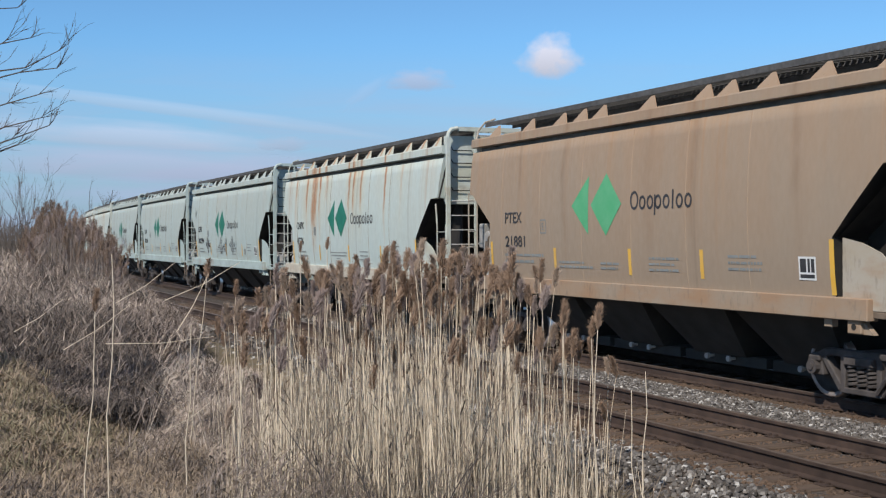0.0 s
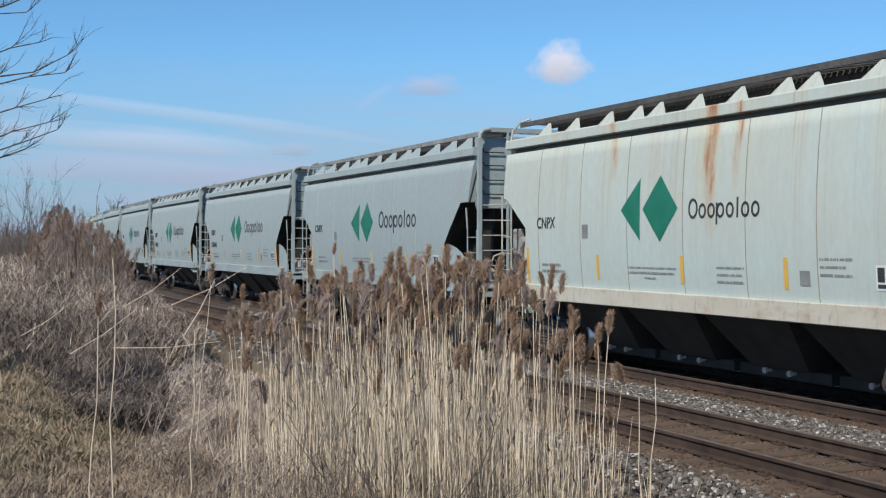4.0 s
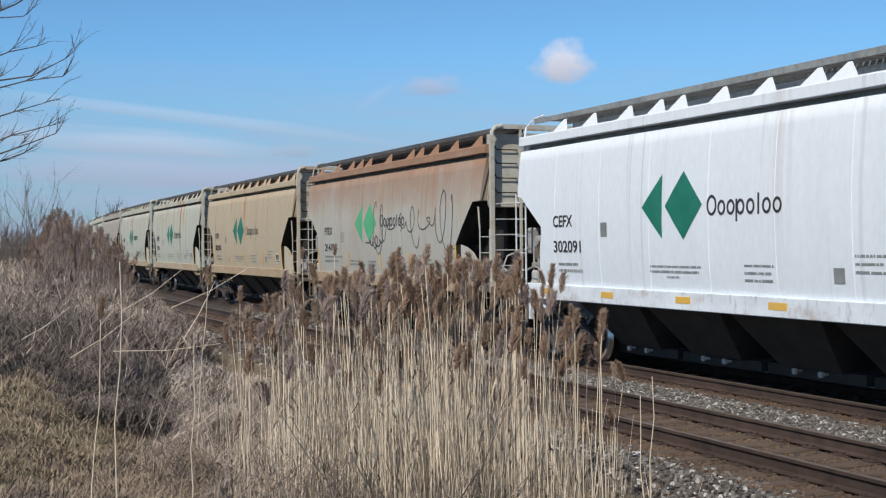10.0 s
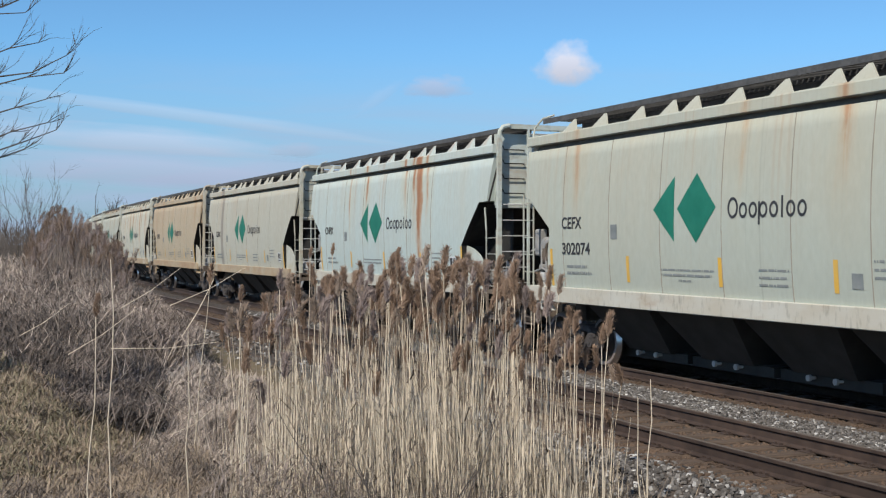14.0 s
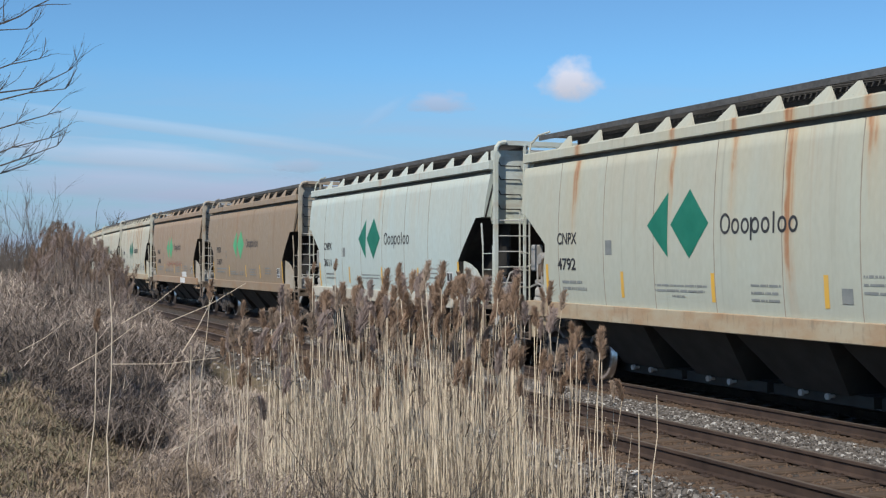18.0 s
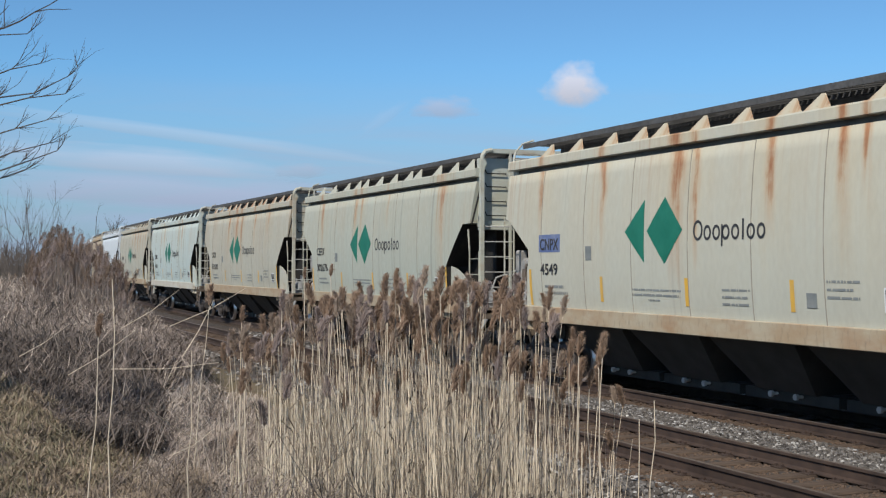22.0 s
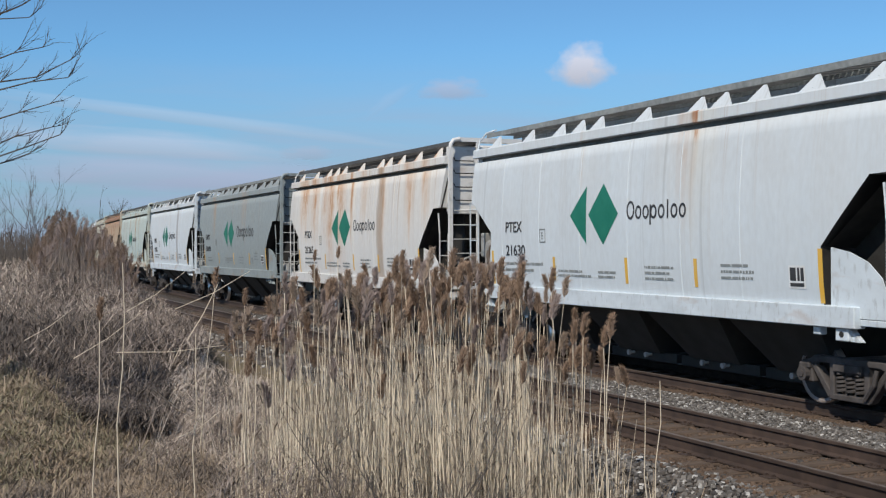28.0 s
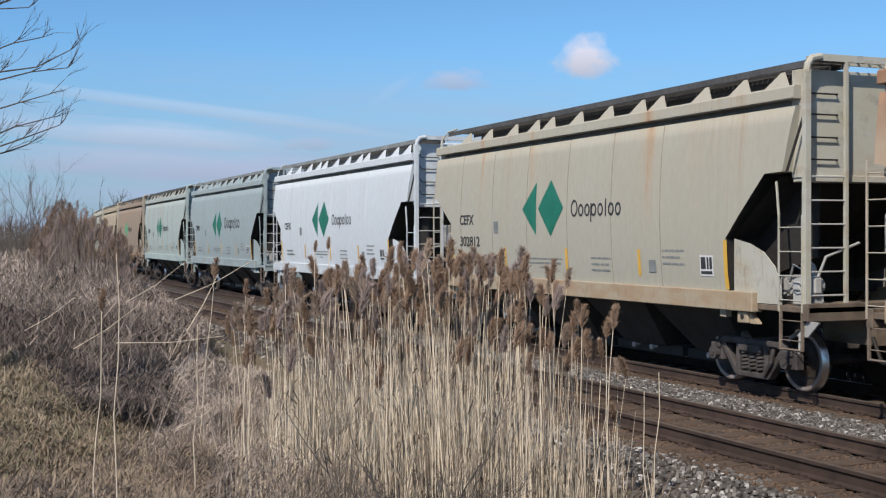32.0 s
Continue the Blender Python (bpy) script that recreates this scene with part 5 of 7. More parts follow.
def train_x(t):
    """Place along the line of the left roof corner of the first wagon at t seconds."""
    k = 0.0
    for (a, ka), (b, kb) in zip(PACE, PACE[1:]):
        if a <= t <= b:
            k = ka + (kb - ka) * (t - a) / (b - a)
    return -25.44 + 22.937 * t - 0.01586 * t * t + k


def wagon_pose(n, t):
    x, y, h = line(train_x(t) - PITCH * n + HALF, Y_FAR)
    return pose(x, y, 0.003, 0, 0, h)


COLOUR_WORDS = {id(MINT): "pale mint green", id(MINT_PALE): "light mint green", id(MINT_TAN): "dusty cream-green", id(BEIGE): "dusty beige", id(TAUPE): "dusty taupe",
                id(TAN): "tan", id(BROWN): "dust-brown", id(DUN): "grey dust-brown", id(RUSTED): "grey-green rust-topped", id(CREAM): "yellowed cream", id(GREY_BROWN): "grey-brown", id(BLUE_GREY): "clean blue-grey", id(GREY): "dark grey",
                id(WHITE): "white", id(BRIGHT_WHITE): "clean bright white", id(WHITE_STAINED): "stained white", id(ORANGE): "rust-orange"}


M_SCRAWL = simple("dark_spray_paint", (0.03, 0.03, 0.035), (0.09, 0.085, 0.1), 6, 0.6)
M_SCRAWL_RED = simple("faded_red_spray_paint", (0.34, 0.11, 0.08), (0.4, 0.2, 0.15), 6, 0.7)
M_SCRAWL_PALE = simple("pale_spray_paint", (0.55, 0.58, 0.6), (0.68, 0.7, 0.7), 6, 0.7)


def scrawl(c, kind):
    """Loops of sprayed line with no words in them. Each: place, width, height, number of loops, line, seed, paint."""
    sets = {1: ((0.75, 0.35, 0.7, 3.3, 3, 0.025, 1, M_SCRAWL), (2.9, 0.9, 0.75, 1.95, 7, 0.04, 2, M_SCRAWL), (5.2, 1.5, 0.7, 1.9, 8, 0.04, 3, M_SCRAWL), (7.2, 1.0, 0.75, 1.95, 6, 0.04, 4, M_SCRAWL)),
            2: ((5.9, 2.7, 0.85, 2.05, 12, 0.04, 5, M_SCRAWL), (6.0, 2.5, 0.6, 2.0, 8, 0.05, 6, M_SCRAWL_PALE)),
            3: ((6.2, 1.4, 1.5, 2.65, 3, 0.028, 7, M_SCRAWL), (8.0, 1.3, 1.4, 2.7, 3, 0.028, 8, M_SCRAWL), (9.6, 1.9, 1.5, 2.75, 4, 0.028, 9, M_SCRAWL), (5.6, 1.3, 0.35, 2.25, 5, 0.04, 10, M_SCRAWL)),
            4: ((4.6, 4.3, 0.28, 2.0, 16, 0.03, 11, M_SCRAWL_RED),)}
    for x0, w, h, zc, loops, thick, seed, mat in sets[kind]:
        r = random.Random(seed)
        bm = bmesh.new()
        pts = []
        n = loops * 12
        ax, az, ph = w / loops * r.uniform(0.5, 0.8), h / 2, r.uniform(0, 6)
        for i in range(n + 1):
            t = i / n
            a = t * loops * 6.2832 + ph
            pts.append((x0 + w * t + ax * math.cos(a) * (0.6 + 0.4 * math.sin(a * 0.37)), zc + az * math.sin(a) * (0.55 + 0.45 * math.sin(a * 0.23 + seed))))
        for (xa, za), (xb, zb) in zip(pts, pts[1:]):
            d = math.hypot(xb - xa, zb - za) or 1
            nx, nz = -(zb - za) / d * thick / 2, (xb - xa) / d * thick / 2
            v = [bm.verts.new((x - HALF, 0, z)) for x, z in ((xa - nx, za - nz), (xb - nx, zb - nz), (xb + nx, zb + nz), (xa + nx, za + nz))]
            bm.faces.new(v)
        bmesh.ops.remove_doubles(bm, verts=bm.verts[:], dist=0.004)
        part("graffiti", on_side(bm, 0.005 + 0.0004 * seed), mat, c, "sprayed graffiti scrawl")


MARK_AT = {"A": 1.49, "N": 1.38, "P": 1.72}


def build_train():
    kinds = {"A": wagon_type(False, GUSSETS_A, False), "P": wagon_type(False, GUSSETS_P, False), "N": wagon_type(True, GUSSETS_A, True)}
    cars = []
    for n, mark, number, kind, colours, rust, extra in CARS:
        c = copy_thing(kinds[kind], wagon_pose(n, 0))
        base, dust = colours
        paint = car_paint("wagon_paint", base, dust, rust * (0.35 if n in RUNS else 1.0), n + 2, 0.1 if extra.get("clean") or kind == "N" else 0.42,
                          extra.get("rust_top", 0.0), extra.get("smear", 0.0), extra.get("band"), RUNS.get(n, ()), extra.get("band_paint", (0.17, 0.15, 0.14)),
                          (0.19, 0.115, 0.065) if colours in (BROWN, DUN) else extra.get("run_paint", (0.46, 0.25, 0.115)), extra.get("core", 1.0))
        pale = tuple(0.3 * a + 0.6 * b for a, b in zip(base, dust))
        fresh = extra.get("clean") or extra.get("white_sill") or kind == "N" or colours in (WHITE, BRIGHT_WHITE) or (colours is MINT and rust < 0.7)
        sill_paint = sill_material("sill_paint", base if fresh or colours in (BROWN, DUN) else tuple(a * 0.5 + b * 0.5 for a, b in zip(pale, (0.40, 0.325, 0.22))),
                                   tuple(a * 0.8 for a in base) if fresh else tuple(a * 0.9 for a in dust) if colours in (BROWN, DUN) else (0.37, 0.275, 0.175), 0.0 if fresh else 0.3 + 0.7 * rust, n + 90)
        plain = base if fresh else tuple(0.45 * a + 0.1 * b + 0.45 * g for a, b, g in zip(base, dust, (0.50, 0.52, 0.50)))
        end_paint = sill_material("end_paint", plain, tuple(a * 0.85 for a in plain) if fresh else tuple(a * g for a, g in zip(plain, (0.92, 0.87, 0.76))), 0.0 if fresh else 0.15, n + 200)
        if colours is MINT_PALE or extra.get("cream_sill"):
            sill_paint = sill_material("sill_paint", (0.52, 0.515, 0.46), (0.47, 0.44, 0.365), 0.1 * rust, n + 90)
        for ob in list(c.children_recursive):
            base_name = ob.name.split(".")[0]
            # pale wagons get a lighter painted eave shadow, in the roof grey
            if base_name == "body" and (kind == "N" or colours in (WHITE, BRIGHT_WHITE)):
                ob.material_slots[2].link = "OBJECT"
                ob.material_slots[2].material = M_ROOF_GREY
            if extra.get("sill_tape") and base_name == "reflector_strip":
                bpy.data.objects.remove(ob)
                continue
            if extra.get("sill_tape") and base_name == "wordmark":
                ob.location.x -= 0.18
            if base_name in ENDS:
                ob.material_slots[0].link = "OBJECT"
                ob.material_slots[0].material = end_paint
            elif base_name == "end_platform" and not fresh:
                ob.material_slots[0].link = "OBJECT"
                ob.material_slots[0].material = M_DECK
            elif base_name in PAINTED:
                ob.material_slots[0].link = "OBJECT"
                ob.material_slots[0].material = sill_paint if base_name in ("side_sill", "end_platform", "jacking_lug", "sill_bracket") else paint
            elif base_name == "panel_seam" and (extra.get("clean") or kind == "N" or colours in (WHITE, BRIGHT_WHITE, BROWN, DUN)):
                ob.material_slots[0].link = "OBJECT"
                ob.material_slots[0].material = paint
            elif base_name in ("roof", "roof_hatch") and colours in (WHITE, WHITE_STAINED, BRIGHT_WHITE):
                ob.material_slots[0].link = "OBJECT"
                ob.material_slots[0].material = end_paint
            elif base_name in ("roof_walkway", "roof", "roof_hatch") and (kind == "N" or colours in (WHITE, BRIGHT_WHITE)):
                ob.material_slots[0].link = "OBJECT"
                ob.material_slots[0].material = M_ROOF_GREY
            elif base_name in ("diamond_logo", "half_diamond_logo") and extra.get("faded"):
                ob.material_slots[0].link = "OBJECT"
                ob.material_slots[0].material = M_GREEN_FADED
            elif base_name in ("diamond_logo", "half_diamond_logo") and extra.get("bleached"):
                ob.material_slots[0].link = "OBJECT"
                ob.material_slots[0].material = M_GREEN_GREY
        if mark:
            place("reporting_mark", text_mesh(mark, MARK_AT[kind] - HALF, 2.55 if kind == "N" else 2.49, 0.31, 0.76), M_BLACK, c, "black stencilled letters")
        if number:
            place("car_number", text_mesh(number, MARK_AT[kind] - HALF, 2.04 if kind == "N" else 2.00, 0.31, (0.16 if kind == "N" else 0.178) * len(number)), M_BLACK, c, "black stencilled number")
        if extra.get("backing"):
            bm = bmesh.new()
            patch(bm, 1.43 - HALF, 2.31 - HALF, 2.44, 2.79, 2)
            part("mark_backing", on_side(bm, 0.004), extra["backing"], c, "painted patch behind the letters")
        if extra.get("sill_tape"):
            for off in (0.9, 3.3, 5.7, 8.1, 10.5):
                bm = bmesh.new()
                soft_box(bm, off - HALF, off + 0.42 - HALF, -1.606, -1.598, 1.17, 1.28, 0.001)
                part("sill_reflector", bm, M_YELLOW, c)
        if extra.get("graffiti"):
            scrawl(c, extra["graffiti"])
        if extra.get("patch"):
            for x0, x1, z0, z1, m in ((8.6, 9.75, 1.38, 1.62, M_WHITE), ):
                bm = bmesh.new()
                patch(bm, x0 - HALF, x1 - HALF, z0, z1, 2)
                part("paint_patch", on_side(bm), m, c, "white paint patch")
            bm = bmesh.new()
            soft_box(bm, 8.4 - HALF, 9.6 - HALF, -1.606, -1.598, 1.10, 1.34, 0.001)
            part("paint_patch", bm, M_WHITE, c, "white paint patch")
        state = "with heavy rust runs" if rust > 0.7 else ("with rust streaks" if rust > 0.3 else "with faint grime")
        tagged(c, "%s covered hopper car %s on rails" % (COLOUR_WORDS[id(colours)], state))
        cars.append((n, c))
    for k in kinds.values():
        for ob in list(k.children_recursive) + [k]:
            bpy.data.objects.remove(ob)
    return cars


TRAIN = build_train()


# ---- ties, plates and loose ballast ----
def tie_mesh(seed):
    r = random.Random(seed)
    bm = bmesh.new()
    box(bm, -0.115, 0.115, -1.3, 1.3, -0.37, -0.182)
    for v in bm.verts:
        v.co += Vector((r.uniform(-0.012, 0.012), r.uniform(-0.04, 0.04), r.uniform(-0.008, 0.0)))
    bmesh.ops.bevel(bm, geom=bm.edges[:], offset=0.015, segments=1, affect="EDGES")
    me = bpy.data.meshes.new("tie")
    bm.to_mesh(me)
    bm.free()
    me.materials.append(M_TIE)
    return me


def plate_mesh():
    bm = bmesh.new()
    for s in (0.0,):
        soft_box(bm, -0.095, 0.095, s - 0.17, s + 0.17, -0.184, -0.172, 0.004)
        for a, b in ((-0.06, -0.1), (0.06, -0.1), (-0.06, 0.1), (0.06, 0.1)):
            box(bm, a - 0.015, a + 0.015, s + b - 0.018, s + b + 0.018, -0.174, -0.145)
    me = bpy.data.meshes.new("tie_plate")
    bm.to_mesh(me)
    bm.free()
    me.materials.append(M_RAIL)
    return me


def lay_ties(track, y, seed):
    r = random.Random(seed)
    ties, plate = [tie_mesh(seed + i) for i in range(5)], plate_mesh()
    x, far_v, far_f = 6.0, [], []
    while x > -160:
        px, py, h = line(x, y)
        if x > -48:
            t = place("tie", ties[r.randrange(5)], None, track)
            t.location = (px, py + r.uniform(-0.05, 0.05), RAIL_Z + r.uniform(-0.006, 0.004))
            t.rotation_euler.z = radians(h + r.uniform(-0.8, 0.8))
            for s in (-GAUGE, GAUGE) if x > -30 else ():
                p = place("tie_plate", plate, None, t)
                p.location.y = py - t.location.y + s
        else:
            k = len(far_v)
            for dx, dy, dz in ((-0.11, -1.3, -0.182), (0.11, -1.3, -0.182), (0.11, 1.3, -0.182), (-0.11, 1.3, -0.182), (-0.11, -1.3, -0.3), (0.11, -1.3, -0.3)):
                far_v.append((px + dx, py + dy, dz + RAIL_Z))
            far_f += [(k, k + 1, k + 2, k + 3), (k + 4, k + 5, k + 1, k)]
        x -= 0.53 + r.uniform(-0.02, 0.02)
    tagged(raw("far_ties", far_v, far_f, M_TIE, track), kind="stuff")


lay_ties(track_near, Y_NEAR, 11)
lay_ties(track_far, Y_FAR, 31)


def stones():
    """Loose crushed stone over the bed, each a rough little block."""
    r = np.random.RandomState(5)
    base = np.array([(-1, -1, -0.6), (1, -1, -0.7), (1, 1, -0.6), (-1, 1, -0.7), (-0.8, -0.7, 0.7), (0.7, -0.8, 0.6), (0.8, 0.7, 0.8), (-0.7, 0.8, 0.6)])
    quads = np.array([(3, 2, 1, 0), (4, 5, 6, 7), (0, 1, 5, 4), (1, 2, 6, 5), (2, 3, 7, 6), (3, 0, 4, 7)])
    groups = {False: ([], []), True: ([], [])}
    for n, x0, x1, y0, y1, lo, hi in ((22000, -21, -4, 6.0, 8.6, 0.012, 0.032), (24000, -24, -5, 10.0, 12.3, 0.012, 0.028),
                                      (11000, -22, -5, 8.4, 10.0, 0.011, 0.022), (7000, -45, -20, 6.2, 12.4, 0.022, 0.045), (5000, -21, -5, 5.2, 6.4, 0.012, 0.032)):
        for _ in range(n):
            x, y = r.uniform(x0, x1), r.uniform(y0, y1)
            if y < 6.4 and r.rand() > (y - 5.0) / 1.4:
                continue
            s = r.uniform(lo, hi)
            dy = y - Y_NEAR
            z = -0.205 if -1.6 < dy < 5.6 else (-0.205 - (-1.6 - dy) * 0.37)
            inside = abs(dy) < 1.25 or abs(y - Y_FAR) < 1.15
            if inside:
                z -= 0.012
                if r.rand() < 0.25:
                    continue
            elif abs(dy) < 1.9:
                z += 0.012
            v = base * (s * r.uniform(0.7, 1.2, 3)) * r.uniform(0.75, 1.15, (8, 3))
            a, b = r.uniform(0, 6.28), r.uniform(-0.6, 0.6)
            ca, sa, cb, sb = math.cos(a), math.sin(a), math.cos(b), math.sin(b)
            v = v @ np.array([(1, 0, 0), (0, cb, sb), (0, -sb, cb)]) @ np.array([(ca, sa, 0), (-sa, ca, 0), (0, 0, 1)])
            V, F = groups[inside or (abs(dy) < 1.5 and r.rand() < 0.6)]
            F.append(quads + 8 * len(V))
            V.append(v + (x, y, z + RAIL_Z + s * 0.35))
    for key, (V, F) in groups.items():
        ob = raw("ballast_stones", np.concatenate(V).tolist(), np.concatenate(F).tolist(), M_STONE_RUST if key else M_STONE)
        tagged(ob, "rust-stained crushed stones between the rails" if key else "loose grey crushed stones beside the rails", "gravel", kind="stuff")


stones()

# ---- plants ----
AHEAD, RIGHT = Vector((-0.9201, 0.3917, 0)), Vector((0.3917, 0.9201, 0))


def spot(depth, side):
    """A place on the ground, by metres ahead and to the right of where the viewer stands."""
    p = AHEAD * depth + RIGHT * side
    return p.x, p.y, ground_z(p.x, p.y)


class Strands:
    """Collects stems, blades and feathers as one mesh."""

    def __init__(self):
        self.v, self.f = [], []

    def stem(self, pts, r0, r1, n=3):
        k, m = len(self.v), len(pts)
        for i, p in enumerate(pts):
            r = r0 + (r1 - r0) * i / (m - 1)
            for j in range(n):
                a = 6.2832 * j / n
                self.v.append((p[0] + r * math.cos(a), p[1] + r * math.sin(a), p[2]))
        for i in range(m - 1):
            for j in range(n):
                a, b = k + i * n + j, k + i * n + (j + 1) % n
                self.f.append((a, b, b + n, a + n))

    def tube(self, pts, r0, r1, n=4):
        """Like a stem, for branches that may lie flat."""
        k, m = len(self.v), len(pts)
        for i, p in enumerate(pts):
            q = Vector(pts[min(i + 1, m - 1)]) - Vector(pts[max(i - 1, 0)])
            u = q.orthogonal().normalized()
            w = q.normalized().cross(u)
            r = r0 + (r1 - r0) * i / (m - 1)
            for j in range(n):
                a = 6.2832 * j / n
                self.v.append(tuple(Vector(p) + r * (math.cos(a) * u + math.sin(a) * w)))
        for i in range(m - 1):
            for j in range(n):
                a, b = k + i * n + j, k + i * n + (j + 1) % n
                self.f.append((a, b, b + n, a + n))

    def blade(self, pts, width, face):
        """A ribbon that tapers to a point; face: the direction across it."""
        k, m = len(self.v), len(pts)
        for i, p in enumerate(pts):
            w = width * (1 - (i / (m - 1)) ** 2) * 0.5 + 0.0006
            self.v.append((p[0] - face[0] * w, p[1] - face[1] * w, p[2]))
            self.v.append((p[0] + face[0] * w, p[1] + face[1] * w, p[2]))
        for i in range(m - 1):
            a = k + 2 * i
            self.f.append((a, a + 1, a + 3, a + 2))

    def plume(self, p, r, length, lean, loose=1.0, strands=90):
        """A reed's seed head: a soft heart of tufts with fine strands that rise from it and droop at their ends."""
        p = Vector(p)
        lx, ly = lean
        # the thick of the head: small overlapping tufts along its axis
        for i in range(strands // 3):
            t = 0.04 + 0.86 * (i + r.random()) / (strands // 3)
            wide = length * loose * 0.125 * min(1.0, t * 5.0) * (1.0 - 0.75 * t) ** 0.8
            a, q = r.uniform(0, 6.2832), wide * math.sqrt(r.random())
            c = p + Vector((lx * t * t * length + q * math.cos(a), ly * t * t * length + q * math.sin(a), t * length * 0.9))
            d = Vector((math.cos(a) * 0.35 + lx, math.sin(a) * 0.35 + ly, 1.0)).normalized()
            b = r.uniform(0, 6.2832)
            u = Vector((math.cos(b), math.sin(b), 0)) * length * r.uniform(0.018, 0.035)
            ln = length * r.uniform(0.08, 0.17)
            k = len(self.v)
            self.v += [tuple(c - d * ln * 0.5), tuple(c - u), tuple(c + u), tuple(c + d * ln * 0.6)]
            self.f += [(k, k + 1, k + 3, k + 2)]
        for i in range(strands):
            t = 0.78 * (i + r.random()) / strands
            c = p + Vector((lx * t * t * length, ly * t * t * length, t * length * 0.88))
            reach = length * loose * (0.13 + 0.22 * (1 - t) * min(1.0, 0.45 + t * 2.5)) * r.uniform(0.5, 1.35)
            a = r.uniform(0, 6.2832)
            d = Vector((math.cos(a) * 0.62 + lx * 1.2, math.sin(a) * 0.62 + ly * 1.2, r.uniform(0.55, 1.7)))
            d.normalize()
            e = c + d * reach * 0.7
            g = e + Vector((d.x * 1.1, d.y * 1.1, d.z - 0.3)) * reach * 0.4
            u = d.orthogonal().normalized() if i % 2 else Vector((-d.y, d.x, 0)).normalized()
            w = length * 0.0055 * r.uniform(0.5, 1.6)
            k = len(self.v)
            self.v += [tuple(c), tuple(e - u * w), tuple(e + u * w), tuple(g)]
            self.f += [(k, k + 1, k + 3, k + 2)]

    def ob(self, name, material, parent=None, label=""):
        return raw(name, self.v, self.f, material, parent, label)


def grow(r, x, y, z, height, lean=0.05, bow=0.06, n=5):
    """The points of a stem."""
    a, b = r.uniform(0, 6.2832), r.gauss(0, 1)
    lx, ly = RIGHT.x * b * lean + r.gauss(0, lean * 0.4), RIGHT.y * b * lean + r.gauss(0, lean * 0.4)
    bx, by = math.cos(a) * bow * r.random(), math.sin(a) * bow * r.random()
    return [(x + (lx * t + bx * t * t) * height, y + (ly * t + by * t * t) * height, z + height * t) for t in [i / (n - 1) for i in range(n)]]


def reed_top(side, depth):
    """Height of the reed bed's crest above the eye by sideways angle."""
    k = side / depth
    table = ((-0.21, -0.09), (-0.17, -0.055), (-0.12, -0.022), (-0.05, -0.012), (0.0, -0.004), (0.05, -0.014), (0.09, -0.022), (0.105, -0.055), (0.14, -0.062), (0.15, -0.12), (0.185, -0.16))
    for (a, za), (b, zb) in zip(table, table[1:]):
        if k <= b:
            return za + (zb - za) * max(0.0, min(1.0, (k - a) / (b - a)))
    return -0.2


REEDS = []          # what sways: object, strength, phase


def reed_clump(seed, k0, k1, stems, plumes):
    """A stretch of the reed bed between two sideways angles."""
    r = random.Random(seed)
    mid = spot(11.0, (k0 + k1) / 2 * 11.0)
    root = thing("reed_clump", "dense clump of dry straw-coloured reeds with brown plumes", "reeds", "reeds beside the track", "stuff", pose(*mid))
    S, B, D, G, L = Strands(), Strands(), Strands(), Strands(), Strands()
    for i in range(stems):
        depth = r.uniform(9.2, 12.8)
        k = r.triangular(k0, k1, k1 if k1 < -0.1 else k0) if k1 < -0.1 or k0 > 0.1 else r.uniform(k0, k1)
        side = k * depth
        x, y, z = spot(depth, side)
        crest = 2.19 + reed_top(side, depth) * depth
        has = i < plumes
        drop = abs(r.gauss(0, 0.36)) - (0.12 if r.random() < 0.2 else 0.0) if has else r.uniform(0.5 + 3.0 * max(0.0, min(k, 0.1)), 1.65)
        h = max(0.5, crest - drop - z - (0.2 if has else 0))
        pts = grow(r, x - mid[0], y - mid[1], z - mid[2], h, 0.04 if has else r.choice((0.05, 0.05, 0.07, 0.16)), 0.06)
        S.stem(pts, r.uniform(0.0032, 0.0065), 0.0025 if has else 0.0015)
        if has:
            q = r.random()
            (G if q < (0.55 if k < -0.07 else 0.2) else D if q < 0.85 else B).plume(pts[-1], r, r.uniform(0.17, 0.27), (RIGHT.x * r.gauss(0.08, 0.25), RIGHT.y * r.gauss(0.08, 0.25)), r.uniform(0.95, 1.4), 340)
        for j in range(r.choice((0, 0, 1, 2))):
            q = Vector(pts[r.randrange(1, 4)])
            a = r.uniform(0, 6.28)
            d = Vector((math.cos(a), math.sin(a), 0))
            ln = r.uniform(0.15, 0.42)
            L.blade([q, q + d * ln * 0.45 + Vector((0, 0, ln * 0.35)), q + d * ln * 0.9 + Vector((0, 0, ln * r.uniform(-0.3, 0.3)))], 0.010, (-d.y, d.x))
    # thatch of broken stems near the ground
    for i in range(stems * 2 // 3):
        depth = r.uniform(9.0, 12.6)
        x, y, z = spot(depth, r.uniform(k0, k1) * depth)
        a = r.uniform(0, 6.28)
        ln = r.uniform(0.5, 1.5)
        t = r.uniform(0.35, 1.1)
        q = Vector((x - mid[0], y - mid[1], z - mid[2]))
        d = Vector((math.cos(a) * 0.6, math.sin(a) * 0.6, t)).normalized()
        L.blade([q, q + d * ln * 0.5, q + d * ln + Vector((0, 0, -0.12 * ln))], r.uniform(0.005, 0.011), (-math.sin(a), math.cos(a)))
    S.ob("stems", M_REED, root)
    D.ob("brown_plumes", M_PLUME, root)
    B.ob("buff_plumes", M_PLUME_PALE, root)
    G.ob("grey_plumes", M_PLUME_GREY, root)
    L.ob("dead_leaves", M_THATCH, root)
    REEDS.append((root, 0.35, seed))


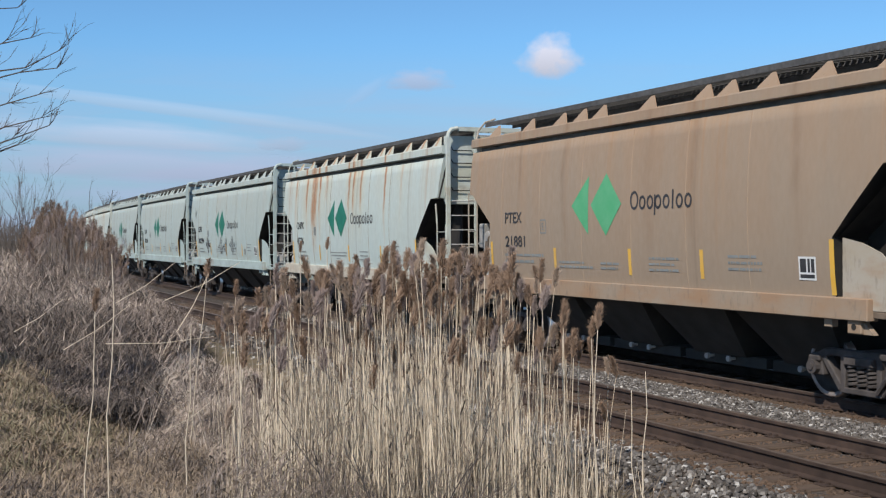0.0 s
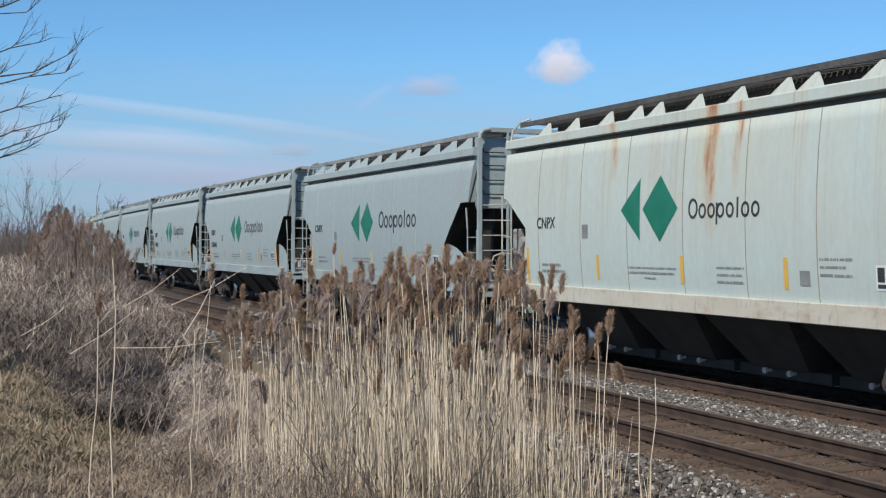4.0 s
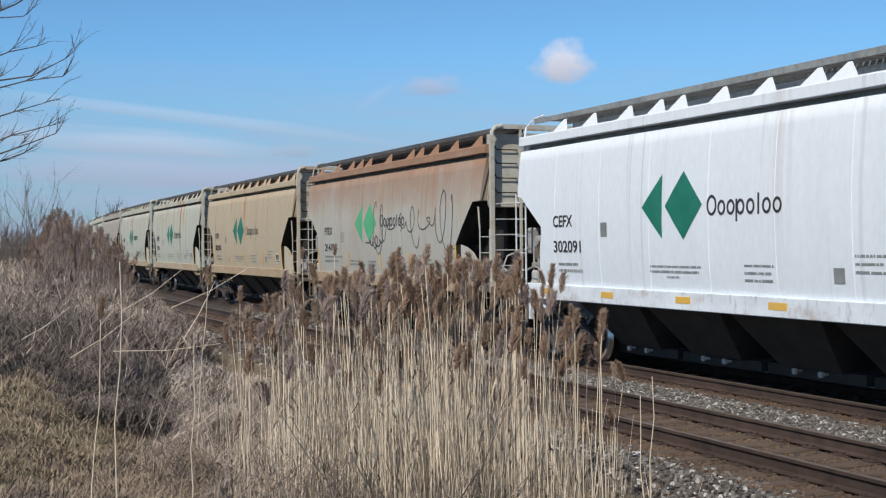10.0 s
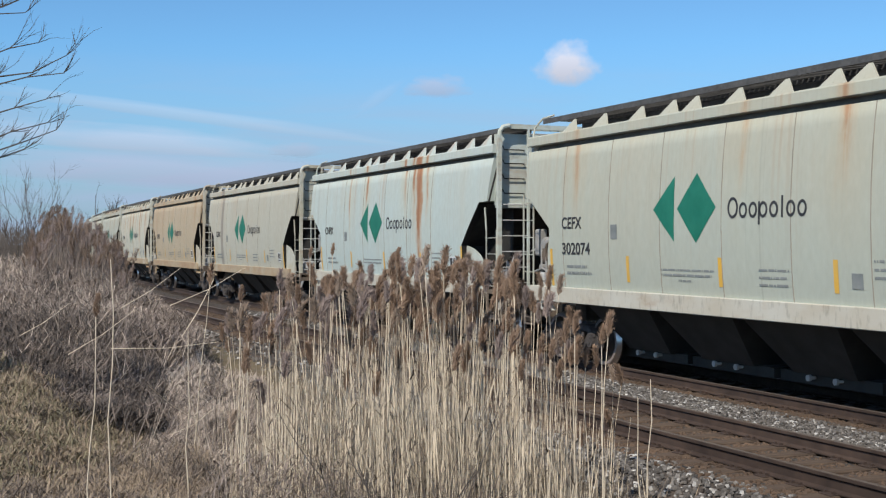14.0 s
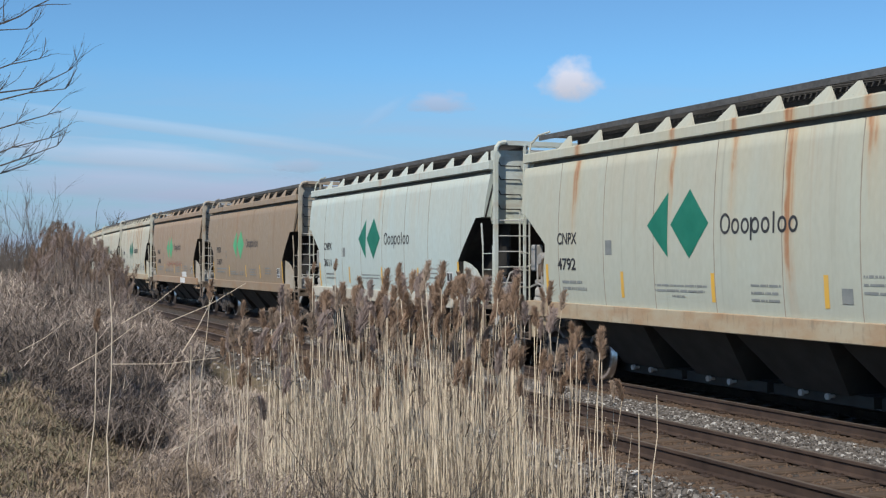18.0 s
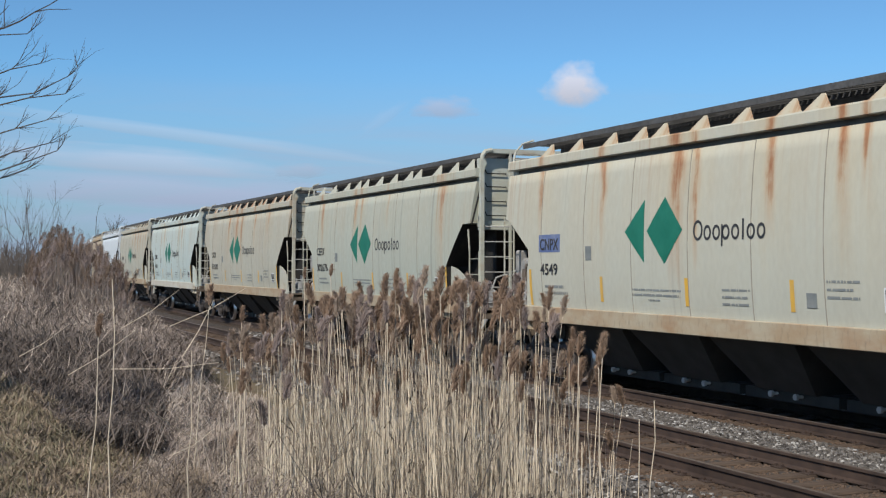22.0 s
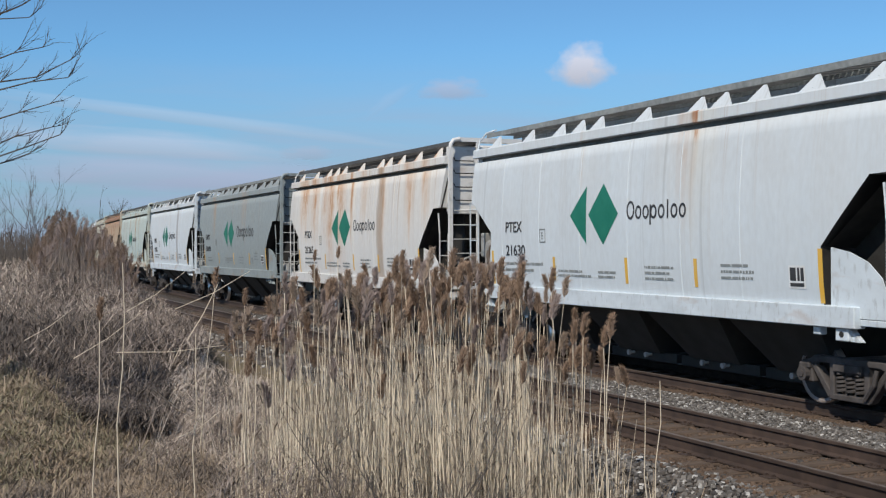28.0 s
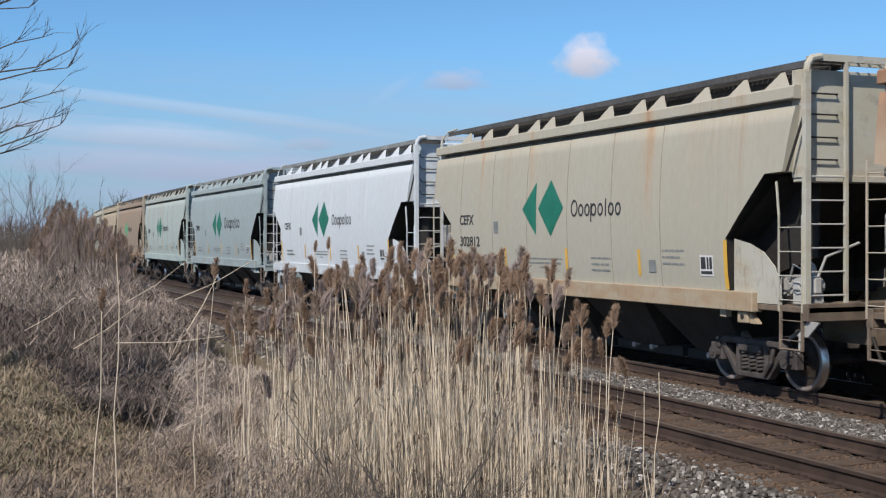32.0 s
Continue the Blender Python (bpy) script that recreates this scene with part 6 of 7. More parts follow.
for i, (a, b, n, p) in enumerate(((-0.205, -0.125, 110, 22), (-0.135, -0.08, 190, 44), (-0.085, -0.03, 310, 60), (-0.035, 0.02, 320, 66),
                                  (0.015, 0.07, 250, 54), (0.065, 0.11, 140, 20), (0.105, 0.15, 95, 8), (0.145, 0.18, 40, 0))):
    reed_clump(100 + i, a, b, n, p)


def single_reed(seed, depth, k, top, plume, lean, pale=False):
    """One tall reed that stands clear of the rest. k: sideways angle of its head, top: its height over the eye by angle."""
    r = random.Random(seed)
    x, y, z = spot(depth, k * depth)
    root = thing("reed", "tall dry reed with a feathery brown plume" if plume else "tall dry straw-coloured reed stem", "reed", "single reeds", m=pose(x, y, z))
    h = 2.19 + top * depth - z - plume
    S = Strands()
    bx = -lean * h
    pts = []
    for i in range(7):
        t = i / 6
        o = bx * (1 - t) + 0.03 * h * math.sin(t * 3.0) * r.uniform(-1, 1) * 0.5
        pts.append((RIGHT.x * o, RIGHT.y * o, h * t))
    root.matrix_basis = pose(x, y, z)
    S.stem(pts, 0.0065, 0.0032, 5)
    stem = S.ob("stem", M_REED, root)
    if plume:
        P = Strands()
        P.plume(pts[-1], r, plume, (RIGHT.x * 0.12, RIGHT.y * 0.12), 1.1, 320)
        P.ob("plume", M_PLUME_PALE if pale else M_PLUME, root)
    REEDS.append((root, 0.9, seed))


for row in ((201, 8.6, -0.280, -0.036, 0.2, 0.045), (202, 8.4, -0.267, -0.012, 0.0, 0.012), (203, 9.5, -0.205, -0.07, 0.0, 0.015), (204, 9.6, -0.160, -0.055, 0.24, 0.0),
            (205, 9.8, 0.043, -0.004, 0.27, 0.01), (206, 9.8, 0.061, -0.008, 0.27, 0.0), (207, 9.9, 0.088, -0.013, 0.24, -0.02), (208, 9.7, 0.002, 0.004, 0.28, 0.0),
            (209, 9.8, -0.045, -0.002, 0.26, 0.0), (210, 9.4, 0.132, -0.05, 0.24, 0.02), (211, 9.5, 0.106, -0.05, 0.23, 0.01), (212, 10.0, -0.008, -0.012, 0.25, 0.0),
            (213, 9.6, 0.035, -0.06, 0.26, -0.01), (214, 9.9, -0.09, -0.022, 0.25, 0.01), (215, 9.2, -0.163, -0.08, 0.24, 0.01), (216, 12.5, -0.19, -0.012, 0.26, 0.10),
            (217, 12.6, -0.165, -0.03, 0.22, 0.0), (218, 9.3, 0.172, -0.11, 0.0, 0.03), (219, 9.3, 0.160, -0.125, 0.0, -0.02), (220, 9.1, 0.064, -0.09, 0.2, 0.0), (221, 9.4, -0.082, -0.022, 0.2, -0.02, True), (222, 10.4, -0.092, 0.003, 0.13, 0.0), (223, 10.4, -0.111, 0.0, 0.12, 0.01),
            (224, 9.6, 0.111, -0.078, 0.2, 0.01), (225, 9.7, 0.117, -0.081, 0.19, -0.01), (226, 9.7, 0.056, -0.046, 0.25, 0.0), (227, 9.5, 0.065, -0.066, 0.22, 0.01),
            (228, 9.6, 0.077, -0.069, 0.23, 0.0), (229, 9.4, 0.084, -0.073, 0.2, 0.01), (230, 9.6, 0.127, -0.061, 0.21, -0.01), (231, 9.8, 0.101, -0.056, 0.24, 0.02)):
    single_reed(*row)


def crest_of(*table):
    def f(k):
        for (a, za), (b, zb) in zip(table, table[1:]):
            if k <= b:
                return za + (zb - za) * max(0.0, (k - a) / (b - a))
        return table[-1][1]
    return f


def weed_clumps(label, seed, count, depth, k, crest, stalks, lean, width, mats, tall=(0.55, 1.1), fine=5, sink=0.0, spread=0.75):
    """Tufts of dead stalks: each fans out from one foot, with short side twigs towards the tips. lean: drift to the right."""
    r = random.Random(seed)
    sets = {id(m): (m, Strands()) for m, w in mats}
    pool = [m for m, w in mats for _ in range(w)]
    for i in range(count):
        d = depth[0] + (depth[1] - depth[0]) * (1 - i / count)
        kk = r.uniform(*k)
        x, y, z = spot(d, kk * d)
        room = max(0.12, 2.19 + crest(kk) * d + 0.32 * noise.noise((x * 0.55, y * 0.55, seed)) - z)
        S = sets[id(r.choice(pool))][1]
        drift = r.gauss(lean, 0.35)
        for j in range(r.randint(*stalks)):
            a = r.uniform(0, 6.2832)
            out = r.uniform(0.05, spread)
            e = Vector((math.cos(a) * out, math.sin(a) * out, 1.0)) + RIGHT * drift
            e.normalize()
            ln = room * r.uniform(*tall) * r.choice((1.0, 1.0, 0.6))
            q = Vector((x + r.gauss(0, 0.14), y + r.gauss(0, 0.14), z - sink))
            pts = [q]
            sag = abs(r.gauss(0, 0.35))
            for n in range(4):
                q = q + e * ln / 4
                pts.append(q)
                e = (e + Vector((e.x * 0.4, e.y * 0.4, -sag)) * 0.5 + Vector((r.gauss(0, 0.1), r.gauss(0, 0.1), r.gauss(0, 0.07)))).normalized()
            w = width * r.uniform(0.5, 1.5)
            S.blade(pts, w, (RIGHT.x, RIGHT.y) if j % 2 else (-math.sin(a), math.cos(a)))
            for n in range(r.randint(0, fine)):
                t = r.uniform(1.5, 4.0)
                c = pts[int(t)].lerp(pts[min(4, int(t) + 1)], t - int(t))
                b = r.uniform(0, 6.2832)
                m = ln * r.uniform(0.06, 0.2)
                g = c + Vector((math.cos(b) * 0.7, math.sin(b) * 0.7, r.uniform(-0.1, 1.0))) * m
                S.blade([c, c.lerp(g, 0.5) + Vector((0, 0, 0.05 * m)), g], w * 0.75, (RIGHT.x, RIGHT.y))
    for m, S in sets.values():
        if S.v:
            tagged(S.ob("dead_weeds", m), label, "weeds", kind="stuff")


def tangle(label, seed, count, depth, k, crest, size, width, mats, lean=0.3, flat=0.5, patch_size=0.6, top=0.75, foot=-0.2):
    """A thicket of short bent dead leaves and twigs. They lie every way, in patches of one colour, with hollows between.
    mats: materials from the dark hollows to the pale crowns; flat: how far they lie down; top: share of them near the surface; foot: how low the slope starts on the near side."""
    r = random.Random(seed)
    sets = [(m, Strands()) for m in mats]
    made = 0
    while made < count:
        d = depth[0] + (depth[1] - depth[0]) * r.random()
        kk = r.uniform(*k)
        x, y, z = spot(d, kk * d)
        f = ((d - depth[0]) / (depth[1] - depth[0])) ** 0.8
        room = 2.19 + (crest(kk) * f + min(foot, crest(kk)) * (1 - f)) * d + 0.24 * noise.noise((x * 0.6, y * 0.6, seed)) + 0.12 * noise.noise((x * 2.1, y * 2.1, seed + 7)) - z
        if room < 0.08:
            made += 1
            continue
        h = room * (1 - abs(r.gauss(0, 0.18)) if r.random() < top else r.random())
        c = Vector((x, y, z + max(0.02, h)))
        tone = noise.noise((c.x / patch_size, c.y / patch_size, c.z / patch_size + seed)) + 0.5 * noise.noise((c.x * 2.7 / patch_size, c.y * 2.7 / patch_size, c.z * 2.7 / patch_size))
        made += 1
        if tone < -0.42 and r.random() < 0.5:
            continue
        # low tone also thins the leaves, so hollows carry shade in their colour
        level = (tone + 0.72) / 1.25 * len(sets) + r.gauss(0, 0.9)
        S = sets[max(0, min(len(sets) - 1, int(level)))][1]
        swing = noise.noise((c.x * 0.8, c.y * 0.8, c.z + 30.0)) * 0.7
        e = RIGHT * r.gauss(lean + swing, 0.8) + AHEAD * r.gauss(0, 0.7) + Vector((0, 0, r.gauss(0.75 - flat, 0.7)))
        e.normalize()
        ln = size * r.uniform(0.35, 1.0) * r.choice((1, 1, 1.7))
        sag = Vector((r.gauss(0, 0.15), r.gauss(0, 0.15), -abs(r.gauss(0, 0.45)))) * ln
        pts = [c - e * ln * 0.5, c - sag * 0.25, c + e * ln * 0.3, c + e * ln * 0.5 + sag * 0.4]
        low = ground_z(c.x, c.y) + 0.01
        pts = [(q.x, q.y, max(q.z, low)) for q in pts]
        side = Vector((-e.y, e.x, 0)) if abs(e.z) > 0.9 else e.cross(Vector((0, 0, 1)))
        face = (side + RIGHT * 0.6).normalized()
        S.blade(pts, width * r.uniform(0.5, 1.5), (face.x, face.y))
    for m, S in sets:
        if S.v:
            tagged(S.ob("dead_weeds", m), label, "weeds", kind="stuff")


far_crest = crest_of((-0.38, -0.010), (-0.31, -0.012), (-0.27, -0.022), (-0.24, -0.037), (-0.20, -0.07), (-0.15, -0.10))
tangle("tangled grey dead weeds and stalks on the bank", 1, 34000, (21, 34), (-0.385, -0.2), far_crest, 0.42, 0.017,
       (M_WEED_DARK, M_WEED_DARK, M_WEED, M_WEED, M_WEED_PALE), 0.45, 0.35, 1.3, 0.75, -0.075)
# bark and dark twig colours put the shade of the bank's foot into the brush
tangle("tangled brush at the foot of the bank in shade-dark colours", 6, 26000, (14, 22), (-0.39, -0.225),
       crest_of((-0.39, -0.042), (-0.30, -0.048), (-0.26, -0.062), (-0.22, -0.095)), 0.3, 0.012,
       (M_BARK, M_WEED_DARK, M_BARK, M_WEED_DARK, M_WEED), 0.4, 0.3, 0.9, 0.7, -0.135)
weed_clumps("tangled grey dead weeds and stalks on the bank", 1, 150, (17, 34), (-0.385, -0.2), far_crest, (7, 14), 0.35, 0.011,
            ((M_WEED, 4), (M_WEED_PALE, 2), (M_WEED_DARK, 3)), (0.55, 1.1), 6)
tangle("pale straw and dead weeds beside the reeds", 2, 24000, (11.5, 18.5), (-0.275, -0.14),
       crest_of((-0.3, -0.20), (-0.265, -0.145), (-0.23, -0.105), (-0.20, -0.088), (-0.17, -0.10), (-0.1, -0.13)), 0.26, 0.010,
       (M_WEED_DARK, M_WEED, M_WEED_PALE, M_WEED_PALE), 0.55, 0.25, 0.8, 0.75, -0.20)
weed_clumps("pale straw and dead weeds beside the reeds", 2, 70, (11.5, 18.5), (-0.265, -0.14),
            crest_of((-0.3, -0.095), (-0.24, -0.08), (-0.20, -0.072), (-0.17, -0.085), (-0.1, -0.11)), (6, 12), 0.5, 0.007,
            ((M_WEED, 3), (M_WEED_PALE, 3), (M_WEED_DARK, 3)), (0.45, 1.1), 3)
# low mound of fine tan grass, thinning to bare thatch
mound = crest_of((-0.39, -0.080), (-0.34, -0.090), (-0.30, -0.118), (-0.27, -0.138), (-0.24, -0.158), (-0.21, -0.19))
tangle("soft mound of tan and dull green dead grass", 3, 56000, (9.2, 15.5), (-0.39, -0.215), mound, 0.22, 0.0085,
       (M_WEED_DARK, M_GRASS_GREEN, M_GRASS, M_GRASS_GREEN, M_GRASS), 0.2, 0.6, 0.55, 0.9, -0.23)
tangle("thin dead grass and litter in front of the reeds", 4, 22000, (7.6, 11.8), (-0.38, -0.19),
       crest_of((-0.4, -0.165), (-0.3, -0.17), (-0.2, -0.165), (-0.1, -0.18)), 0.18, 0.006,
       (M_WEED_DARK, M_THATCH, M_GRASS, M_WEED_DARK, M_GRASS), 0.25, 0.5, 0.5, 0.75, -0.25)
tangle("grey-brown twigs and dead weeds at the foot of the reeds", 7, 2600, (8.3, 9.3), (-0.20, -0.04),
       crest_of((-0.20, -0.19), (-0.16, -0.170), (-0.10, -0.165), (-0.06, -0.19), (-0.04, -0.21)), 0.2, 0.006,
       (M_WEED_DARK, M_WEED, M_THATCH, M_WEED), 0.55, 0.3, 0.4, 0.8, -0.27)
weed_clumps("low dead litter under the reeds", 5, 260, (8.8, 13.5), (-0.16, 0.17),
            crest_of((-0.2, -0.17), (0.2, -0.17)), (8, 14), 0.0, 0.006, ((M_THATCH, 4), (M_GRASS, 1), (M_WEED_DARK, 2)), (0.3, 0.9), 1)


def brush_screen():
    """Brush added on the far slope to close the bright view under the train, near-black to stand for its shade."""
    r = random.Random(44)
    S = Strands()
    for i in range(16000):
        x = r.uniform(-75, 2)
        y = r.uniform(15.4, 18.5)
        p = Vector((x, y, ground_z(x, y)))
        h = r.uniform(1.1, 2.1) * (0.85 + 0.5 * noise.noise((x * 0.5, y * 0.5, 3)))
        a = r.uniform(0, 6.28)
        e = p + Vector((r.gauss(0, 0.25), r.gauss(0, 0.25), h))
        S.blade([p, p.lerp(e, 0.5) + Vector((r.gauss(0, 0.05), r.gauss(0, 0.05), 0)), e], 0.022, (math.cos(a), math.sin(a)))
    tagged(S.ob("brush", M_BRUSH_SHADE), "dark brush added as a screen behind the train", "brush", kind="stuff")


brush_screen()


def fallen_stalk(seed, depth, k0, e0, k1, e1):
    """A pale broken reed lying across the weeds, from one sideways angle and height to another."""
    a = AHEAD * depth + RIGHT * (k0 * depth) + Vector((0, 0, 2.19 + e0 * depth))
    b = AHEAD * (depth + 0.5) + RIGHT * (k1 * depth) + Vector((0, 0, 2.19 + e1 * depth))
    a.z, b.z = max(a.z, ground_z(a.x, a.y) + 0.01), max(b.z, ground_z(b.x, b.y) + 0.01)
    S = Strands()
    S.tube([tuple(a), tuple(a.lerp(b, 0.5) + Vector((0, 0, -0.03))), tuple(b)], 0.0045, 0.0022, 5)
    tagged(S.ob("fallen_reed", M_REED), "pale broken reed stalk lying over the weeds", "reed", "fallen reeds", "stuff")


for row in ((1, 12.5, -0.262, -0.052, -0.222, -0.02), (2, 12.3, -0.305, -0.09, -0.26, -0.055), (3, 11.5, -0.27, -0.085, -0.19, -0.083), (4, 11.0, -0.222, -0.05, -0.168, -0.02),
            (5, 10.8, -0.212, -0.075, -0.195, -0.03), (6, 10.2, -0.24, -0.115, -0.21, -0.15), (7, 10.0, -0.22, -0.155, -0.195, -0.14), (8, 14.0, -0.345, -0.075, -0.315, -0.05)):
    fallen_stalk(*row)


def far_reeds():
    r = random.Random(77)
    root = thing("reed_stand", "far stand of tall brown reeds with dense plumes", "reeds", "", "stuff")
    S, P, B = Strands(), Strands(), Strands()
    crest = crest_of((-0.34, 0.004), (-0.322, 0.018), (-0.312, 0.034), (-0.30, 0.024), (-0.285, 0.018), (-0.265, 0.002), (-0.255, -0.015))
    for i in range(420):
        d = r.uniform(30, 38)
        k = r.uniform(-0.338, -0.256)
        x, y, z = spot(d, k * d)
        top = 2.19 + crest(k) * d - abs(r.gauss(0, 0.45))
        pts = grow(r, x, y, z, max(0.8, top - z - 0.35), 0.05, 0.05, 4)
        S.stem(pts, 0.008, 0.005)
        (P if r.random() < 0.6 else B).plume(pts[-1], r, r.uniform(0.3, 0.5), (RIGHT.x * r.gauss(0.1, 0.25), RIGHT.y * r.gauss(0.1, 0.25)), 1.25, 110)
    S.ob("stems", M_WEED, root)
    P.ob("brown_plumes", M_PLUME_FAR, root)
    B.ob("grey_plumes", M_PLUME_GREY, root)


far_reeds()


def branch(S, r, p, d, length, radius, depth, spread=0.6, rise=0.25):
    """A limb that forks into twigs."""
    pts = [Vector(p)]
    d = Vector(d).normalized()
    n = 5
    for i in range(n):
        d = (d + Vector((r.gauss(0, 0.12), r.gauss(0, 0.12), r.gauss(0.02, 0.12)))).normalized()
        pts.append(pts[-1] + d * length / n)
    S.tube([tuple(q) for q in pts], radius, radius * 0.45, 4 if depth > 1 else 3)
    if depth == 0:
        return
    for i in range(r.randint(3, 5)):
        q = pts[r.randint(1, n)]
        e = (d + Vector((r.gauss(0, spread), r.gauss(0, spread), r.gauss(rise, spread)))).normalized()
        branch(S, r, q, e, length * r.uniform(0.35, 0.62), radius * 0.5, depth - 1, spread, rise)


def bare_shrub(name, seed, depth, k, height, spread, radius, label, category, levels=3, material=None, count=7, lean=0.0):
    r = random.Random(seed)
    x, y, z = spot(depth, k * depth)
    root = thing(name, label, category, m=pose(x, y, z))
    for i in range(count):
        S = Strands()
        a = r.uniform(0, 6.28)
        e = Vector((math.cos(a) * spread, math.sin(a) * spread, 1)) + RIGHT * lean
        branch(S, r, (0.05 * math.cos(a), 0.05 * math.sin(a), -0.03), e, height * r.uniform(0.55, 0.8), radius, levels, 0.4, 0.35)
        S.ob("branch", material or M_BARK, root)
    return root


for row in (("bare_shrub", 301, 40, -0.352, 4.2, 0.3, 0.02), ("bare_shrub", 302, 38, -0.336, 3.6, 0.3, 0.018), ("bare_shrub", 303, 44, -0.365, 4.4, 0.3, 0.02),
            ("bare_shrub", 310, 42, -0.343, 3.6, 0.4, 0.02), ("bare_shrub", 311, 41, -0.359, 3.7, 0.4, 0.02), ("bare_shrub", 312, 46, -0.35, 4.2, 0.35, 0.022), ("bare_shrub", 313, 45, -0.333, 3.4, 0.35, 0.02),
            ("bare_shrub", 304, 24, -0.325, 1.7, 0.55, 0.014), ("bare_shrub", 305, 26, -0.30, 1.6, 0.55, 0.014), ("bare_shrub", 306, 21, -0.345, 1.5, 0.6, 0.012),
            ("bare_shrub", 307, 22, -0.29, 1.3, 0.6, 0.012), ("bare_shrub", 308, 28, -0.36, 2.1, 0.55, 0.014), ("bare_shrub", 309, 18, -0.25, 1.1, 0.6, 0.01)):
    bare_shrub(*row, "leafless grey shrub with fine tangled twigs", "shrub")
bare_shrub("bare_shrub", 320, 8.9, -0.03, 1.55, 0.5, 0.009, "small leafless shrub with dark twigs in the reeds", "shrub", 3, None, 5)
for row in ((322, 9.2, -0.085, 1.5, 0.5), (323, 9.1, 0.03, 1.25, 0.6), (324, 8.9, 0.065, 1.1, 0.7), (325, 9.0, -0.055, 1.2, 0.7), (326, 9.1, 0.0, 1.7, 0.35)):
    bare_shrub("bare_shrub", *row, 0.007, "small leafless shrub with dark twigs in the reeds", "shrub", 3, M_WEED_DARK, 3)
bare_shrub("bare_shrub", 321, 9.0, -0.005, 1.3, 0.7, 0.008, "small leafless shrub with dark twigs in the reeds", "shrub", 3, None, 4, 0.4)


def edge_tree():
    """The bare tree at the side of the view: its trunk stands out of sight, its limbs reach in."""
    r = random.Random(9)
    d0 = 13.0
    x, y, z = spot(d0, -0.52 * d0)
    root = thing("bare_tree", "leafless tree with thin drooping grey branches", "tree", m=pose(x, y, z))
    S = Strands()
    trunk = [(0, 0, -0.1), (0.05, 0, 1.5), (0.0, 0.06, 3.2), (0.08, 0.1, 5.0), (0.05, 0.2, 7.0)]
    S.tube(trunk, 0.17, 0.06, 10)
    S.ob("trunk", M_BARK, root)
    base = Vector((x, y, z))
    for (z0, k1, e1) in ((2.9, -0.303, 0.152), (3.0, -0.327, 0.168), (2.7, -0.310, 0.144), (2.35, -0.323, 0.121), (2.05, -0.321, 0.102), (1.85, -0.314, 0.090), (1.95, -0.338, 0.078), (3.5, -0.343, 0.191)):
        S = Strands()
        p0 = Vector((0.03, 0.05, z0 + 0.3))
        tip = AHEAD * d0 + RIGHT * (k1 * d0) + Vector((0, 0, 2.19 + e1 * d0)) - base
        pts = []
        for i in range(8):
            t = i / 7
            q = p0.lerp(tip, t) + Vector((r.gauss(0, 0.03), r.gauss(0, 0.03), -0.06 * math.sin(t * 3.1) + r.gauss(0, 0.025)))
            pts.append(q)
        S.tube([tuple(q) for q in pts], 0.022, 0.005, 5)
        for i in range(2, 8):
            for j in range(3):
                d = (pts[i] - pts[i - 1]).normalized()
                e = (d + RIGHT * r.gauss(0, 0.3) + Vector((0, 0, r.gauss(0.55, 0.45)))).normalized()
                branch(S, r, pts[i], e, r.uniform(0.12, 0.36), 0.0045, 1, 0.3, 0.25)
        S.ob("limb", M_BARK, root)
    S = Strands()
    for i in range(12):
        a = r.uniform(1.8, 5.2)
        branch(S, r, (0.05, 0.1, r.uniform(3, 6.8)), (math.cos(a), math.sin(a), 0.7), r.uniform(1.2, 2.2), 0.03, 2, 0.5, 0.3)
    S.ob("crown_twigs", M_BARK, root)


edge_tree()


def far_woods():
    """Bare woods along the horizon."""
    r = random.Random(12)
    S = Strands()
    for i in range(900):
        d = r.uniform(170, 330)
        k = r.choice((r.uniform(-0.5, -0.27), r.uniform(-0.5, 0.6)))
        p = AHEAD * d + RIGHT * (k * d)
        h = r.uniform(4, 8) * (0.75 if k > -0.27 else 1.0)
        p.z = -1.0
        w = r.uniform(0.8, 2.2)
        S.blade([p, p + Vector((r.gauss(0, 0.3), 0, h * 0.6)), p + Vector((r.gauss(0, 0.8), 0, h))], 0.18, (RIGHT.x, RIGHT.y))
        for j in range(9):
            q = p + Vector((0, 0, h * r.uniform(0.2, 0.8)))
            a = r.uniform(-1.2, 1.2)
            e = q + RIGHT * math.sin(a) * w + Vector((0, 0, abs(math.cos(a)) * w * 1.3))
            S.blade([q, (q + e) / 2, e], 0.10, (RIGHT.x, RIGHT.y))
    tagged(S.ob("far_woods", M_BARK), "distant leafless woods along the horizon", "woods", kind="stuff")


far_woods()
tree = bare_shrub("bare_tree", 330, 190, -0.274, 9.0, 0.35, 0.12, "distant leafless tree behind the train", "tree", 3, None, 8)


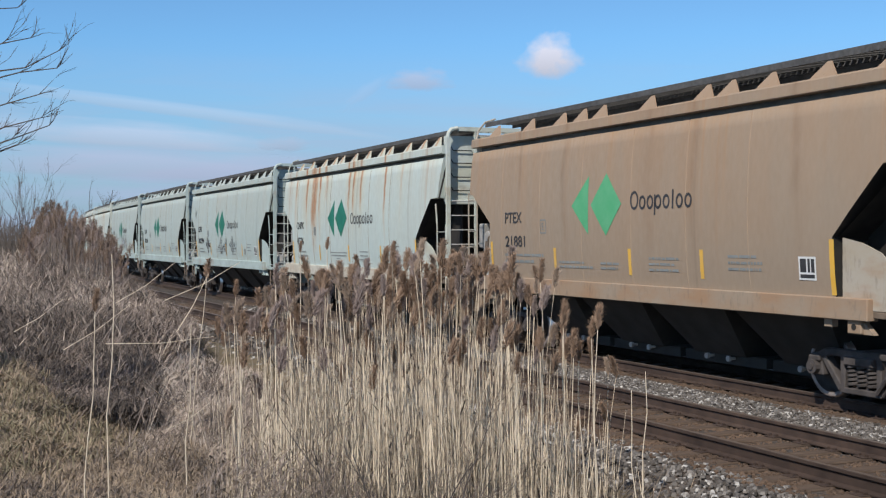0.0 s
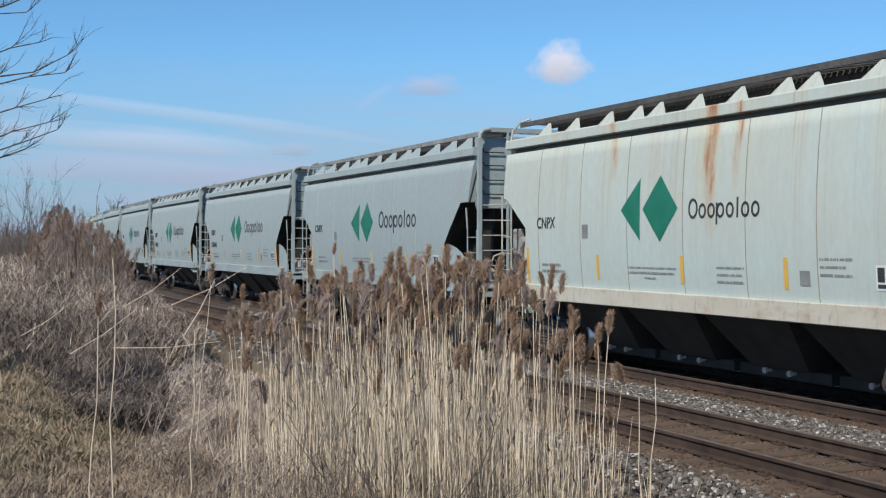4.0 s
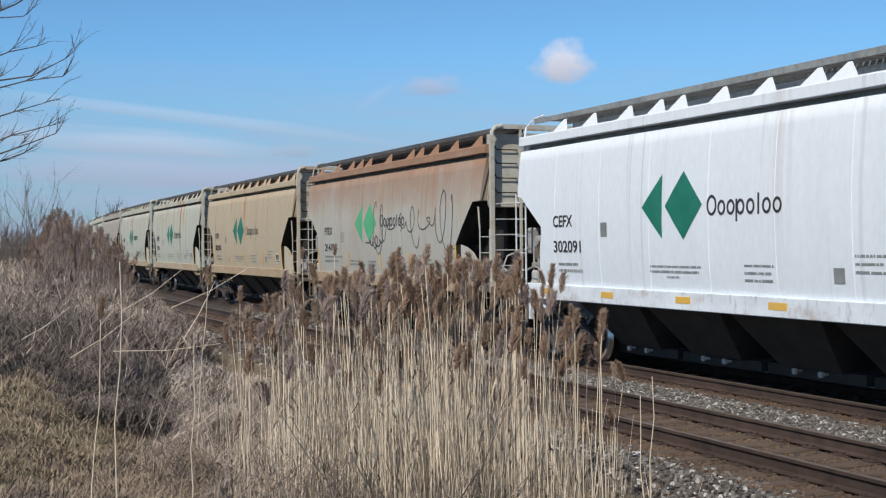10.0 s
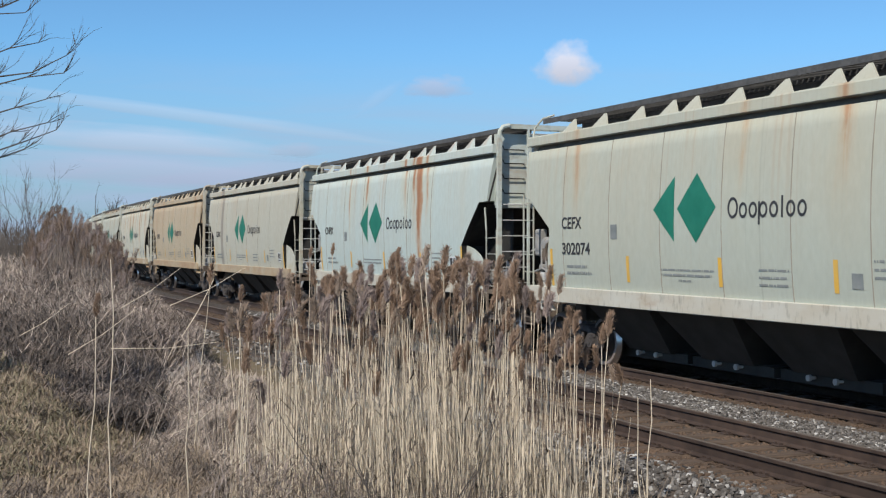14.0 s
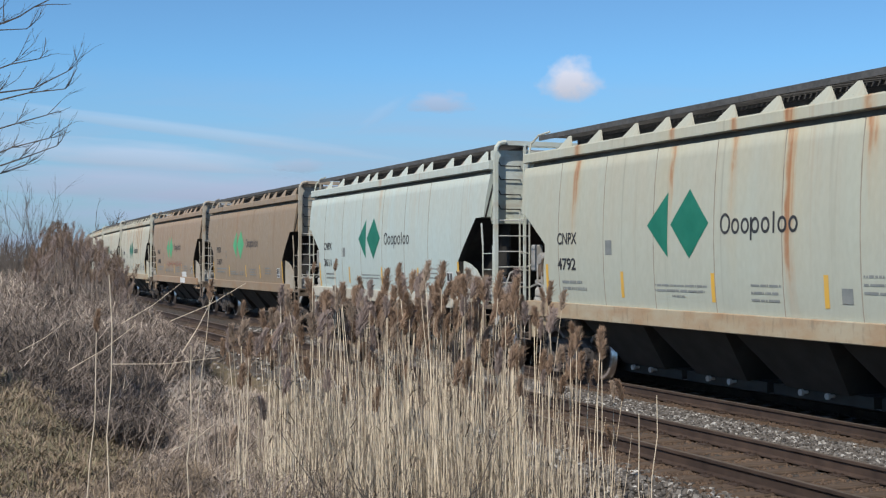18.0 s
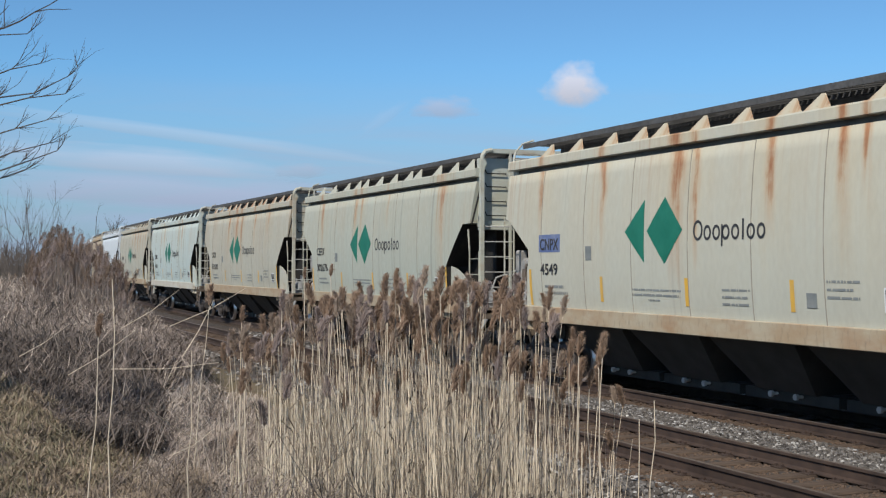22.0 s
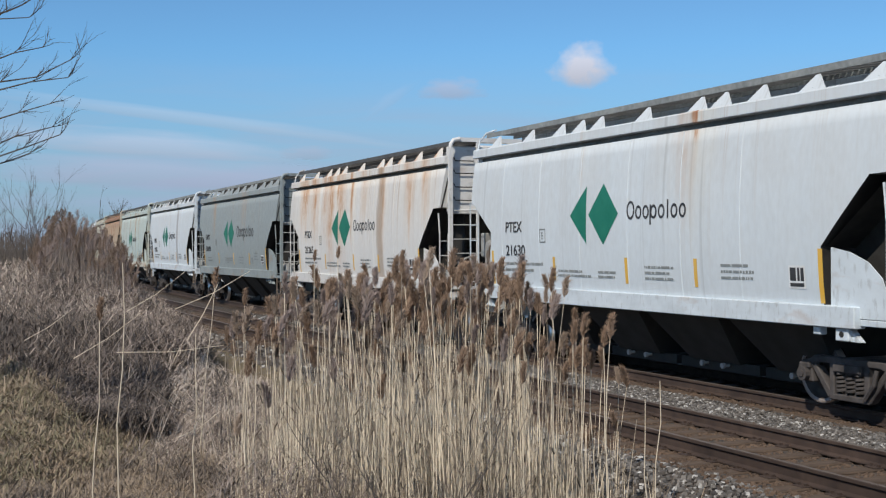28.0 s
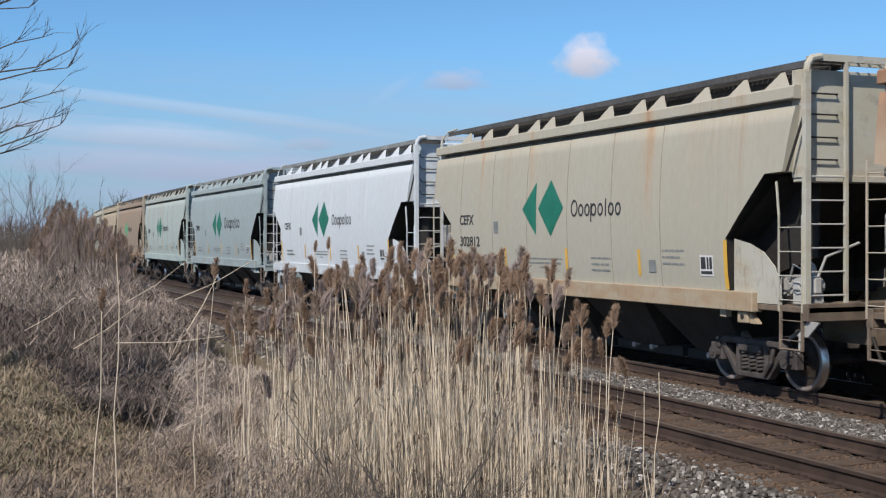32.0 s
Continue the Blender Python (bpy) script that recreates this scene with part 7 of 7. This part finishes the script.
# ---- clouds ----
def cloud_material(name, seed, colour, density):
    """A soft-edged sunlit cloud far away."""
    m = bpy.data.materials.new(name)
    m.use_nodes = True
    n, l = m.node_tree.nodes, m.node_tree.links
    n.clear()
    out, mix, tr, em = n.new("ShaderNodeOutputMaterial"), n.new("ShaderNodeMixShader"), n.new("ShaderNodeBsdfTransparent"), n.new("ShaderNodeEmission")
    tc, mp, nz, gr, ad, rp, bl = (n.new("ShaderNodeTexCoord"), n.new("ShaderNodeMapping"), n.new("ShaderNodeTexNoise"), n.new("ShaderNodeTexGradient"),
                              n.new("ShaderNodeMath"), n.new("ShaderNodeMapRange"), n.new("ShaderNodeMixRGB"))
    gr.gradient_type = "SPHERICAL"
    l.new(tc.outputs["Object"], gr.inputs["Vector"])
    mp.inputs["Location"].default_value = (seed, seed * 2.0, 0)
    l.new(tc.outputs["Object"], mp.inputs["Vector"])
    l.new(mp.outputs["Vector"], nz.inputs["Vector"])
    nz.inputs["Scale"].default_value, nz.inputs["Detail"].default_value = 2.2, 6
    ad.operation = "MULTIPLY_ADD"
    ad.inputs[1].default_value = 0.9
    l.new(nz.outputs["Fac"], ad.inputs[0])
    l.new(gr.outputs["Color"], ad.inputs[2])
    rp.inputs["From Min"].default_value, rp.inputs["From Max"].default_value, rp.inputs["To Max"].default_value = 0.58, 1.18, density
    sp = n.new("ShaderNodeSeparateXYZ")
    l.new(tc.outputs["Object"], sp.inputs["Vector"])
    mr = n.new("ShaderNodeMapRange")
    # flat base
    base = n.new("ShaderNodeMapRange")
    base.inputs["From Min"].default_value, base.inputs["From Max"].default_value = -0.8, -0.35
    base.inputs["To Min"].default_value, base.inputs["To Max"].default_value = -0.6, 0.0
    l.new(sp.outputs["Y"], base.inputs["Value"])
    cut = n.new("ShaderNodeMath")
    cut.operation = "ADD"
    l.new(ad.outputs["Value"], cut.inputs[0])
    l.new(base.outputs["Result"], cut.inputs[1])
    l.new(cut.outputs["Value"], rp.inputs["Value"])
    mr.inputs["From Min"].default_value, mr.inputs["From Max"].default_value = -0.45, 0.35
    l.new(sp.outputs["Y"], mr.inputs["Value"])
    bl.inputs["Color1"].default_value, bl.inputs["Color2"].default_value = (*[c * 0.72 for c in colour], 1), (*colour, 1)
    l.new(mr.outputs["Result"], bl.inputs["Fac"])
    l.new(bl.outputs["Color"], em.inputs["Color"])
    l.new(rp.outputs["Result"], mix.inputs["Fac"])
    l.new(tr.outputs["BSDF"], mix.inputs[1])
    l.new(em.outputs["Emission"], mix.inputs[2])
    l.new(mix.outputs["Shader"], out.inputs["Surface"])
    return m


def cloud_pose(k, e, tilt=0.0, dist=2400.0):
    p = AHEAD * dist + RIGHT * (k * dist) + Vector((0, 0, 2.19 + e * dist))
    return look(p, p + (p - Vector(EYE))) @ pose(0, 0, 0, 0, 0, tilt)


CLOUDS = []


def cloud(name, seed, k, e, w, h, colour, density, drift, label, tilt=0.0):
    me = bpy.data.meshes.new(name)
    n = 16
    ring = [(math.cos(6.2832 * i / n), math.sin(6.2832 * i / n), 0) for i in range(n)]
    me.from_pydata(ring, [], [tuple(range(n))])
    # the disc keeps unit size; its points carry the true width through the object's scale
    ob = place(name, me, cloud_material(name, seed, colour, density))
    ob.matrix_basis = cloud_pose(k, e, tilt)
    ob.scale = (w * 2400, h * 2400, 1)
    tagged(ob, label, "cloud", "clouds", "structure")
    CLOUDS.append((ob, k, e, drift, tilt))


cloud("cloud", 1.3, 0.101, 0.144, 0.031, 0.027, (0.77, 0.80, 0.93), 0.95, 0.021, "small white cumulus cloud drifting in the blue sky")
cloud("cloud", 4.1, -0.006, 0.127, 0.034, 0.014, (0.60, 0.60, 0.73), 0.5, 0.021, "faint pinkish wisp of cloud in the sky")
cloud("cloud", 7.7, -0.12, 0.076, 0.03, 0.010, (0.52, 0.56, 0.72), 0.4, 0.012, "faint grey wisp of cloud low in the sky")
cloud("high_cloud", 2.2, -0.215, 0.1055, 0.22, 0.0095, (0.64, 0.75, 0.92), 0.36, 0.006, "thin white streak of high cloud", -6.5)
cloud("high_cloud", 5.9, -0.25, 0.083, 0.16, 0.017, (0.68, 0.73, 0.91), 0.5, 0.006, "thin white streak of high cloud", -3.0)
cloud("high_cloud", 9.1, -0.22, 0.058, 0.22, 0.022, (0.57, 0.60, 0.80), 0.4, 0.004, "pale bank of high cloud low in the sky", -2.0)
cloud("high_cloud", 3.4, -0.05, 0.120, 0.03, 0.008, (0.60, 0.70, 0.90), 0.15, 0.012, "thin white wisp of high cloud", 35.0)


# ---- what moves ----
def spin_wheels():
    """The wheels roll while their wagon is near; far off their turning cannot be seen."""
    step = radians(88)
    for n, c in TRAIN:
        near = [i for i in range(32 * FPS + 1) if -44 < train_x(i / FPS) - PITCH * n + HALF < -4]
        if not near:
            continue
        first, last = near[0], near[-1]
        for truck in c.children:
            if not truck.name.startswith("truck"):
                continue
            for w in truck.children:
                if not w.name.startswith("wheelset"):
                    continue
                home = w.matrix_basis.copy()
                rows = [(0, home)] if first > 0 else []
                rows += [(i / FPS, home @ Matrix.Rotation(step * (i - first), 4, "Y")) for i in range(first, last + 1)]
                if last < 32 * FPS:
                    rows.append((32, rows[-1][1]))
                walk(w, rows)


def motions():
    for n, c in TRAIN:
        walk(c, [(t, wagon_pose(n, t)) for t in range(33)])
    spin_wheels()
    for ob, strength, seed in REEDS:
        r = random.Random(seed)
        home = ob.matrix_basis.copy()
        rows = []
        for i in range(33):
            a = strength * (math.sin(i * 1.3 + seed) * 0.6 + r.gauss(0, 0.5))
            rows.append((i, home @ Matrix.Rotation(radians(a), 4, AHEAD)))
        walk(ob, rows)
    for ob, k, e, drift, tilt in CLOUDS:
        walk(ob, [(0, cloud_pose(k - drift * 13 / 32, e, tilt)), (32, cloud_pose(k + drift * 19 / 32, e, tilt))])


motions()
